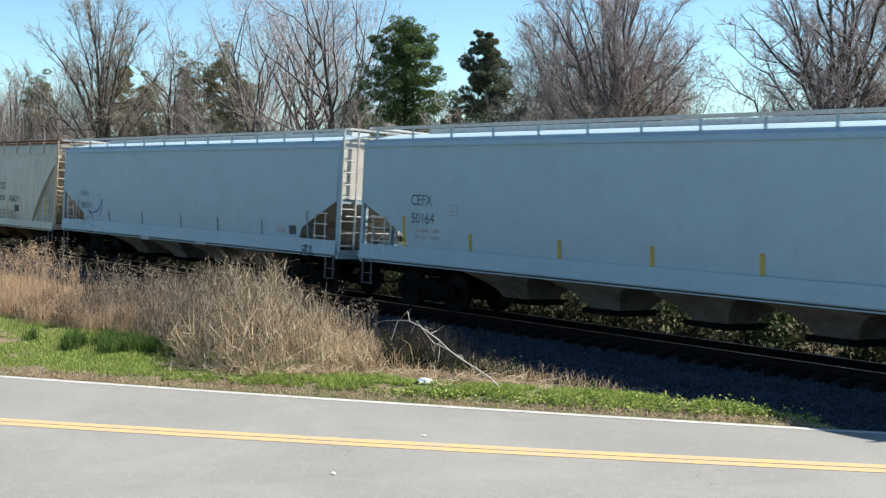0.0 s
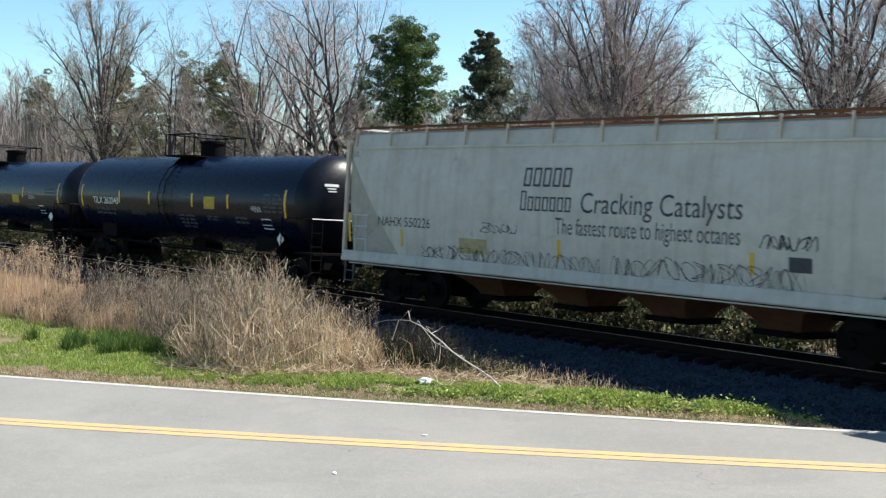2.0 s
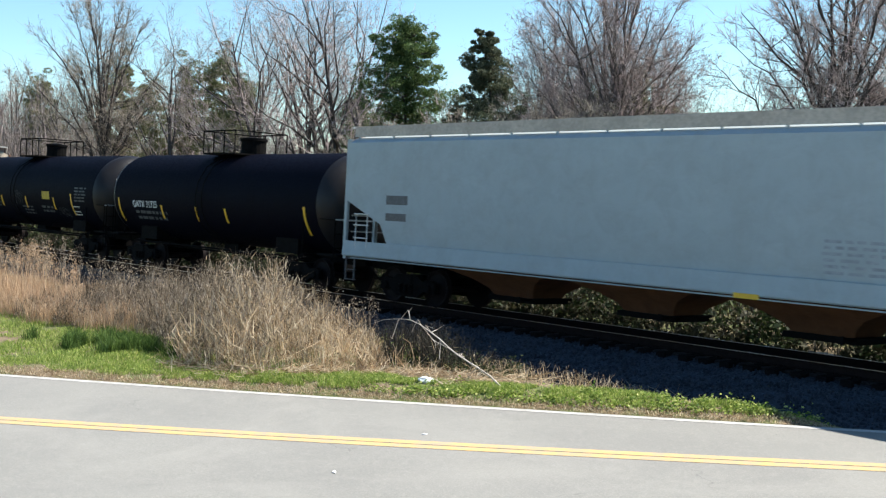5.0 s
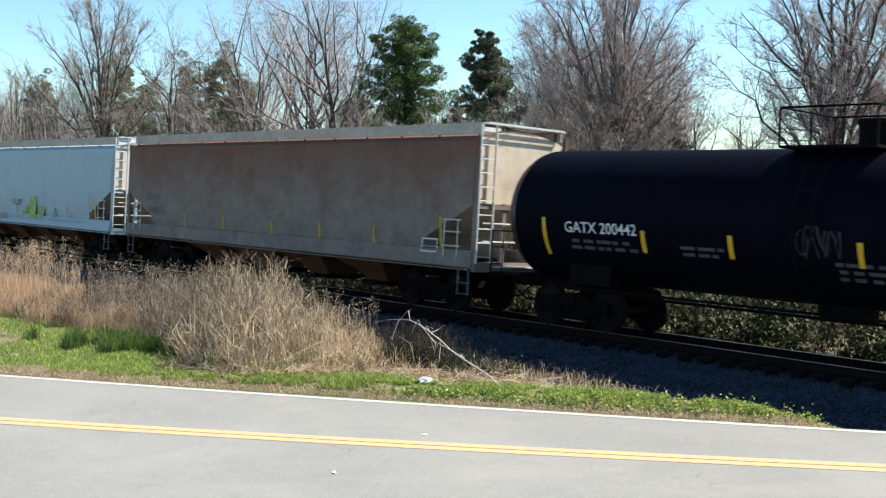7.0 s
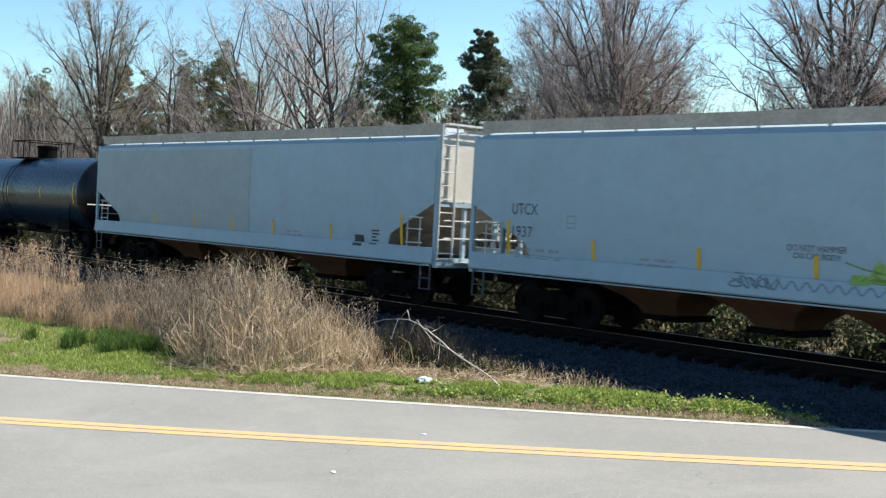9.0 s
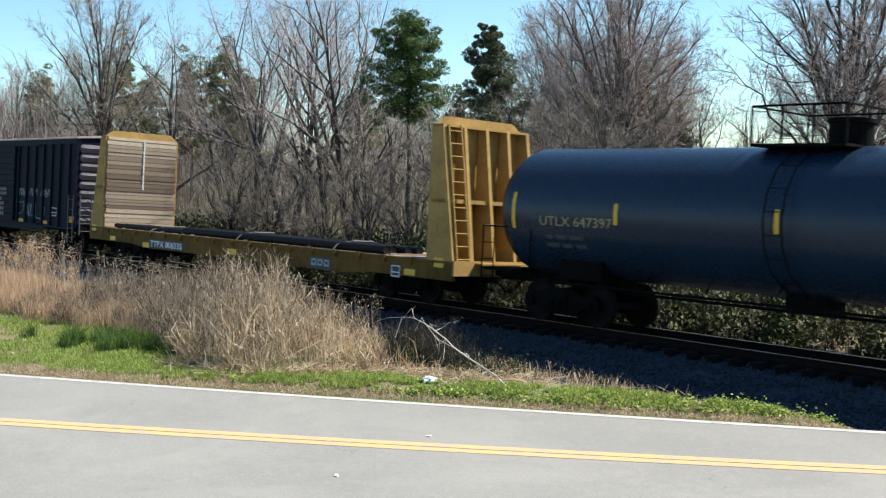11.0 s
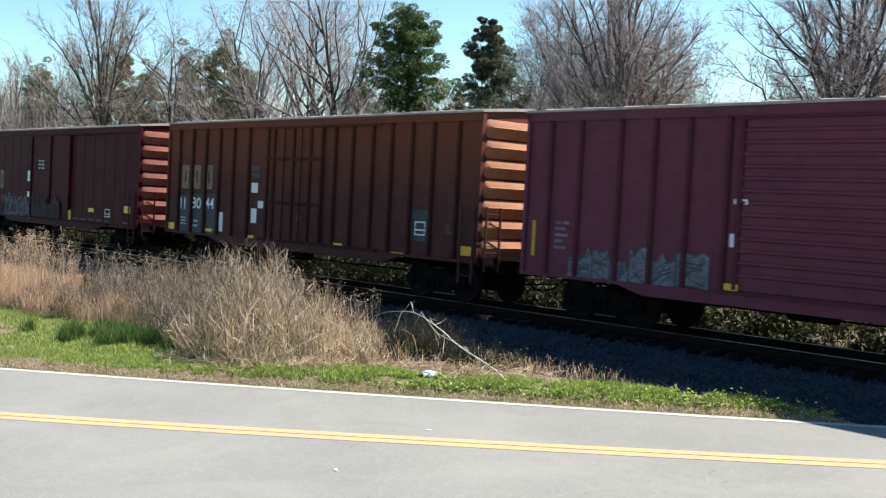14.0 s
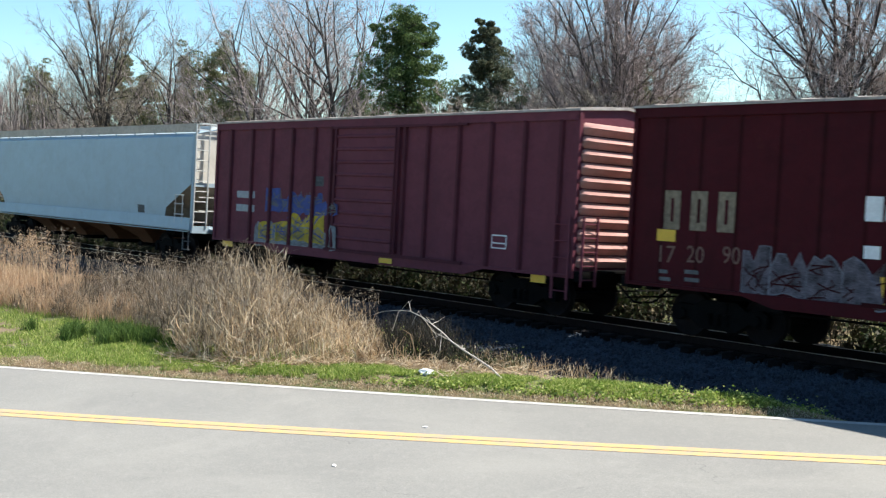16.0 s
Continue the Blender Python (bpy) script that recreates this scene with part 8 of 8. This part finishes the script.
    # far woods
    n = 4800
    u = rs.uniform(-420, 1720, n)
    dep = rs.uniform(78, 130, n)
    k = (u - 784) / 2060
    x = (-0.7551 + 0.6557 * k) * dep
    y = (0.6557 + 0.7551 * k) * dep
    base = np.stack([x, y, on_ground(x, y, False)], 1)
    h = rs.uniform(4.5, 9.5, n) * (0.9 + 0.2 * np.sin(u * 0.02)) * np.interp(u, [300, 400, 1150, 1250], [1.15, 0.95, 0.95, 0.42])
    stuff("far_woods", branchy_weeds(rs, base, h, rs.uniform(0.02, 0.05, n), 16, 0.4, 0.8), "far_twig", "distant belt of grey leafless woods", "woods", False)
    # low wood edge on the far side all round, so the horizon is closed
    n = 3000
    a = rs.uniform(-2.2, 0.9, n)
    dd = rs.uniform(150, 240, n)
    x, y = dd * np.cos(a), dd * np.sin(a)
    base = np.stack([x, y, np.zeros(n)], 1)
    stuff("distant_wood_edge", branchy_weeds(rs, base, rs.uniform(6, 12, n), rs.uniform(0.3, 0.7, n), 4, 0.2, 0.5), "twig_buff", "distant wood edge round the fields", "woods", False)


verge_plants()
fallen_branch()
litter()
woods()


# ---- movement ----
def travel(t):
    """How far along the track the train has come."""
    return 19.35577 * t + 0.000611791 * (t - 8) ** 2 - 0.0015754 * (t - 8) ** 3


def motions():
    times = [0, 1, 2, 3, 4, 5, 6, 7, 8, 9, 10, 11, 12, 13, 14, 15, 16]
    for car, mid in TRAIN:
        walk(car, [(t, pose(mid + travel(t), TRACK_Y, RAIL_Z, BANK)) for t in times])
    # wheels roll without slipping; alike wheelsets share one action
    rolled = {}
    for wheel, x in WHEELSETS:
        if x not in rolled:
            walk(wheel, [(k / FPS, pose(x, 0, WHEEL_R, 0, math.degrees((travel(k / FPS) - travel(0)) / WHEEL_R) % 360, 0)) for k in range(16 * FPS + 1)])
            rolled[x] = wheel.animation_data
        else:
            wheel.rotation_mode = "QUATERNION"
            keys = wheel.animation_data_create()
            keys.action, keys.action_slot = rolled[x].action, rolled[x].action_slot


motions()
